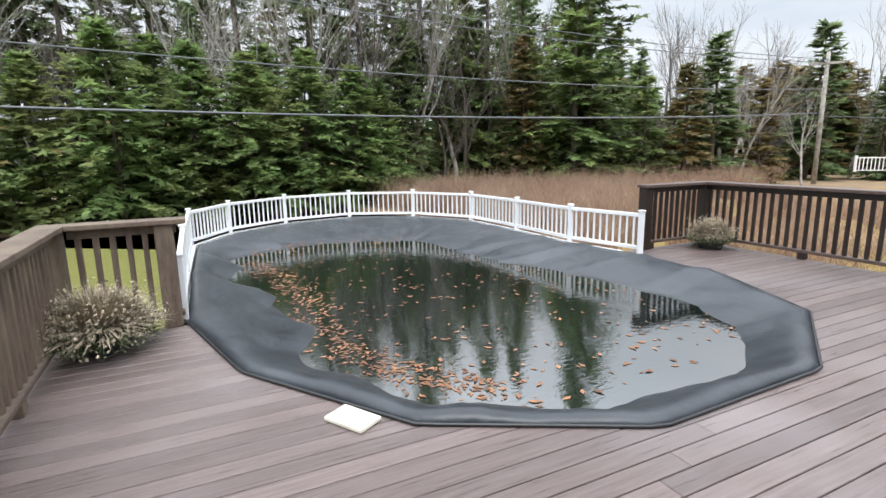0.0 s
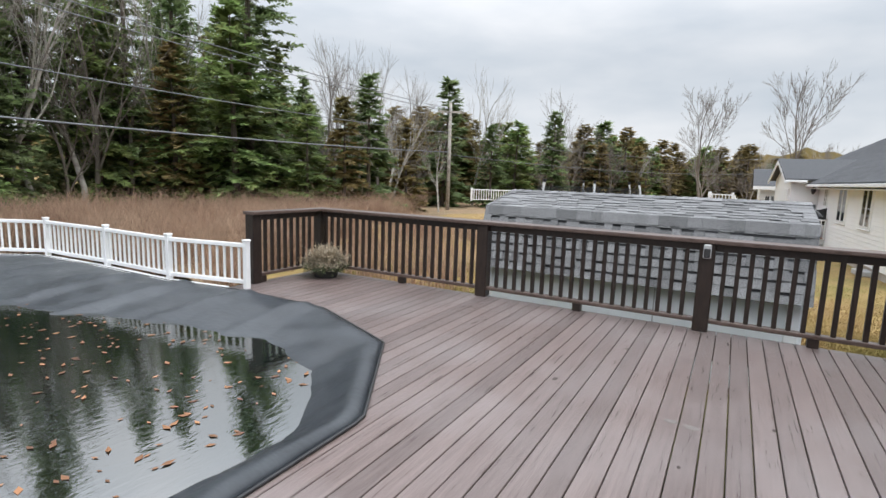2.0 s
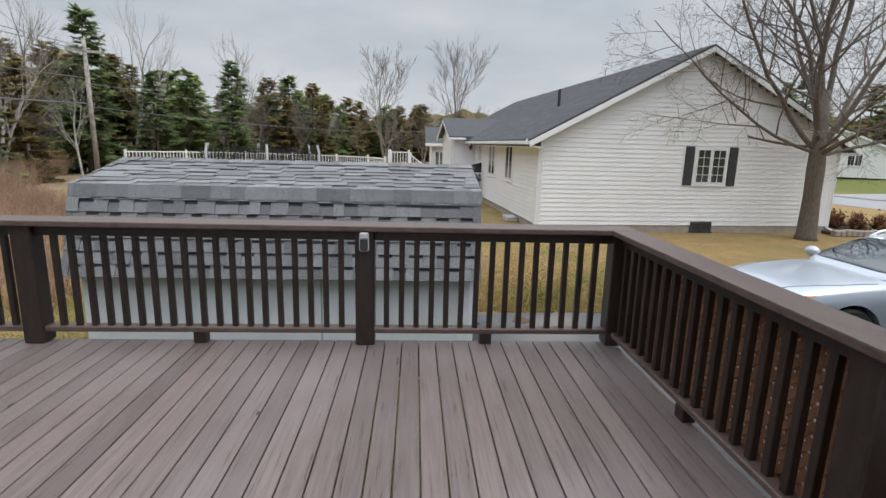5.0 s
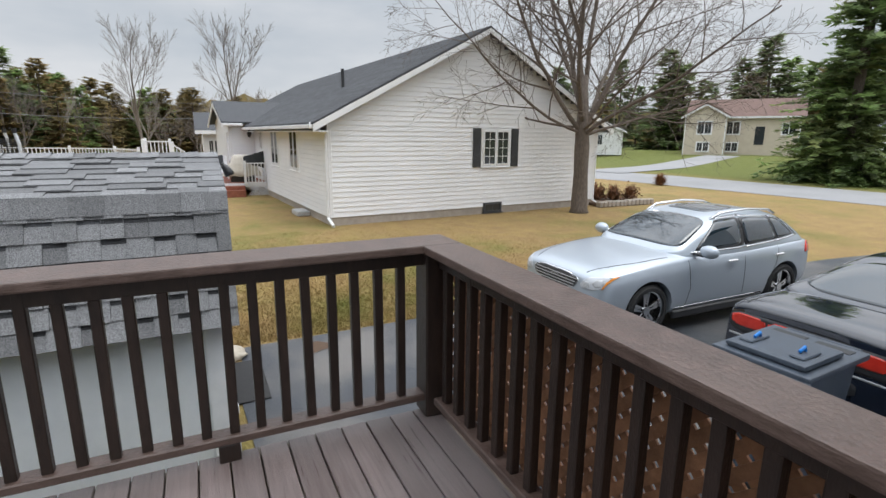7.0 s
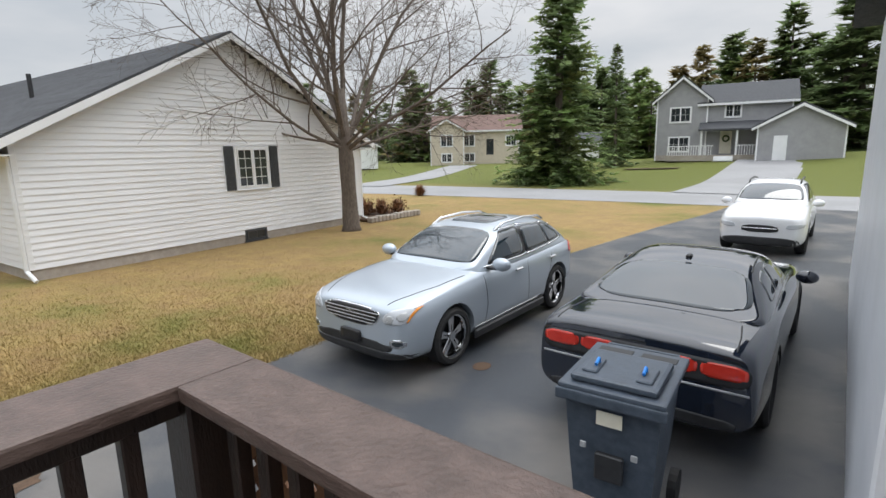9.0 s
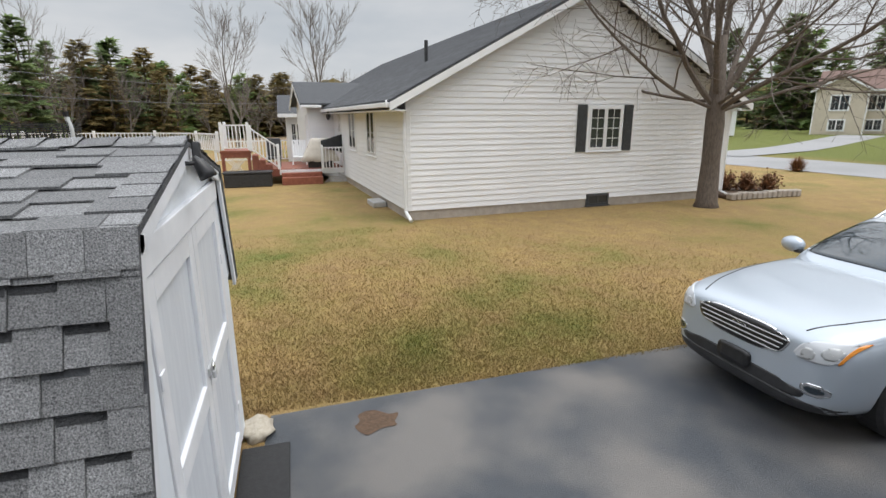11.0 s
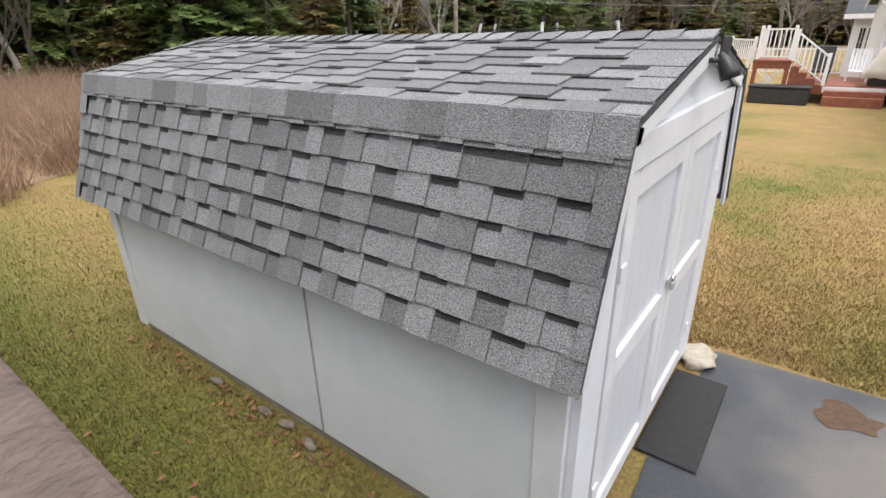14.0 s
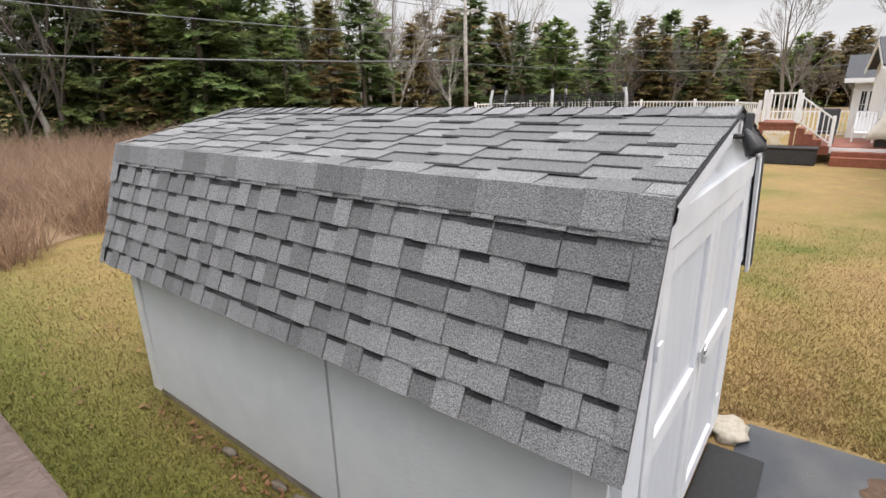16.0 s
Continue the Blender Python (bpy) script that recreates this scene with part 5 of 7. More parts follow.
for s in (-1, 1):
    part("wheel", tube([(s * 0.27, -0.28, 0.13), (s * 0.33, -0.28, 0.13)], 0.125, 16), rubber, wbin)
    part("clip", tube([(s * 0.15, 0.12, 1.07), (s * 0.15, 0.14, 1.12), (s * 0.15, 0.2, 1.10)], 0.012, 6), blue_plastic, wbin, "blue bungee hook")
    part("bolt", box((s * 0.16 - 0.02, 0.375, 0.62), (s * 0.16 + 0.02, 0.39, 0.66), 0.004), grey_metal, wbin)
part("recess", box((-0.09, 0.33, 0.42), (0.09, 0.372, 0.60), 0.01), dark_plastic, wbin)
part("sticker", box((-0.08, 0.382, 0.80), (0.08, 0.388, 0.89)), paper_white, wbin, "small pale label")
crate = empty("crate", "small white lidded box with a blue mark", "box", pose(6.45, -3.75, GZ + 0.012, 0, 0, 12))
part("box", box((-0.2, -0.15, 0), (0.2, 0.15, 0.22), 0.015), white_trim, crate)
part("latch", box((-0.08, -0.06, 0.22), (0.08, 0.06, 0.235), 0.006), blue_plastic, crate)

# ---- trees ----
def conifer(height, radius, seed, material, bare=0.06, density=1.0, droop=0.25, leaf_len=0.52):
    r = np.random.RandomState(seed)
    trunk_pts = [(0, 0, -0.1), (0.02 * height * r.randn() * 0.3, 0.02 * height * r.randn() * 0.3, height * 0.5), (0, 0, height)]
    tb = tube(trunk_pts, [0.012 * height + 0.03, 0.008 * height + 0.015, 0.008], 7)
    V, F = [], []
    count = int(height * 10.5 * density)
    for i in range(count):
        t = bare + (1 - bare) * (i + r.rand()) / count
        z0 = height * t
        L = radius * (1 - t) ** 0.7 * (0.6 + 0.6 * r.rand()) + 0.12
        a = r.rand() * 6.283
        up = 0.35 * t - droop * (1 - t) + 0.15 * r.randn()
        d = np.array([math.cos(a), math.sin(a), up])
        d /= np.linalg.norm(d)
        side = np.array([-math.sin(a), math.cos(a), 0])
        m = max(4, int(L / 0.16))
        for k in range(m):
            s = (k + 0.5) / m
            if s < 0.18 and L > 0.8:
                continue
            base = np.array([0, 0, z0]) + d * L * s + np.array([0, 0, -0.12 * L * s * s])
            ll = leaf_len * (0.55 + 0.8 * r.rand()) * (1.15 - 0.6 * s)
            for sg in (-1, 1):
                q = d * 0.75 + side * sg * (0.75 + 0.3 * r.rand()) + np.array([0, 0, -0.15 + 0.3 * r.randn()])
                q /= np.linalg.norm(q)
                wv = np.cross(q, [0, 0, 1])
                wv /= np.linalg.norm(wv) + 1e-6
                wv = wv * 0.3 * ll + np.array([0, 0, 0.14 * ll * r.randn()])
                i0 = len(V)
                V += [tuple(base + wv * 0.45), tuple(base - wv * 0.45), tuple(base + q * ll + wv * r.rand()), tuple(base + q * ll * 0.85 - wv * (0.5 + r.rand())), tuple(base + q * ll * 0.3 + wv)]
                F += [(i0, i0 + 1, i0 + 2), (i0 + 1, i0 + 4, i0 + 3)]
    return tb, V, F


def conifer_thing(name, label, x, y, z, tb, V, F, material, scale=1.0, group="conifers at the wood's edge"):
    thing = empty(name, label, "tree", pose(x, y, z), group=group)
    part("trunk", tb, bark, thing)
    raw("crown", V, F, material, thing)
    return thing


def bare_tree(height, seed, spread=0.5, levels=5, trunk_r=None, first=0.3, splits=(3, 4), mat_min=0.004):
    r = random.Random(seed)
    V, F = [], []

    def seg(p, q, r0, r1, sides):
        d = (q - p).normalized()
        u = d.orthogonal().normalized()
        w = d.cross(u)
        i0 = len(V)
        for c, rad in ((p, r0), (q, r1)):
            for k in range(sides):
                a = 2 * math.pi * k / sides
                V.append(tuple(c + rad * (math.cos(a) * u + math.sin(a) * w)))
        for k in range(sides):
            F.append((i0 + k, i0 + (k + 1) % sides, i0 + sides + (k + 1) % sides, i0 + sides + k))

    def grow(p, d, length, rad, level):
        n = 4 if level < 3 else 3
        sides = 8 if level == 0 else 6 if level == 1 else 4 if level == 2 else 3
        pts = [p]
        for k in range(n):
            d = (d + Vector((r.gauss(0, 0.09), r.gauss(0, 0.09), 0.05 + r.gauss(0, 0.06)))).normalized()
            q = pts[-1] + d * length / n
            seg(pts[-1], q, rad * (1 - 0.5 * k / n), rad * (1 - 0.5 * (k + 1) / n), sides)
            pts.append(q)
        if level >= levels:
            return
        kids = r.randint(*splits) + (1 if level == 0 else 0)
        for j in range(kids):
            f = (first if level == 0 else 0.25) + (1 - (first if level == 0 else 0.25)) * (j + r.random()) / kids
            i = min(int(f * n), n - 1)
            base = pts[i].lerp(pts[i + 1], f * n - i)
            a = r.uniform(0, 6.283)
            side = d.orthogonal().normalized()
            side = Matrix.Rotation(a, 3, d) @ side
            sp = spread * r.uniform(0.7, 1.3)
            nd = (d * math.cos(sp) + side * math.sin(sp)).normalized()
            grow(base, nd, length * r.uniform(0.5, 0.72), max(rad * (1 - 0.5 * f) * 0.6, mat_min), level + 1)
        grow(pts[-1], d, length * 0.6, max(rad * 0.5, mat_min), level + 1)

    grow(Vector((0, 0, -0.1)), Vector((0, 0, 1)), height * 0.42, trunk_r or height * 0.02, 0)
    return V, F


def bare_thing(name, label, m, V, F, material, group="bare trees"):
    thing = empty(name, label, "tree", m, group=group)
    raw("limb", V, F, material, thing)
    return thing


# big maple by the neighbour's house: short trunk, forked limbs, wide fan of twigs
def maple_limb(seed, length, rad, reach):
    """One long curving limb with alternating boughs, branches and fine twigs; starts upright-ish and bends by reach."""
    r = random.Random(seed)
    V, F = [], []

    def run(p, d, ln, r0, level, bend):
        n = (9, 6, 4, 3)[level]
        sides = (7, 5, 4, 3)[level]
        pts, rads = [p.copy()], [r0]
        for k in range(n):
            up = (0.035, 0.03, 0.015, 0.0)[level] * bend
            d = (d + Vector((r.gauss(0, 0.10), r.gauss(0, 0.10), up + r.gauss(0, 0.07)))).normalized()
            pts.append(pts[-1] + d * ln / n)
            rads.append(max(r0 * (1 - 0.78 * (k + 1) / n), 0.0035))
        for a, c, ra, rc in zip(pts, pts[1:], rads, rads[1:]):
            t = (c - a).normalized()
            u = t.orthogonal().normalized()
            w = t.cross(u)
            i0 = len(V)
            for o, q in ((a, ra), (c, rc)):
                for k in range(sides):
                    g = 2 * math.pi * k / sides
                    V.append(tuple(o + q * (math.cos(g) * u + math.sin(g) * w)))
            for k in range(sides):
                F.append((i0 + k, i0 + (k + 1) % sides, i0 + sides + (k + 1) % sides, i0 + sides + k))
        if level == 3:
            return
        kids = (11, 8, 6)[level]
        g0 = r.uniform(0, 6.28)
        for j in range(kids):
            f = 0.22 + 0.76 * (j + r.random() * 0.7) / kids
            i = min(int(f * n), n - 1)
            base = pts[i].lerp(pts[i + 1], f * n - i)
            t = (pts[i + 1] - pts[i]).normalized()
            side = Matrix.Rotation(g0 + j * 2.4 + r.gauss(0, 0.4), 3, t) @ t.orthogonal().normalized()
            sp = r.uniform(0.6, 1.0)
            nd = (t * math.cos(sp) + side * math.sin(sp)).normalized()
            run(base, nd, ln * (1.08 - 0.6 * f) * r.uniform(0.42, 0.62), max(r0 * (1 - 0.7 * f) * 0.52, 0.004), level + 1, bend * 0.8)

    run(Vector((0, 0, 0)), Vector((math.sin(reach), 0, math.cos(reach))), length, rad, 0, 1.0)
    return V, F


maple = empty("maple_tree", "large leafless maple with a short trunk and wide crown", "tree", pose(18.95, -12.5, GZ))
part("trunk", tube([(0, 0, -0.1), (0, 0, 0.15), (0.03, 0.0, 1.3), (0.0, 0.05, 2.3), (0.05, 0.05, 3.1), (0.02, 0.1, 4.6)], [0.38, 0.29, 0.24, 0.25, 0.2, 0.1], 12), bark, maple, smooth=True)
for k, (ang, reach, ln, rad, z0) in enumerate(((15, 0.40, 7.0, 0.10, 3.0), (75, 0.85, 7.0, 0.085, 2.7), (130, 0.60, 7.2, 0.095, 3.0), (185, 0.95, 6.6, 0.075, 2.6), (235, 0.55, 7.2, 0.095, 2.9), (290, 0.85, 7.0, 0.085, 2.7), (340, 0.70, 7.0, 0.09, 3.1),
        (95, 1.30, 6.8, 0.055, 2.7), (50, 1.45, 5.6, 0.045, 2.9), (160, 1.35, 5.8, 0.05, 2.8), (265, 1.30, 6.6, 0.055, 2.6), (310, 1.45, 5.6, 0.045, 3.2), (0, 0.12, 6.4, 0.09, 4.2), (110, 0.30, 6.6, 0.085, 3.6))):
    V, F = maple_limb(300 + k, ln, rad, reach)
    raw("limb", V, F, bark, maple).matrix_basis = pose(0.03, 0.05, z0, 0, 0, ang)

con_src = []
for k, (h, rad, mt, bare_, dens, lab) in enumerate((
        (17, 3.4, needles_dark, 0.06, 1.3, "tall dark green spruce at the wood"), (13, 2.9, needles_dark, 0.03, 1.4, "dark green spruce with dense branches"), (7.0, 3.1, needles_light, 0.0, 3.4, "young bright green fir with full branches"),
        (11, 3.0, needles_light, 0.02, 1.6, "mid-green fir with soft branches"), (12, 2.6, needles_brown, 0.04, 1.5, "olive-brown cedar at the wood's edge"), (19, 3.3, needles_dark, 0.25, 1.15, "tall spruce with a bare lower trunk"))):
    tb, V, F = conifer(h, rad, 20 + k, mt, bare_, dens * 1.1, 0.25, 0.42 if k == 2 else 0.5)
    con_src.append((tb, V, F, mt, lab))
for k, (h, rad, mt, lab) in enumerate(((13, 2.9, needles_dark, "dark green spruce in the far wood"), (11, 3.0, needles_light, "mid-green fir in the far wood"), (12, 2.7, needles_brown, "olive-brown cedar in the far wood"))):
    tb, V, F = conifer(h, rad, 40 + k, mt, 0.02, 0.8, 0.2, 0.85)
    con_src.append((tb, V, F, mt, lab))
con_first = {}


def plant_conifer(kind, x, y, s, sxy=1.0):
    z = GZ + rise(x, y) - 0.05
    if kind not in con_first:
        tb, V, F, mt, lab = con_src[kind]
        con_first[kind] = conifer_thing("conifer", lab, x, y, z, tb, V, F, mt)
        ob = con_first[kind]
    else:
        ob = copy_thing(con_first[kind], pose(x, y, z, rng.uniform(-2, 2), rng.uniform(-2, 2), rng.uniform(0, 360)))
    ob.scale = (s * sxy, s * sxy, s)
    return ob


bare_src = []
for k, (h, sp, mt, lab) in enumerate(((11, 0.42, bark_grey, "leafless grey hardwood with fine twigs"), (12, 0.34, bark_birch, "slim pale birch without leaves"), (9, 0.5, bark_grey, "leafless bushy young tree"))):
    V, F = bare_tree(h, 70 + k, sp, 4, 0.011 * h, 0.25, (2, 4), 0.009)
    bare_src.append((V, F, mt, lab))
V, F = bare_tree(12, 91, 0.48, 5, 0.16, 0.22, (2, 4), 0.012)
bare_src.append((V, F, bark_grey, "tall leafless hardwood standing above the far wood"))
bare_first = {}


def plant_bare(kind, x, y, s):
    z = GZ + rise(x, y)
    if kind not in bare_first:
        V, F, mt, lab = bare_src[kind]
        ob = bare_first[kind] = bare_thing("bare_tree", lab, pose(x, y, z), V, F, mt)
    else:
        ob = copy_thing(bare_first[kind], pose(x, y, z, rng.uniform(-3, 3), rng.uniform(-3, 3), rng.uniform(0, 360)))
    ob.scale = (s, s, s)
    return ob


# wood behind the pool: full young firs in front, taller dark trees behind
for x, y, s in ((-11, 21, 1.15), (-7.5, 23, 1.0), (-4.8, 24.5, 0.9), (-2.2, 23.5, 1.05), (0.5, 24.5, 1.0), (2.8, 24, 0.95), (5.2, 25.0, 1.02), (7.8, 25.5, 0.95), (9.6, 27, 0.9), (-14, 18, 1.2), (-9.5, 25, 1.1), (-16, 13, 1.1), (-17, 22, 1.3), (3.9, 27.5, 1.1), (-0.8, 27, 1.1)):
    plant_conifer(2, x, y, s, 1.12)
for x, y, s in ((11.5, 28.5, 0.75), (13.5, 31, 0.8), (16.0, 32, 0.75), (19.5, 33, 0.8), (22.5, 34, 0.9)):
    plant_conifer(1, x, y, s, 1.15)
for k in range(36):
    x = -26 + k * 1.66 + rng.uniform(-0.7, 0.7)
    y = 28.5 + rng.uniform(0, 8) + max(0, x - 12) * 0.35
    plant_conifer(rng.choice((0, 1, 3, 5, 4, 0, 1)), x, y, rng.uniform(0.85, 1.2))
for k in range(30):
    x = -18 + k * 1.4 + rng.uniform(-1, 1)
    plant_bare(rng.choice((0, 1, 1, 2)), x, 27.0 + rng.uniform(0, 4) + max(0, x - 12) * 0.4, rng.uniform(0.9, 1.3))
plant_conifer(0, 23.8, 26.8, 1.12, 1.25)
plant_conifer(3, 26.5, 27.5, 0.95, 1.1)
plant_conifer(5, 27.5, 31.0, 0.85, 1.0)
plant_conifer(3, 20.5, 28.5, 0.9, 1.2)
plant_conifer(1, 30.5, 29.0, 0.75, 1.2)
for x, y, s in ((8.2, 28.4, 1.5), (6.6, 28.2, 1.35), (10.0, 29.0, 1.5), (12.6, 30.0, 1.4)):
    plant_bare(rng.choice((0, 1)), x, y, s)
for kind, x, y, s in ((0, 32.7, 28.7, 1.25), (1, 35.5, 28.5, 1.16), (0, 38.6, 27.9, 1.34), (0, 39.0, 25.6, 1.12), (0, 32.0, 27.2, 1.05), (0, 35.7, 27.6, 1.11), (1, 37.9, 26.3, 1.0), (1, 46.6, 22.6, 1.12), (0, 51.3, 16.3, 1.13)):
    plant_bare(kind, x, y, s)
# single conifers that stand out before the eastern wood
for kind, x, y, h in ((7, 24.8, 23.0, 6.6), (8, 27.0, 22.0, 7.4), (6, 29.5, 22.0, 9.2), (8, 33.4, 21.5, 6.8), (6, 42.2, 23.5, 11.2), (6, 45.0, 20.0, 7.5), (7, 48.8, 19.3, 8.2), (6, 49.2, 15.6, 8.9), (8, 61.0, 13.9, 7.1), (8, 63.7, 10.5, 6.9),
                      (4, 19.8, 28.3, 9.5), (3, 21.6, 25.4, 12.0)):
    top_h = (17, 13, 7, 11, 12, 19, 13, 11, 12)[kind]
    plant_conifer(kind, x, y, h / top_h, 1.3)
# the wood carries on towards the east, farther and lower
for k in range(150):
    t = (k + rng.random()) / 150
    x = 26 + 66 * t
    y = 40 - 52 * t + rng.uniform(-3, 12)
    plant_conifer(rng.choice((7, 7, 8, 8, 6, 8)), x + 4, y + 4, rng.uniform(0.55, 1.0) * (0.95 - 0.25 * t), rng.uniform(1.3, 1.8))
for k in range(40):
    t = (k + rng.random()) / 40
    plant_bare(rng.choice((0, 2, 2, 1)), 28 + 60 * t, 38 - 50 * t + rng.uniform(-3, 6), rng.uniform(0.5, 0.85))
for x, y, s in ((54.5, 3.1, 1.0), (54.4, -4.3, 1.08), (31.5, 21.5, 0.75), (34.8, 19.5, 0.6)):
    plant_bare(3 if x > 40 else 1, x, y, s)
# far side of the road
for k in range(64):
    t = (k + rng.random()) / 64
    x = 100 - 120 * t
    y = -54 - 62 * math.sin(min(1, 1.5 * t) * 1.57) + rng.uniform(-14, 4)
    plant_conifer(rng.choice((6, 6, 7, 6, 8)), x, y, rng.uniform(0.8, 1.25), rng.uniform(1.2, 1.6))
for k in range(18):
    t = k / 17
    plant_bare(rng.choice((0, 1, 2)), 84 - 84 * t, -54 - 50 * math.sin(min(1, 1.5 * t) * 1.57), rng.uniform(1.0, 1.5))
for k in range(30):
    t = (k + rng.random()) / 30
    plant_conifer(rng.choice((6, 7, 6, 8)), 66 - 62 * t, -66 - 12 * math.sin(t * 3.1) + rng.uniform(-6, 3), rng.uniform(0.85, 1.25), rng.uniform(1.3, 1.7))
plant_conifer(3, 22.4, -35.5, 1.28, 1.25)
plant_conifer(1, 22.5, -35.4, 1.12, 1.3)
plant_conifer(2, 21.2, -34.6, 0.55, 1.2)
plant_conifer(2, 23.4, -34.4, 0.62, 1.2)
plant_conifer(2, 24.6, -35.2, 0.5, 1.2)
plant_conifer(3, 24.0, -39.0, 0.75, 1.1)
plant_conifer(1, 23.5, -50.0, 0.85, 1.0)
# wooded rise on the horizon
hv, hf = [], []
for k in range(361):
    a = math.radians(k)
    rr = 170 + 15 * math.sin(3 * a)
    top = GZ + 10 + 3.0 * noise.noise((4 * math.cos(a), 4 * math.sin(a), 0)) + 2.2 * noise.noise((40 * math.cos(a), 40 * math.sin(a), 0)) + 1.5 * rng.random()
    hv += [(rr * math.cos(a), rr * math.sin(a), GZ - 1), (rr * math.cos(a), rr * math.sin(a), top)]
    if k:
        hf.append((2 * k - 2, 2 * k, 2 * k + 1, 2 * k - 1))
tagged(raw("backdrop", hv, hf, needles_brown), "distant wooded rise in dull autumn colours", "woods", kind="structure")

# dry brush between the deck and the wood
bv, bf = [], []


def wisp(x, y, h):
    lean = (rng.gauss(0, 0.42), rng.gauss(0, 0.42))
    w = rng.uniform(0.006, 0.013)
    a = rng.uniform(0, 3.14)
    dx, dy = w * math.cos(a), w * math.sin(a)
    mx, my = x + lean[0] * h * 0.4, y + lean[1] * h * 0.4
    tx, ty = x + lean[0] * h, y + lean[1] * h
    i0 = len(bv)
    bv.extend([(x - dx, y - dy, GZ), (x + dx, y + dy, GZ), (mx + dx * 0.8, my + dy * 0.8, GZ + h * 0.55), (mx - dx * 0.8, my - dy * 0.8, GZ + h * 0.55), (tx, ty, GZ + h)])
    bf.extend([(i0, i0 + 1, i0 + 2, i0 + 3), (i0 + 3, i0 + 2, i0 + 4)])
    for _ in range(3):
        s = rng.uniform(0.35, 0.95)
        px, py, pz = x + (tx - x) * s, y + (ty - y) * s, GZ + h * s
        ll = h * rng.uniform(0.15, 0.3)
        b_ = rng.uniform(0, 6.28)
        i0 = len(bv)
        bv.extend([(px - dx * 0.6, py - dy * 0.6, pz), (px + dx * 0.6, py + dy * 0.6, pz), (px + ll * 0.5 * math.cos(b_), py + ll * 0.5 * math.sin(b_), pz + ll * 0.9)])
        bf.append((i0, i0 + 1, i0 + 2))


clumps = []
for k in range(620):
    t = rng.random() ** 1.6
    x = 9.2 + 34 * t + rng.uniform(-1.5, 1.5)
    y0 = 9.6 + 0.62 * (x - 9.2) * (1 if x < 24 else 0.75)
    y = y0 + rng.random() * (14 - 9 * t)
    clumps.append((x, y))
for k in range(130):
    x = 11.6 + 13 * rng.random()
    y = 6.0 + rng.random() * (3.6 + 0.62 * (x - 9.2))
    clumps.append((x, y))
for cx, cy in clumps:
    hh = rng.uniform(1.0, 1.9) if cy > 9.6 + 0.46 * (cx - 9.2) else rng.uniform(0.6, 1.1)
    rad = rng.uniform(0.35, 0.8)
    for _ in range(62):
        a, q = rng.uniform(0, 6.28), rad * math.sqrt(rng.random())
        wisp(cx + q * math.cos(a), cy + q * math.sin(a), hh * rng.uniform(0.6, 1.1) * (1 - 0.25 * q / rad))
tagged(raw("dry_brush", bv, bf, twig_tan), "dense tan leafless brush and dry weeds", "brush", kind="stuff")

# ---- wires and pole ----
pole = empty("utility_pole", "weathered grey wooden utility pole with a crossarm", "pole", pose(37.4, 20.2, GZ))
part("shaft", tube([(0, 0, -0.2), (0.05, 0.05, 8.4)], [0.16, 0.11], 10), bark_birch, pole, smooth=True)
part("crossarm", box((-0.06, -1.0, 7.6), (0.06, 1.0, 7.75), 0.01), bark_birch, pole, m=pose(0, 0, 0, 0, 0, 35))
for s in (-0.8, 0.0, 0.8):
    part("insulator", tube([(0, s, 7.75), (0, s, 7.95)], 0.05, 8), grey_metal, pole, m=pose(0, 0, 0, 0, 0, 35))


def wire(name, a, c, sag, r, label):
    pts = []
    for k in range(25):
        t = k / 24
        p = Vector(a).lerp(Vector(c), t)
        pts.append((p.x, p.y, p.z - 4 * sag * t * (1 - t)))
    tagged(part(name, tube(pts, r, 5), cable_grey, smooth=True), label, "cable", group="overhead cables")


wire("overhead_cable", (37.4, 20.2, 6.7), (-26.0, 19.5, 9.6), 1.2, 0.021, "thin grey overhead power line above the brush")
wire("overhead_cable", (37.4, 20.2, 6.5), (-26.0, 18.5, 8.7), 1.2, 0.021, "thin grey overhead power line above the brush")
wire("overhead_cable", (37.4, 20.2, 4.9), (-26.0, 18.0, 5.7), 1.0, 0.021, "thin grey overhead power line above the brush")
wire("overhead_cable", (37.4, 20.2, 3.4), (-26.0, 17.5, 3.4), 0.7, 0.034, "thick overhead telephone cable bundle by the wood")
wire("overhead_cable", (37.4, 20.2, 4.6), (80.0, -6.0, 5.4), 0.9, 0.016, "thin grey overhead line running past the houses")
wire("overhead_cable", (37.4, 20.2, 3.2), (80.0, -6.0, 3.6), 0.8, 0.02, "thin grey overhead line running past the houses")

# ---- trampoline behind the shed ----
tramp = empty("trampoline", "round trampoline with black safety net and pale blue poles", "trampoline", pose(19.2, 4.6, GZ))
for k in range(6):
    a = math.radians(20 + 60 * k)
    x, y = 1.75 * math.cos(a), 1.75 * math.sin(a)
    part("pole", tube([(x, y, 0), (x, y, 2.35), (x * 0.97, y * 0.97, 2.6)], 0.035, 8), lamp_glass, tramp)
    part("pole_cap", tube([(x * 0.97, y * 0.97, 2.58), (x * 0.97, y * 0.97, 2.68)], 0.045, 8), black_metal, tramp)
ring_pts = [(1.85 * math.cos(2 * math.pi * k / 32), 1.85 * math.sin(2 * math.pi * k / 32), 0.85) for k in range(33)]
part("frame_ring", tube(ring_pts, 0.03, 6), grey_metal, tramp)
nv, nf = [], []
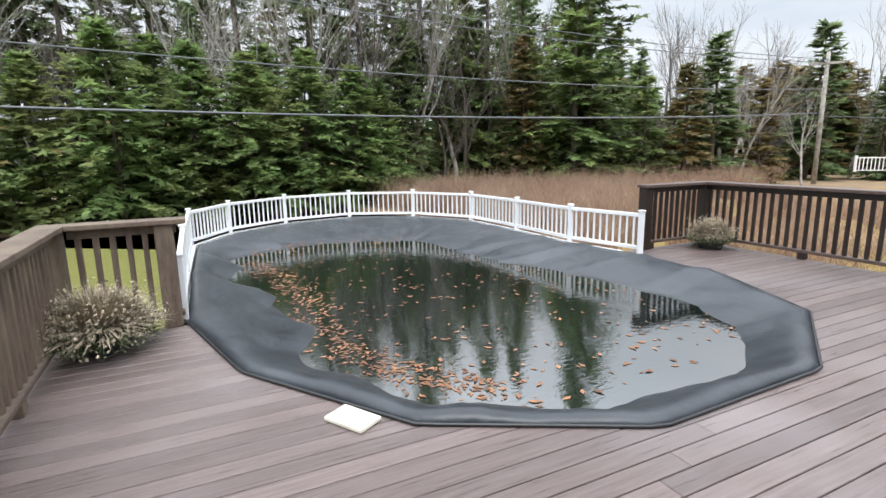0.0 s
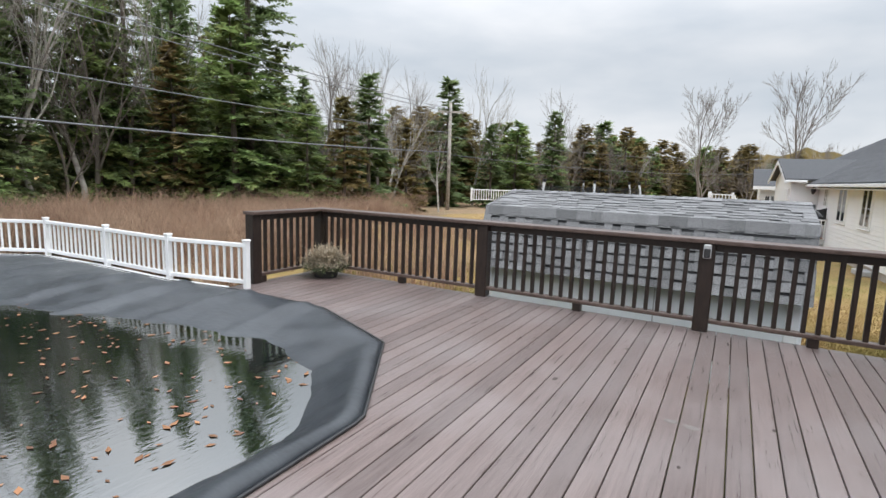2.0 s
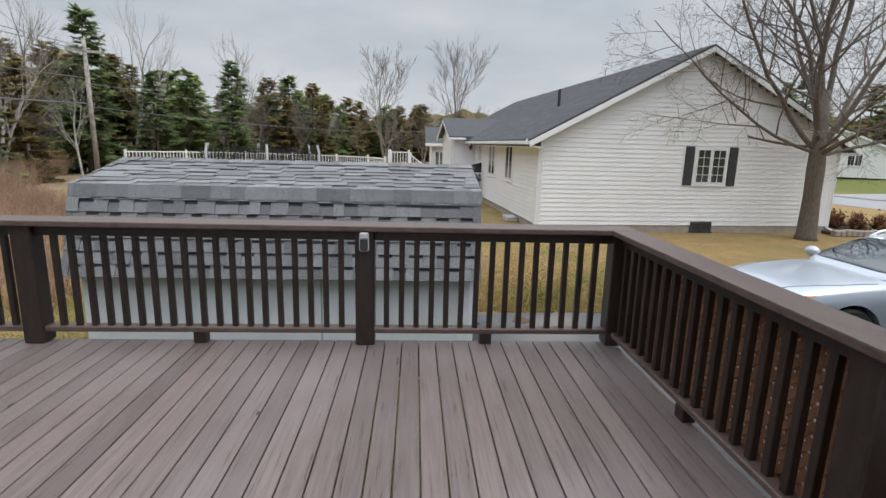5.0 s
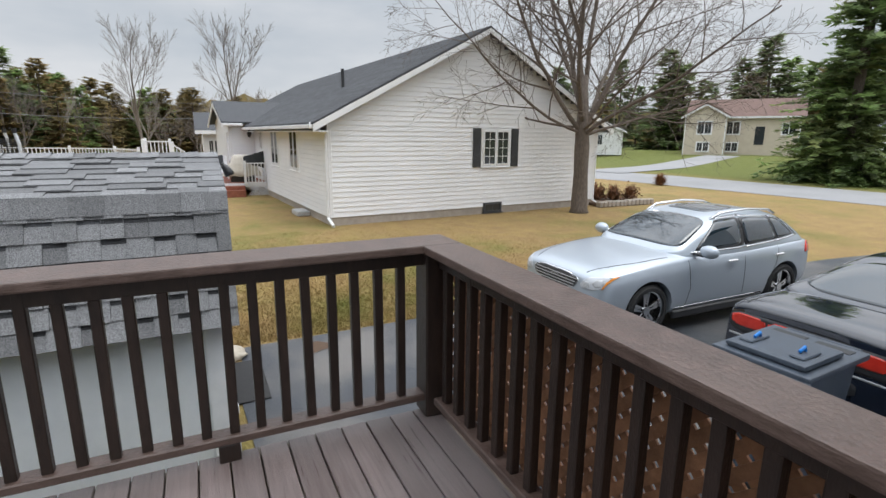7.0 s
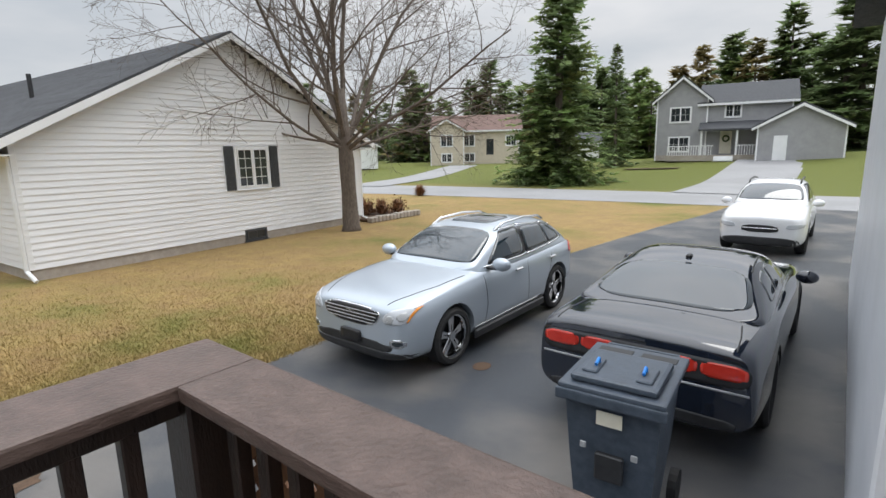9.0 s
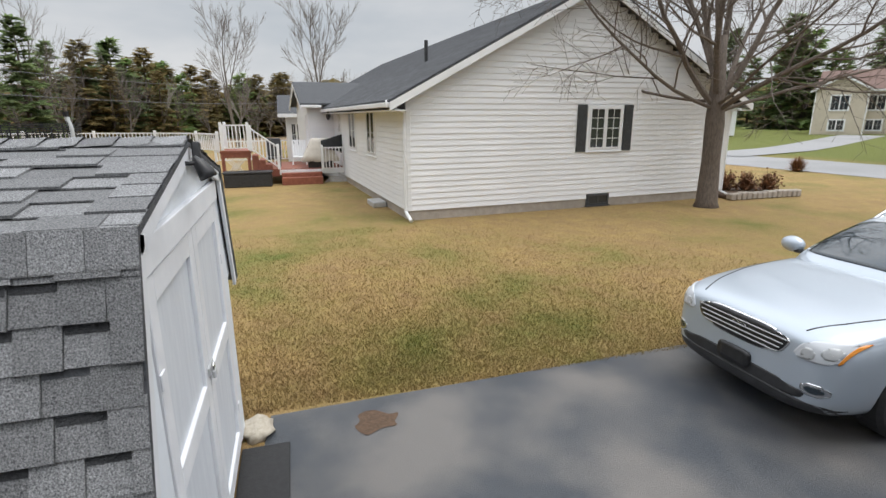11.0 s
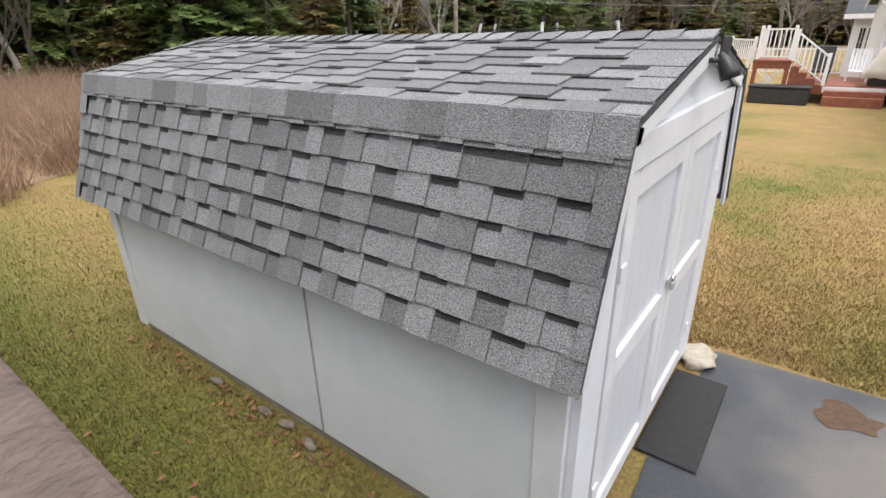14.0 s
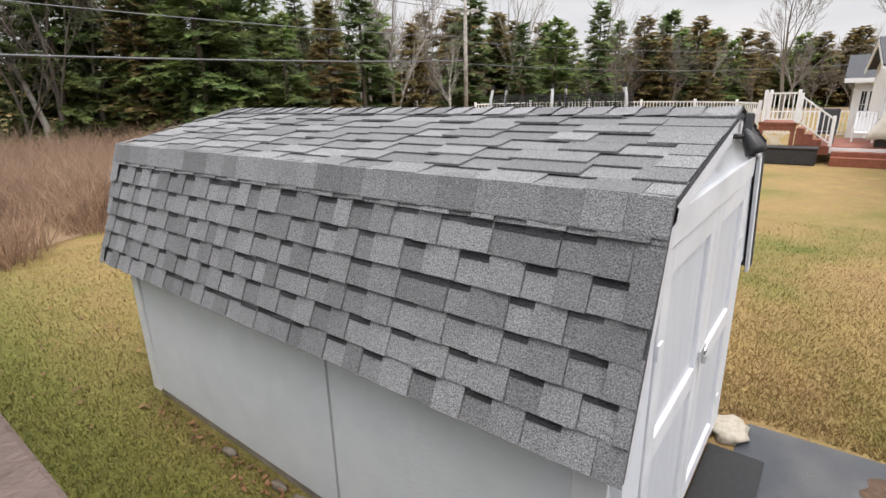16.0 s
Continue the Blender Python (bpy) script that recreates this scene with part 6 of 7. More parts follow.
for k in range(72):
    a = 2 * math.pi * k / 72
    for side in (0,):
        w = 0.012
        ca, sa = math.cos(a), math.sin(a)
        sagz = 2.5 - 0.18 * abs(math.sin(3 * (a - math.radians(20))))
        i0 = len(nv)
        nv += [(1.72 * ca - w * sa, 1.72 * sa + w * ca, 0.9), (1.72 * ca + w * sa, 1.72 * sa - w * ca, 0.9), (1.68 * ca + w * sa, 1.68 * sa - w * ca, sagz), (1.68 * ca - w * sa, 1.68 * sa + w * ca, sagz)]
        nf.append((i0, i0 + 1, i0 + 2, i0 + 3))
for j in range(34):
    z = 0.95 + j * 0.045
    for k in range(36):
        a0, a1 = 2 * math.pi * k / 36, 2 * math.pi * (k + 1) / 36
        i0 = len(nv)
        nv += [(1.7 * math.cos(a0), 1.7 * math.sin(a0), z), (1.7 * math.cos(a1), 1.7 * math.sin(a1), z), (1.7 * math.cos(a1), 1.7 * math.sin(a1), z + 0.012), (1.7 * math.cos(a0), 1.7 * math.sin(a0), z + 0.012)]
        nf.append((i0, i0 + 1, i0 + 2, i0 + 3))
raw("net", nv, nf, net_black, tramp, "black mesh safety net")

# ---- neighbour's terrace: white fence round a pool, red stairs, covered barbecue ----
def white_rail(name, pts, h, z, label, step=0.13):
    thing = empty(name, label, "fence", group="neighbour's white railings")
    for (x0, y0, z0), (x1, y1, z1) in zip(pts, pts[1:]):
        d = Vector((x1 - x0, y1 - y0, z1 - z0))
        flat = math.hypot(d.x, d.y)
        cnt = max(2, int(flat / step))
        for zz, th in ((h - 0.06, 0.07), (0.08, 0.05)):
            part("rail", tube([(x0, y0, z0 + zz), (x1, y1, z1 + zz)], th * 0.5, 4), white_vinyl, thing)
        b = None
        for k in range(1, cnt):
            t = k / cnt
            p = Vector((x0, y0, z0)).lerp(Vector((x1, y1, z1)), t)
            o = new("picket", picket_mesh)
            o.matrix_basis = pose(p.x, p.y, p.z + 0.08) @ Matrix.Diagonal((1, 1, h - 0.12, 1))
            o.parent = thing
    for x, y, z0 in pts:
        part("post", box((x - 0.05, y - 0.05, z0), (x + 0.05, y + 0.05, z0 + h + 0.05), 0.008), white_vinyl, thing)
    return thing


pb = box((-0.018, -0.018, 0), (0.018, 0.018, 1), 0)
picket_mesh = bpy.data.meshes.new("terrace_picket")
pb.to_mesh(picket_mesh)
pb.free()
picket_mesh.materials.append(white_vinyl)
TX = 28.3
white_rail("pool_railing", [(28.7, 1.5, 0.04), (30.4, 2.5, 0.04), (31.8, 4.3, 0.04), (32.6, 6.8, 0.04), (33.2, 9.6, 0.04), (32.2, 12.4, 0.04), (30.0, 14.4, 0.04)], 0.75, 0, "white railing round the neighbour's round pool", 0.16)
white_rail("landing_railing", [(TX + 1.3, 1.3, 0.15), (TX - 0.05, 1.3, 0.15), (TX - 0.05, 0.36, 0.15)], 0.98, 0, "white railing on the raised landing")
white_rail("stair_railing", [(TX - 0.05, 0.28, 0.1), (TX - 0.05, -0.68, -0.62)], 0.92, 0, "white sloping stair railing")
white_rail("terrace_railing", [(TX + 3.4, 2.0, -0.55), (TX + 3.4, -0.5, -0.55), (TX + 3.4, -2.6, -0.55)], 0.95, 0, "white railing along the back of the terrace")
white_rail("terrace_railing", [(TX, -2.35, -0.72), (TX, -3.55, -0.72)], 0.95, 0, "short white railing by the house wall")
landing = empty("landing", "raised reddish wooden landing with lattice skirt", "deck")
part("floor", box((TX, 0.3, 0.02), (TX + 1.6, 1.42, 0.12), 0.01), red_wood, landing)
part("skirt", box((TX + 0.02, 0.32, -0.15), (TX + 0.06, 1.4, 0.02), 0.005), red_wood, landing)
for yy in (0.4, 1.33):
    part("post", box((TX, yy - 0.06, GZ), (TX + 0.12, yy + 0.06, 0.02), 0.006), red_wood, landing)
for k in range(4):
    part("step", box((TX + 0.05, 0.3 - 0.245 * (k + 1), -0.12 - 0.18 * k), (TX + 1.1, 0.3 - 0.245 * k, -0.07 - 0.18 * k), 0.006), red_wood, landing)
    part("riser", box((TX + 0.02, 0.3 - 0.245 * (k + 1), GZ + 0.3), (TX + 0.06, 0.3 - 0.245 * k, -0.12 - 0.18 * k)), red_wood, landing)
terrace = empty("terrace", "low reddish wooden terrace against the white house", "deck")
part("floor", box((TX + 0.1, -3.7, -0.72), (TX + 3.6, 0.2, -0.62), 0.01), red_wood, terrace)
part("rim", box((TX + 0.05, -3.7, -0.84), (TX + 0.1, 1.2, -0.66), 0.005), white_vinyl, terrace)
part("wide_step", box((TX - 0.5, -2.3, GZ), (TX + 0.0, -0.75, -0.92), 0.01), red_wood, terrace)
part("wide_step", box((TX - 0.25, -2.3, GZ), (TX + 0.04, -0.75, -0.76), 0.01), red_wood, terrace)


def white_lattice(parent, y0, y1, z0, z1, x):
    b = None
    s = y0 - (z1 - z0)
    while s < y1:
        for sg in (1, -1):
            a0, a1 = s, s + (z1 - z0)
            p, q = (a0, z0) if sg > 0 else (a0, z1), (a1, z1) if sg > 0 else (a1, z0)
            if a0 >= y0 and a1 <= y1:
                b = tube([(x, p[0], p[1]), (x, q[0], q[1])], 0.014, 4, bm=b)
        s += 0.09
    if b:
        part("lattice", b, white_vinyl, parent, "white diagonal lattice skirt")


white_lattice(landing, 0.45, 1.3, -0.75, -0.2, TX + 0.05)
white_lattice(terrace, -3.6, -2.35, GZ, -0.85, TX + 0.06)
chest = empty("storage_chest", "long black plastic storage chest on the grass", "chest", pose(TX - 0.4, 0.45, GZ))
part("body", box((-0.3, -0.85, 0.0), (0.3, 0.85, 0.5), 0.03), dark_plastic, chest)
part("lid", box((-0.32, -0.88, 0.5), (0.32, 0.88, 0.58), 0.02), dark_plastic, chest)
bbq = empty("covered_barbecue", "barbecue under a sagging beige cover and black cloth", "barbecue", pose(TX + 0.45, -2.3, -0.66))
b = bmesh.new()
bmesh.ops.create_grid(b, x_segments=14, y_segments=18, size=1)
for v in b.verts:
    u, w = v.co.x, v.co.y
    e = max(abs(u), abs(w))
    v.co = Vector((u * 0.42 * (1 + 0.1 * e), w * 0.75, 1.15 - 1.1 * max(0, e - 0.45) ** 1.1 * 1.5 + 0.09 * noise.noise((u * 3, w * 3, 2))))
part("cover", b, cloth_beige, bbq, smooth=True).modifiers.new("thick", "SOLIDIFY").thickness = 0.015
b = bmesh.new()
bmesh.ops.create_grid(b, x_segments=8, y_segments=10, size=1)
for v in b.verts:
    u, w = v.co.x, v.co.y
    v.co = Vector((-0.35 + 0.06 * u, -0.45 + w * 0.42, 0.98 + u * 0.24 * (1 - 0.5 * w) + 0.05 * noise.noise((u * 3, w * 3, 7))))
part("cloth", b, net_black, bbq, "black cloth", smooth=True).modifiers.new("thick", "SOLIDIFY").thickness = 0.012
part("stand", box((-0.25, -0.5, 0.0), (0.25, 0.5, 0.9), 0.02), dark_plastic, bbq)
chair_t = empty("garden_chair", "black high-backed garden chair on the terrace", "chair", pose(TX + 1.1, -0.5, -0.62))
part("seat", box((-0.28, -0.28, 0.32), (0.28, 0.28, 0.42), 0.02), dark_plastic, chair_t)
part("backrest", box((-0.05, -0.28, 0.42), (0.05, 0.28, 1.15), 0.03, m=pose(0.25, 0, 0, 0, 8, 0)), dark_plastic, chair_t)
for sx in (-0.22, 0.22):
    for sy in (-0.22, 0.22):
        part("leg", box((sx - 0.02, sy - 0.02, 0), (sx + 0.02, sy + 0.02, 0.32)), dark_plastic, chair_t)
ad = empty("slatted_chair", "white slatted lounge chair on the terrace", "chair", pose(TX + 1.9, -1.5, -0.62))
for k in range(6):
    part("slat", box((0.0, -0.3 + k * 0.1, 0.3), (0.03, -0.22 + k * 0.1, 1.05), 0.006, m=pose(0.3, 0, 0, 0, 20, 0)), white_vinyl, ad)
part("seat", box((-0.25, -0.3, 0.28), (0.4, 0.3, 0.34), 0.01), white_vinyl, ad)
for sy in (-0.28, 0.28):
    part("leg", box((-0.25, sy - 0.03, 0), (-0.15, sy + 0.03, 0.5), 0.01), white_vinyl, ad)

# wing of the neighbour's house, its porch lamp, and the house beyond
wing = empty("house_wing", "white sided wing of the neighbouring house with small gable", "house", pose(HX, HY0, 0, 0, 0, 4.2) @ pose(-HX, -HY0, 0))
WX0, WX1, WY = 30.55, 35.5, -2.78
WXC, WSL = (WX0 + WX1) / 2, 0.36
part("wall", prism([(WX0 + 0.02, GZ), (WX0 + 0.02, 1.9), (WXC, 1.9 + WSL * 2.47), (WX1, 1.9), (WX1, GZ)], "y", -4.6, WY), siding_white, wing)
for k in range(19):
    part("siding_board", clap(WY + 3.84), siding_white, wing, m=pose(WX0 + 0.02, WY, -0.92 + 0.145 * k, 0, 0, -90))
for sg in (-1, 1):
    xe = WXC + sg * 2.85
    part("roof", prism([(WXC, 2.04 + WSL * 2.5), (xe, 2.04 - WSL * 0.35), (xe, 1.97 - WSL * 0.35), (WXC, 1.97 + WSL * 2.5)], "y", -7.0, WY + 0.34), roof_dark, wing)
    part("fascia", prism([(WXC, 1.96 + WSL * 2.5), (xe, 1.96 - WSL * 0.35), (xe, 1.80 - WSL * 0.35), (WXC, 1.80 + WSL * 2.5)], "y", WY + 0.3, WY + 0.35), white_vinyl, wing)
part("gutter", box((WX0 - 0.47, -3.3, 1.74), (WX0 - 0.37, WY + 0.3, 1.84), 0.01), white_vinyl, wing)
part("corner_trim", box((WX0 - 0.03, WY - 0.1, GZ), (WX0 + 0.09, WY + 0.03, 1.95), 0.005), white_vinyl, wing)
part("side_door", box((WX0 + 0.6, WY, -0.6), (WX0 + 1.5, WY + 0.05, 1.45), 0.01), white_vinyl, wing)
part("porch_lamp", tube([(WX0 - 0.06, -3.62, 1.25), (WX0 - 0.14, -3.62, 1.4), (WX0 - 0.14, -3.62, 1.62)], [0.05, 0.11, 0.03], 8), black_metal, wing)


def simple_house(name, label, cx, cy, rot, w, d, h, rise, wall, roof_m, wins, z0=GZ, gable_front=False, door=None, base=0.0):
    """A house in its own frame: front along local -y, ridge along x (or along y with gable_front)."""
    th = empty(name, label, "house", pose(cx, cy, z0, 0, 0, rot))
    if gable_front:
        part("wall", prism([(-w / 2, 0), (-w / 2, h), (0, h + rise), (w / 2, h), (w / 2, 0)], "y", -d / 2, d / 2), wall, th)
        for s in (-1, 1):
            part("roof", prism([(0, h + rise + 0.18), (s * (w / 2 + 0.4), h - 0.08), (s * (w / 2 + 0.4), h - 0.2), (0, h + rise + 0.04)], "y", -d / 2 - 0.4, d / 2 + 0.4), roof_m, th)
            part("fascia", prism([(0, h + rise + 0.03), (s * (w / 2 + 0.4), h - 0.21), (s * (w / 2 + 0.4), h - 0.42), (0, h + rise - 0.2)], "y", -d / 2 - 0.42, -d / 2 - 0.36), white_vinyl, th)
    else:
        part("wall", prism([(-d / 2, 0), (-d / 2, h), (0, h + rise), (d / 2, h), (d / 2, 0)], "x", -w / 2, w / 2), wall, th)
        for s in (-1, 1):
            part("roof", prism([(0, h + rise + 0.18), (s * (d / 2 + 0.4), h - 0.08), (s * (d / 2 + 0.4), h - 0.2), (0, h + rise + 0.04)], "x", -w / 2 - 0.4, w / 2 + 0.4), roof_m, th)
        part("fascia", box((-w / 2 - 0.4, -d / 2 - 0.46, h - 0.3), (w / 2 + 0.4, -d / 2 - 0.40, h - 0.1)), white_vinyl, th)
    if base:
        part("foundation", box((-w / 2 - 0.02, -d / 2 - 0.02, 0), (w / 2 + 0.02, d / 2 + 0.02, base)), concrete, th)
    for x, z, ww, hh in wins:
        window_unit(th, pose(x, -d / 2 - 0.01, z), ww, hh, 2, 2, 2, trim=0.1)
    for x in (-w / 2, w / 2 - 0.12):
        part("corner_trim", box((x, -d / 2 - 0.03, 0), (x + 0.12, -d / 2 - 0.004, h), 0.0), white_vinyl, th)
    if door:
        part("door", box((door[0], -d / 2 - 0.06, door[1]), (door[0] + 0.95, -d / 2 - 0.01, door[1] + 2.05), 0.01), door[2], th)
    return th


# beige split-level across the road
simple_house("split_level_house", "beige split-level house across the road with red-brown roof", 47.3, -61.5, 213, 11.5, 7, 4.6, 1.9, beige_siding, roof_red, ((-1.6, 2.5, 1.4, 1.4), (-1.5, 0.5, 1.3, 1.0), (4.0, 2.5, 1.3, 1.2)), z0=-0.7, door=(1.4, 1.3, window_glass))
simple_house("split_level_gable", "beige gabled bay of the split-level house", 47.3 + 0.9, -61.5 + 5.4, 213, 4.4, 3.0, 4.6, 1.3, beige_siding, roof_red, ((-0.8, 2.5, 1.5, 1.4), (-0.7, 0.5, 1.3, 1.0)), z0=-0.7, gable_front=True)
# grey two-storey house with a porch
simple_house("grey_house", "grey two-storey house with white trim and steep gable", 19.2, -57.2, 188, 4.4, 7, 5.6, 2.0, grey_siding, roof_dark, ((-0.95, 3.6, 1.7, 1.25), (-0.95, 0.9, 1.7, 1.25)), gable_front=True, base=0.5, z0=-0.1)
g2 = simple_house("grey_house_wing", "grey wing with dark roof behind a white-railed porch", 14.0, -57.6, 188, 7.0, 6, 5.2, 1.7, grey_siding, roof_dark, ((-1.6, 3.9, 1.2, 1.0), (1.3, 0.9, 1.0, 1.4)), door=(-1.9, 0.6, paper_white), z0=-0.1)
part("porch_roof", prism([(-3.0, 3.5), (-5.0, 2.8), (-5.0, 2.65), (-3.0, 3.3)], "x", -3.6, 3.6), roof_dark, g2)
for x in (-3.4, -0.6, 3.3):
    part("porch_post", box((x, -4.8, 0.5), (x + 0.16, -4.64, 2.75)), white_vinyl, g2)
part("porch_floor", box((-6.2, -5.0, 0), (3.6, -3.0, 0.5)), concrete, g2)
for a0, a1 in ((-6.1, -2.3), (-0.5, 3.3)):
    part("porch_rail", box((a0, -4.78, 1.3), (a1, -4.7, 1.38)), white_vinyl, g2)
    k = a0
    while k < a1:
        part("picket", box((k, -4.76, 0.5), (k + 0.06, -4.72, 1.3)), white_vinyl, g2)
        k += 0.2
for k in range(3):
    part("porch_step", box((-2.2, -5.3 - 0.3 * k, 0), (-0.7, -5.0 - 0.3 * k, 0.42 - 0.14 * k)), white_vinyl, g2)
part("wreath", tube([(-1.42 + 0.24 * math.cos(a), -3.14, 1.95 + 0.24 * math.sin(a)) for a in [k * 0.3927 for k in range(17)]], 0.08, 6), needles_dark, g2)
simple_house("garage", "grey attached garage with white door", 9.6, -54.5, 188, 6.0, 6, 2.9, 1.6, grey_siding, roof_dark, (), gable_front=True, door=(-1.8, 0.0, white_vinyl), z0=-0.1)
simple_house("garden_shed", "small white garden shed among the trees", 31.5, -60, 200, 4.5, 3, 2.2, 0.9, siding_white, roof_dark, ((-1.0, 0.9, 0.8, 0.7),), z0=-0.2)
simple_house("far_house", "pale grey house half hidden behind the maple", 58, -46, 229, 9, 7, 3.0, 2.0, siding_white, roof_dark, ((-2.6, 1.2, 1.2, 1.2), (1.0, 1.2, 1.2, 1.2)), z0=-0.8, gable_front=True)
simple_house("far_house", "white house beyond the neighbour's terrace", 40.2, -2.25, 270, 2.5, 4.4, 2.85, 0.8, siding_white, roof_dark, ((-1.0, 1.0, 0.6, 1.2),))


def strip(name, line, width, material, label):
    """A ground strip that follows the land along a line of points."""
    V, F = [], []
    for (x0, y0), (x1, y1) in zip(line, line[1:]):
        for k in range(10):
            t = k / 9
            x, y = x0 + t * (x1 - x0), y0 + t * (y1 - y0)
            nx, ny = -(y1 - y0), x1 - x0
            q = width / 2 / math.hypot(nx, ny)
            for s in (-1, 1):
                V.append((x + s * nx * q, y + s * ny * q, GZ + rise(x, y) + 0.05))
    for i in range(len(V) // 2 - 1):
        F.append((2 * i, 2 * i + 1, 2 * i + 3, 2 * i + 2))
    tagged(raw(name, V, F, material), label, "driveway", kind="structure")


strip("side_drive", [(34.5, -27.5), (37, -36), (44, -54)], 3.6, road_mat, "pale driveway leading to the beige house")
strip("side_drive", [(11.0, -31), (11.0, -52)], 5.0, road_mat, "pale concrete driveway before the grey house")
strip("flower_bed", [(17.2, -47.5), (21.5, -47.0)], 1.6, soil, "bare flower bed in the far lawn")

# planted bed at the neighbour's corner and lone shrub by the road
bed = empty("garden_bed", "low stone-edged bed with rust-brown shrubs", "garden bed", pose(20.9, -15.4, GZ))
part("soil", box((-1.2, -1.3, 0), (0.6, 1.3, 0.12), 0.03), soil, bed)
for k in range(14):
    part("stone", box((-1.35, -1.4 + k * 0.2, 0), (-1.1, -1.22 + k * 0.2, 0.2 + 0.04 * rng.random()), 0.03), concrete, bed)


def twiggy_mesh(name, n_, r, h, mat, parent, width=0.012, zb=0.0, leafy=0.0):
    V, F = [], []
    for _ in range(n_):
        a, q = rng.uniform(0, 6.28), rng.random()
        el = rng.uniform(0.1, 1.45)
        d = Vector((math.cos(a) * math.cos(el) * r, math.sin(a) * math.cos(el) * r, math.sin(el) * h)) * rng.uniform(0.6, 1.05)
        p0 = Vector((math.cos(a) * 0.25 * r * q, math.sin(a) * 0.25 * r * q, zb))
        mid = p0 + d * 0.55 + Vector((0, 0, 0.12 * h))
        tip = p0 + d
        sd = Vector((-math.sin(a), math.cos(a), 0)) * width
        i0 = len(V)
        V += [tuple(p0 - sd), tuple(p0 + sd), tuple(mid + sd), tuple(mid - sd), tuple(tip)]
        F += [(i0, i0 + 1, i0 + 2, i0 + 3), (i0 + 3, i0 + 2, i0 + 4)]
        for _k in range(int(leafy)):
            c = p0.lerp(tip, rng.uniform(0.5, 1.0)) + Vector((rng.gauss(0, 0.03), rng.gauss(0, 0.03), rng.gauss(0, 0.03)))
            u, w = Vector((rng.gauss(0, 1), rng.gauss(0, 1), rng.gauss(0, 1))).normalized(), Vector((rng.gauss(0, 1), rng.gauss(0, 1), rng.gauss(0, 1))).normalized()
            s = width * rng.uniform(1.2, 2.6)
            i0 = len(V)
            V += [tuple(c - u * s), tuple(c + w * s), tuple(c + u * s), tuple(c - w * s)]
            F.append((i0, i0 + 1, i0 + 2, i0 + 3))
    return raw(name, V, F, mat, parent)


for k in range(4):
    twiggy_mesh("shrub", 160, 0.45, 0.7, leaf_brown, bed, 0.02, 0.1, 2).location = (-0.6 + 0.3 * k, -0.8 + 0.55 * k, 0.0)
shrub = empty("round_shrub", "small rust-brown leafless round shrub by the road", "shrub", pose(25.4, -23.6, GZ))
twiggy_mesh("twigs", 420, 0.55, 0.75, leaf_brown, shrub, 0.014)

# ---- deck plants, paving slab, fixtures on the house wall ----
def potted(name, label, x, y, r, h, pot_r, pot_h, mat, n_=900, z=0.0, leafy=1.0, low=None):
    th = empty(name, label, "potted plant", pose(x, y, z))
    part("pot", tube([(0, 0, 0), (0, 0, pot_h * 0.9), (0, 0, pot_h)], [pot_r * 0.75, pot_r, pot_r * 1.06], 16), dark_plastic, th, "dark plastic pot")
    part("soil", tube([(0, 0, pot_h - 0.02), (0, 0, pot_h + 0.005)], pot_r * 0.95, 14), soil, th)
    twiggy_mesh("foliage", n_, r, h, mat, th, 0.0055, pot_h - 0.02, leafy)
    if low:
        twiggy_mesh("trailing_leaves", n_ // 2, r * 0.95, h * 0.45, low, th, 0.006, pot_h * 0.7, leafy + 1)
    return th


potted("potted_plant", "withered pale grassy plant spilling from a pot", -0.42, 4.60, 0.44, 0.40, 0.16, 0.14, dry_grass_plant, 2200, leafy=2.0, low=green_plant)
potted("potted_plant", "dried mophead plant in a low dark bowl", 6.86, 5.05, 0.34, 0.34, 0.2, 0.14, dry_grass_plant, 1600, leafy=2.0, low=green_plant)
potted("potted_plant", "rust-brown chrysanthemum plant in a pot beside the railing", 4.70, -1.86, 0.28, 0.30, 0.2, 0.2, leaf_brown, 900, leafy=3.0, low=green_plant)
slab = empty("foam_board", "pale cream square board lying on the deck by the cover", "board", pose(0.947, 2.77, 0.0, 0, 0, -58.8))
part("board", box((-0.133, -0.084, 0.002), (0.133, 0.084, 0.026), 0.004), paper_white, slab)

mbox = empty("meter_box", "grey plastic utility box on the siding", "utility box", pose(5.43, OY, 0.40))
part("case", box((-0.085, 0.0, -0.11), (0.085, 0.07, 0.11), 0.012, seg=2), grey_metal, mbox)
part("cover_plate", box((-0.075, 0.07, -0.10), (0.075, 0.08, 0.10), 0.006), grey_metal, mbox)
part("latch", box((-0.105, 0.03, -0.06), (-0.083, 0.06, -0.03), 0.004), dark_plastic, mbox)
mbox2 = empty("meter_box", "beige electric panel box on the siding", "utility box", pose(5.15, OY, 0.46))
part("case", box((-0.12, 0.0, -0.19), (0.12, 0.09, 0.19), 0.012), cloth_beige, mbox2)
part("warning_label", box((0.03, 0.09, -0.10), (0.05, 0.094, -0.06)), tail_red, mbox2)
tagged(part("wall_cable", tube([(5.64, OY + 0.03, 0.25), (5.55, OY + 0.03, 0.25), (5.47, OY + 0.03, 0.23), (5.40, OY + 0.03, 0.22), (5.34, OY + 0.03, 0.13), (5.30, OY + 0.03, 0.02), (5.29, OY + 0.03, -0.5)], 0.008, 6), white_trim), "white cable looped along the siding", "cable")
tagged(part("wall_cable", tube([(5.24, OY + 0.04, 0.70), (5.30, OY + 0.06, 0.62), (5.325, OY + 0.06, 0.5), (5.32, OY + 0.05, 0.38), (5.29, OY + 0.05, 0.30)], 0.006, 6), dark_plastic), "black cable hanging by the panel box", "cable")
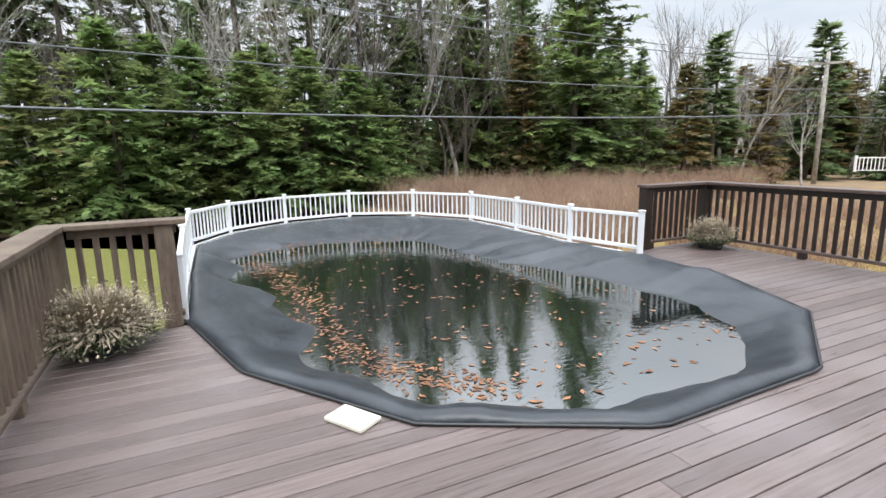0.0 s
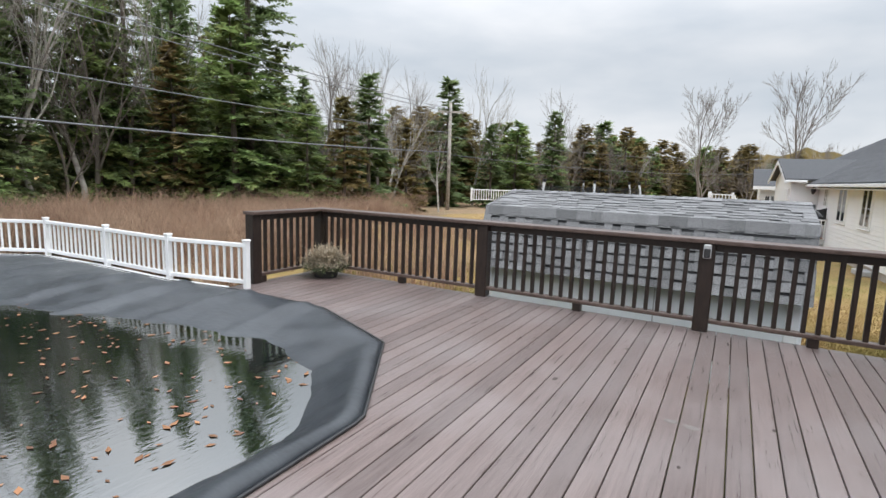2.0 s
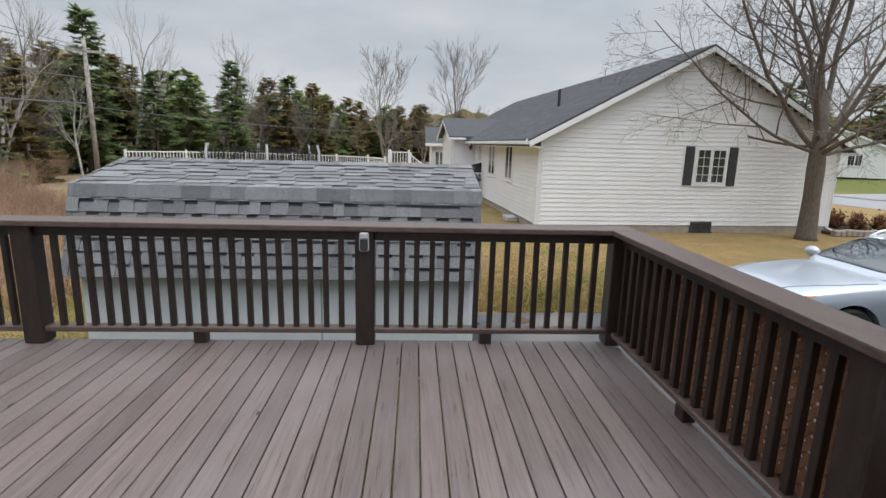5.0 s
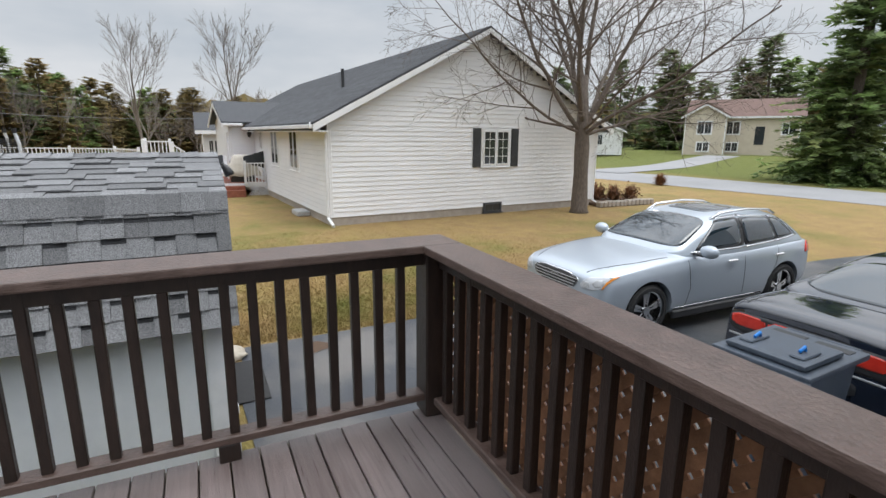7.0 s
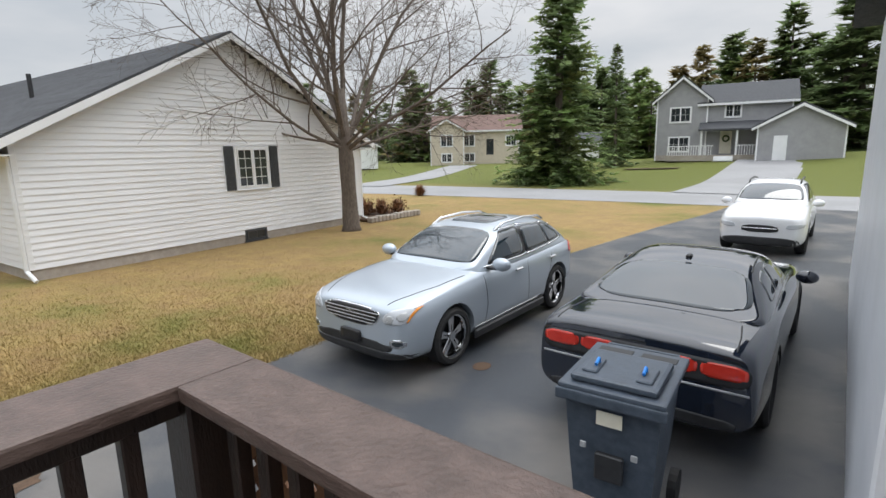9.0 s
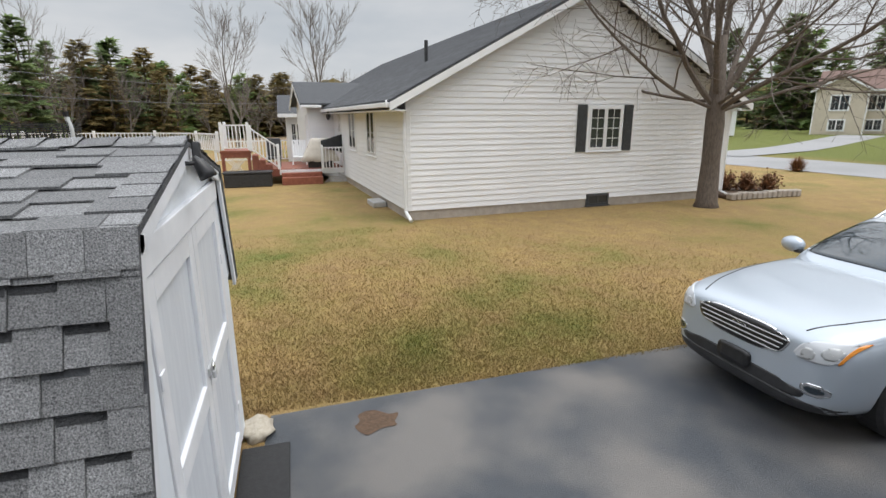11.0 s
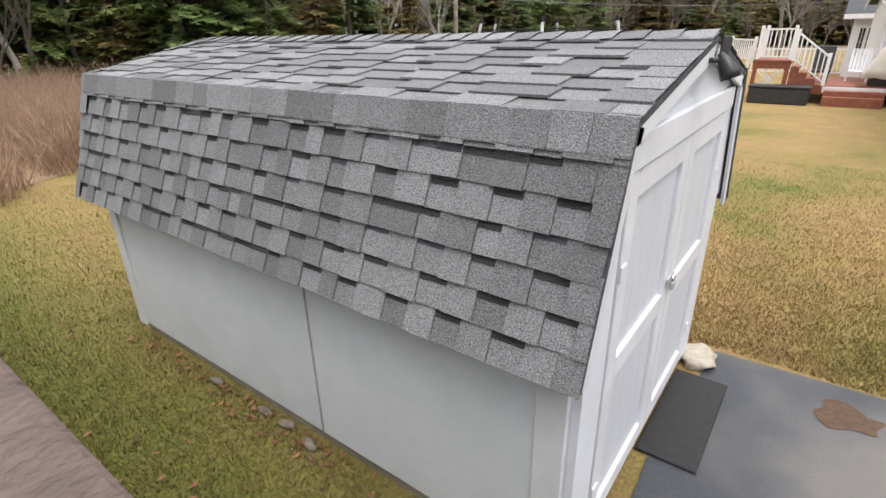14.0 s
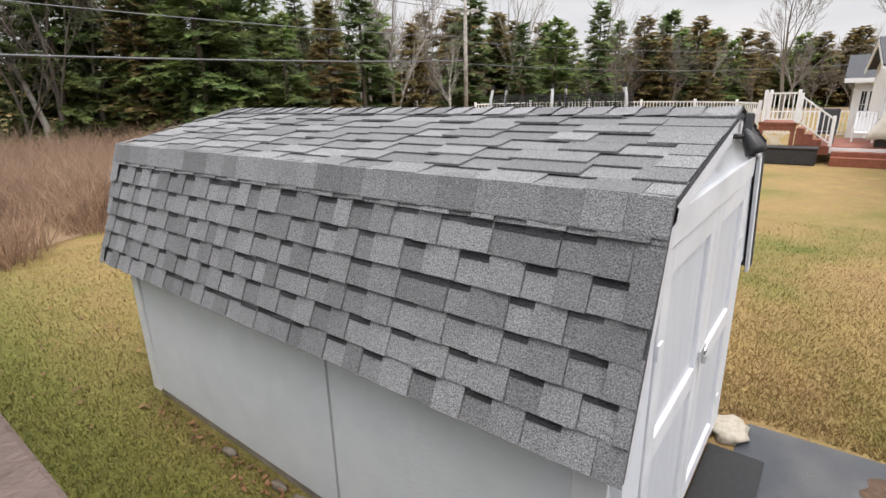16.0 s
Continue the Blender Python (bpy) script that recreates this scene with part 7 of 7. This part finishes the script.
rag = empty("rag", "white rag hanging from a cable on the wall", "cloth", pose(5.61, OY + 0.03, 0.24))
b = bmesh.new()
bmesh.ops.create_grid(b, x_segments=8, y_segments=14, size=1)
for v in b.verts:
    u, w = v.co.x, v.co.y
    v.co = Vector((u * (0.035 + 0.012 * math.sin(w * 4)), 0.025 + 0.02 * math.sin(u * 5 + w * 2), -0.1 + w * 0.11 + 0.012 * noise.noise((u * 2, w * 2, 1))))
part("cloth", b, white_vinyl, rag, smooth=True).modifiers.new("thick", "SOLIDIFY").thickness = 0.004
vt = empty("wall_vent", "black oval vent on the siding", "vent", pose(5.40, OY, 0.12))
b = bmesh.new()
bmesh.ops.create_uvsphere(b, u_segments=16, v_segments=10, radius=1, matrix=Matrix.Diagonal((0.045, 0.03, 0.026, 1)))
part("cap", b, black_metal, vt, smooth=True)
part("downspout", tube([(5.78, OY + 0.30, 2.6), (5.735, OY + 0.10, 2.0), (5.715, OY + 0.03, 1.78), (5.715, OY + 0.03, 0.6), (5.715, OY + 0.03, GZ + 0.1)], 0.036, 8), white_trim, own)

# ---- stains, stones, blades ----
sheet("puddle", [(11.0 + (0.15 + 0.04 * math.sin(3 * a) + 0.025 * math.cos(5 * a)) * math.cos(a), -1.7 + (0.22 + 0.05 * math.cos(2 * a) + 0.03 * math.sin(4 * a)) * math.sin(a)) for a in [k * 0.2618 for k in range(24)]], GZ + 0.0165, soil, "brown patch of wet dirt on the asphalt", "stain")
sheet("oil_stain", [(9.2 + 0.11 * math.cos(a), -5.83 + 0.13 * math.sin(a)) for a in [k * 0.45 for k in range(14)]], GZ + 0.0165, soil, "small dark oil stain on the asphalt", "stain")
for k in range(4):
    b = bmesh.new()
    bmesh.ops.create_icosphere(b, subdivisions=2, radius=1)
    for v in b.verts:
        v.co = Vector((v.co.x * 0.035, v.co.y * 0.075, v.co.z * 0.03)) * (1 + 0.4 * noise.noise(v.co * 2 + Vector((k, 0, 0))))
    tagged(part("stone", b, stone_grey, smooth=True, m=pose(8.735 + rng.uniform(-0.02, 0.02), 1.1 + (0, 0.27, 0.5, 1.1)[k], GZ + 0.015, 0, 0, rng.uniform(-12, 12))), "flat grey stone sunk along the shed base", "stone", group="stones along the shed")
gv, gf = [], []


def blade(x, y, h, w=0.004):
    a = rng.uniform(0, 6.28)
    lx, ly = h * rng.gauss(0, 0.45), h * rng.gauss(0, 0.45)
    i0 = len(gv)
    gv.extend([(x - w * math.cos(a), y - w * math.sin(a), GZ), (x + w * math.cos(a), y + w * math.sin(a), GZ), (x + lx, y + ly, GZ + h)])
    gf.append((i0, i0 + 1, i0 + 2))


for _ in range(42000):
    x, y = 7.3 + 3.2 * abs(rng.random() + rng.random() - 1), -0.4 + 11.0 * abs(rng.random() + rng.random() - 1)
    if not (x > SX0 - 0.02 and y < SY1 + 0.02):
        blade(x, y, rng.uniform(0.02, 0.055))
for _ in range(100000):
    y = -2.2 + 7.5 * (rng.random() + rng.random() - 1)
    far = rng.expovariate(0.45)
    if far > 7.6:
        continue
    x = (11.42 if y < -0.7 else 11.27) + far
    blade(x, y, rng.uniform(0.02, 0.05), 0.005)
for _ in range(24000):
    x, y = 12 + 3.6 * (rng.random() + rng.random() - 1), 3.68 + 6 * rng.random() ** 1.6
    blade(x, y, rng.uniform(0.02, 0.05), 0.006)
tagged(raw("grass", gv, gf, lawn_mat), "short dry lawn grass in straw and green", "grass", kind="stuff")
lv, lf = [], []
for _ in range(260):
    x, y = rng.uniform(7.4, 9.6), rng.uniform(-0.3, 8.5)
    if not (x > SX0 - 0.02 and y < SY1 + 0.02):
        leaf(x, y, GZ + 0.03, rng.uniform(0.015, 0.04), 0.6)
for _ in range(120):
    leaf(SX0 - rng.uniform(0.02, 0.2), rng.uniform(-0.4, 3.5), GZ + 0.025, rng.uniform(0.015, 0.04), 0.6)
tagged(raw("fallen_leaves", lv, lf, leaf_brown), "scattered brown leaves on the grass", "leaves", kind="stuff")

knot_mat = surf("knot_mat", (0.03, 0.02, 0.016), (0.07, 0.05, 0.042), 40, 0.6, 0.2)
worn_mat = surf("worn_mat", (0.12, 0.105, 0.098), (0.2, 0.18, 0.17), 50, 0.7, 0.2)
for x, y, r, mt in ((4.81, 0.31, 0.045, worn_mat), (4.83, 0.42, 0.04, worn_mat), (5.02, -0.70, 0.018, knot_mat), (5.05, -0.12, 0.014, knot_mat), (5.08, 1.22, 0.022, knot_mat), (6.2, 2.3, 0.016, knot_mat), (4.3, 0.33, 0.012, knot_mat), (6.1, 0.9, 0.014, knot_mat), (3.6, 0.8, 0.016, knot_mat)):
    vs = [(x + r * (1 + 0.25 * noise.noise((x, k, 0.3))) * math.cos(k * 0.628) * (0.7 if mt == worn_mat else 1.6), y + r * (1 + 0.25 * noise.noise((y, k, 0.7))) * math.sin(k * 0.628) * (1.0 if mt == worn_mat else 0.8), 0.0015) for k in range(10)]
    raw("knot" if mt == knot_mat else "worn_patch", vs, [tuple(range(10))], mt, deck)

# ---- deck boards and shingles, piece by piece ----
for x0, x1, y in boards:
    part("board", box((x0, y + 0.0035, -0.035), (x1, y + pitch - 0.0035, 0.0), 0.003), deck_wood, deck)

widths = (0.11, 0.13, 0.145, 0.16, 0.18)
wide_widths = (0.2, 0.26, 0.31, 0.36)
tab = {}
for w in widths + wide_widths:
    for th in (0.006, 0.011):
        b = box((0, 0, 0), (w - 0.002, 0.165, th), 0.0)
        me = bpy.data.meshes.new("shingle")
        b.to_mesh(me)
        b.free()
        me.materials.append(shingle_mat)
        tab[w, th] = me
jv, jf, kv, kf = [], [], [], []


def shingle_slope(a, c, courses, pieces, flip=False, wide=False):
    d = Vector((c[0] - a[0], 0, c[1] - a[1]))
    ang = math.atan2(d.z, d.x)
    up = d.normalized()
    nrm = Vector((-up.z, 0, up.x)) * (-1 if flip else 1)
    step = d.length / courses
    for k in range(courses):
        y, raised = ROY0 - 0.004 - rng.uniform(0, 0.1), rng.random() < 0.5
        while y < ROY1:
            th = 0.011 if (raised := not raised) else 0.006
            w = rng.choice(wide_widths) if wide else rng.choice(widths[:3]) if th < 0.01 else rng.choice(widths)
            th = th * 0.7 if wide and k >= pieces else th
            y0, y1 = max(y, ROY0 - 0.004), min(y + w, ROY1 + 0.004)
            base = Vector((a[0], 0, a[1])) + up * (k * step - 0.01 + rng.uniform(-0.003, 0.003)) + nrm * (0.007 + 0.004 * (th > 0.01))
            if k < pieces and y0 == y and y1 == y + w:
                tilt = up - nrm * (0.07 if wide else 0.12)
                tilt.normalize()
                n2 = Vector((-tilt.z, 0, tilt.x)) * (-1 if flip else 1)
                m = Matrix(((0, tilt.x, n2.x, base.x), (1, 0, 0, y0), (0, tilt.z, n2.z, base.z), (0, 0, 0, 1)))
                o = new("shingle", tab[w, th])
                o.matrix_basis = m
                o.parent = shed
                # dark strip laid on as the shadow below the next course's butt
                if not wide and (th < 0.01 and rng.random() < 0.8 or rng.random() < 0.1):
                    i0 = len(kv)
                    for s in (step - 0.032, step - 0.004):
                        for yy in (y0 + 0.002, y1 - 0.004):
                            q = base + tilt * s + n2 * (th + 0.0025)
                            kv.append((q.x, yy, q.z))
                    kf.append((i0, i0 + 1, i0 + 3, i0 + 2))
            elif y1 - y0 > 0.02:
                i0 = len(jv)
                for s, off in ((0.0, th + 0.008), (0.165, th)):
                    q = base + up * s + nrm * off * 0.6
                    jv.extend([(q.x, y0, q.z), (q.x, y1 - 0.002, q.z)])
                q = base - nrm * 0.004
                jv.extend([(q.x, y0, q.z), (q.x, y1 - 0.002, q.z)])
                jf.extend([(i0, i0 + 1, i0 + 3, i0 + 2), (i0 + 4, i0 + 5, i0 + 1, i0)])
            y += w


shingle_slope(EV, KN, 7, 7)
shingle_slope(KN, RG, 8, 8, wide=True)
shingle_slope(FKN, RG, 8, 0, True)
shingle_slope(FEV, FKN, 7, 0, True)
# bent course over the knee of the roof
up1, up2 = Vector((KN[0] - EV[0], 0, KN[1] - EV[1])).normalized(), Vector((RG[0] - KN[0], 0, RG[1] - KN[1])).normalized()
n1, n2 = Vector((-up1.z, 0, up1.x)), Vector((-up2.z, 0, up2.x))
kp = Vector((KN[0], 0, KN[1]))
prof = [kp - up1 * 0.118 + n1 * 0.021, kp - up1 * 0.045 + n1 * 0.02, kp + (n1 + n2).normalized() * 0.023, kp + up2 * 0.025 + n2 * 0.016, kp + up2 * 0.055 + n2 * 0.012]
y = ROY0 - 0.006
while y < ROY1 - 0.05:
    w = min(rng.choice((0.15, 0.2, 0.24, 0.3)), ROY1 - y)
    lift = rng.uniform(0, 0.004)
    V = [(p.x - (lift if i == 0 else 0), yy, p.z + dz) for dz in (0.0, -0.006) for yy in (y, y + w - 0.002) for i, p in enumerate(prof)]
    F = []
    for i in range(4):
        F += [(i, i + 1, 6 + i, 5 + i), (10 + i, 15 + i, 16 + i, 11 + i), (i, 10 + i, 11 + i, i + 1), (5 + i, 6 + i, 16 + i, 15 + i)]
    F.append((0, 5, 15, 10))
    raw("shingle", V, F, shingle_mat, shed)
    y += w
# ridge cap
y = ROY0
while y < ROY1 - 0.05:
    i0 = len(jv)
    y1 = min(y + 0.15, ROY1)
    for yy, dz in ((y, 0.03), (y1, 0.022)):
        jv.extend([(SXR - 0.14, yy, RG[1] - 0.034 + dz), (SXR, yy, RG[1] + dz), (SXR + 0.14, yy, RG[1] - 0.034 + dz)])
    jf.extend([(i0, i0 + 1, i0 + 4, i0 + 3), (i0 + 1, i0 + 2, i0 + 5, i0 + 4)])
    y = y1
tagged(raw("shingles", jv, jf, shingle_joined, shed), kind="stuff")
tagged(raw("shadow_band", kv, kf, shingle_shade, shed, "dark strips painted as the shade under each shingle course"), kind="stuff")
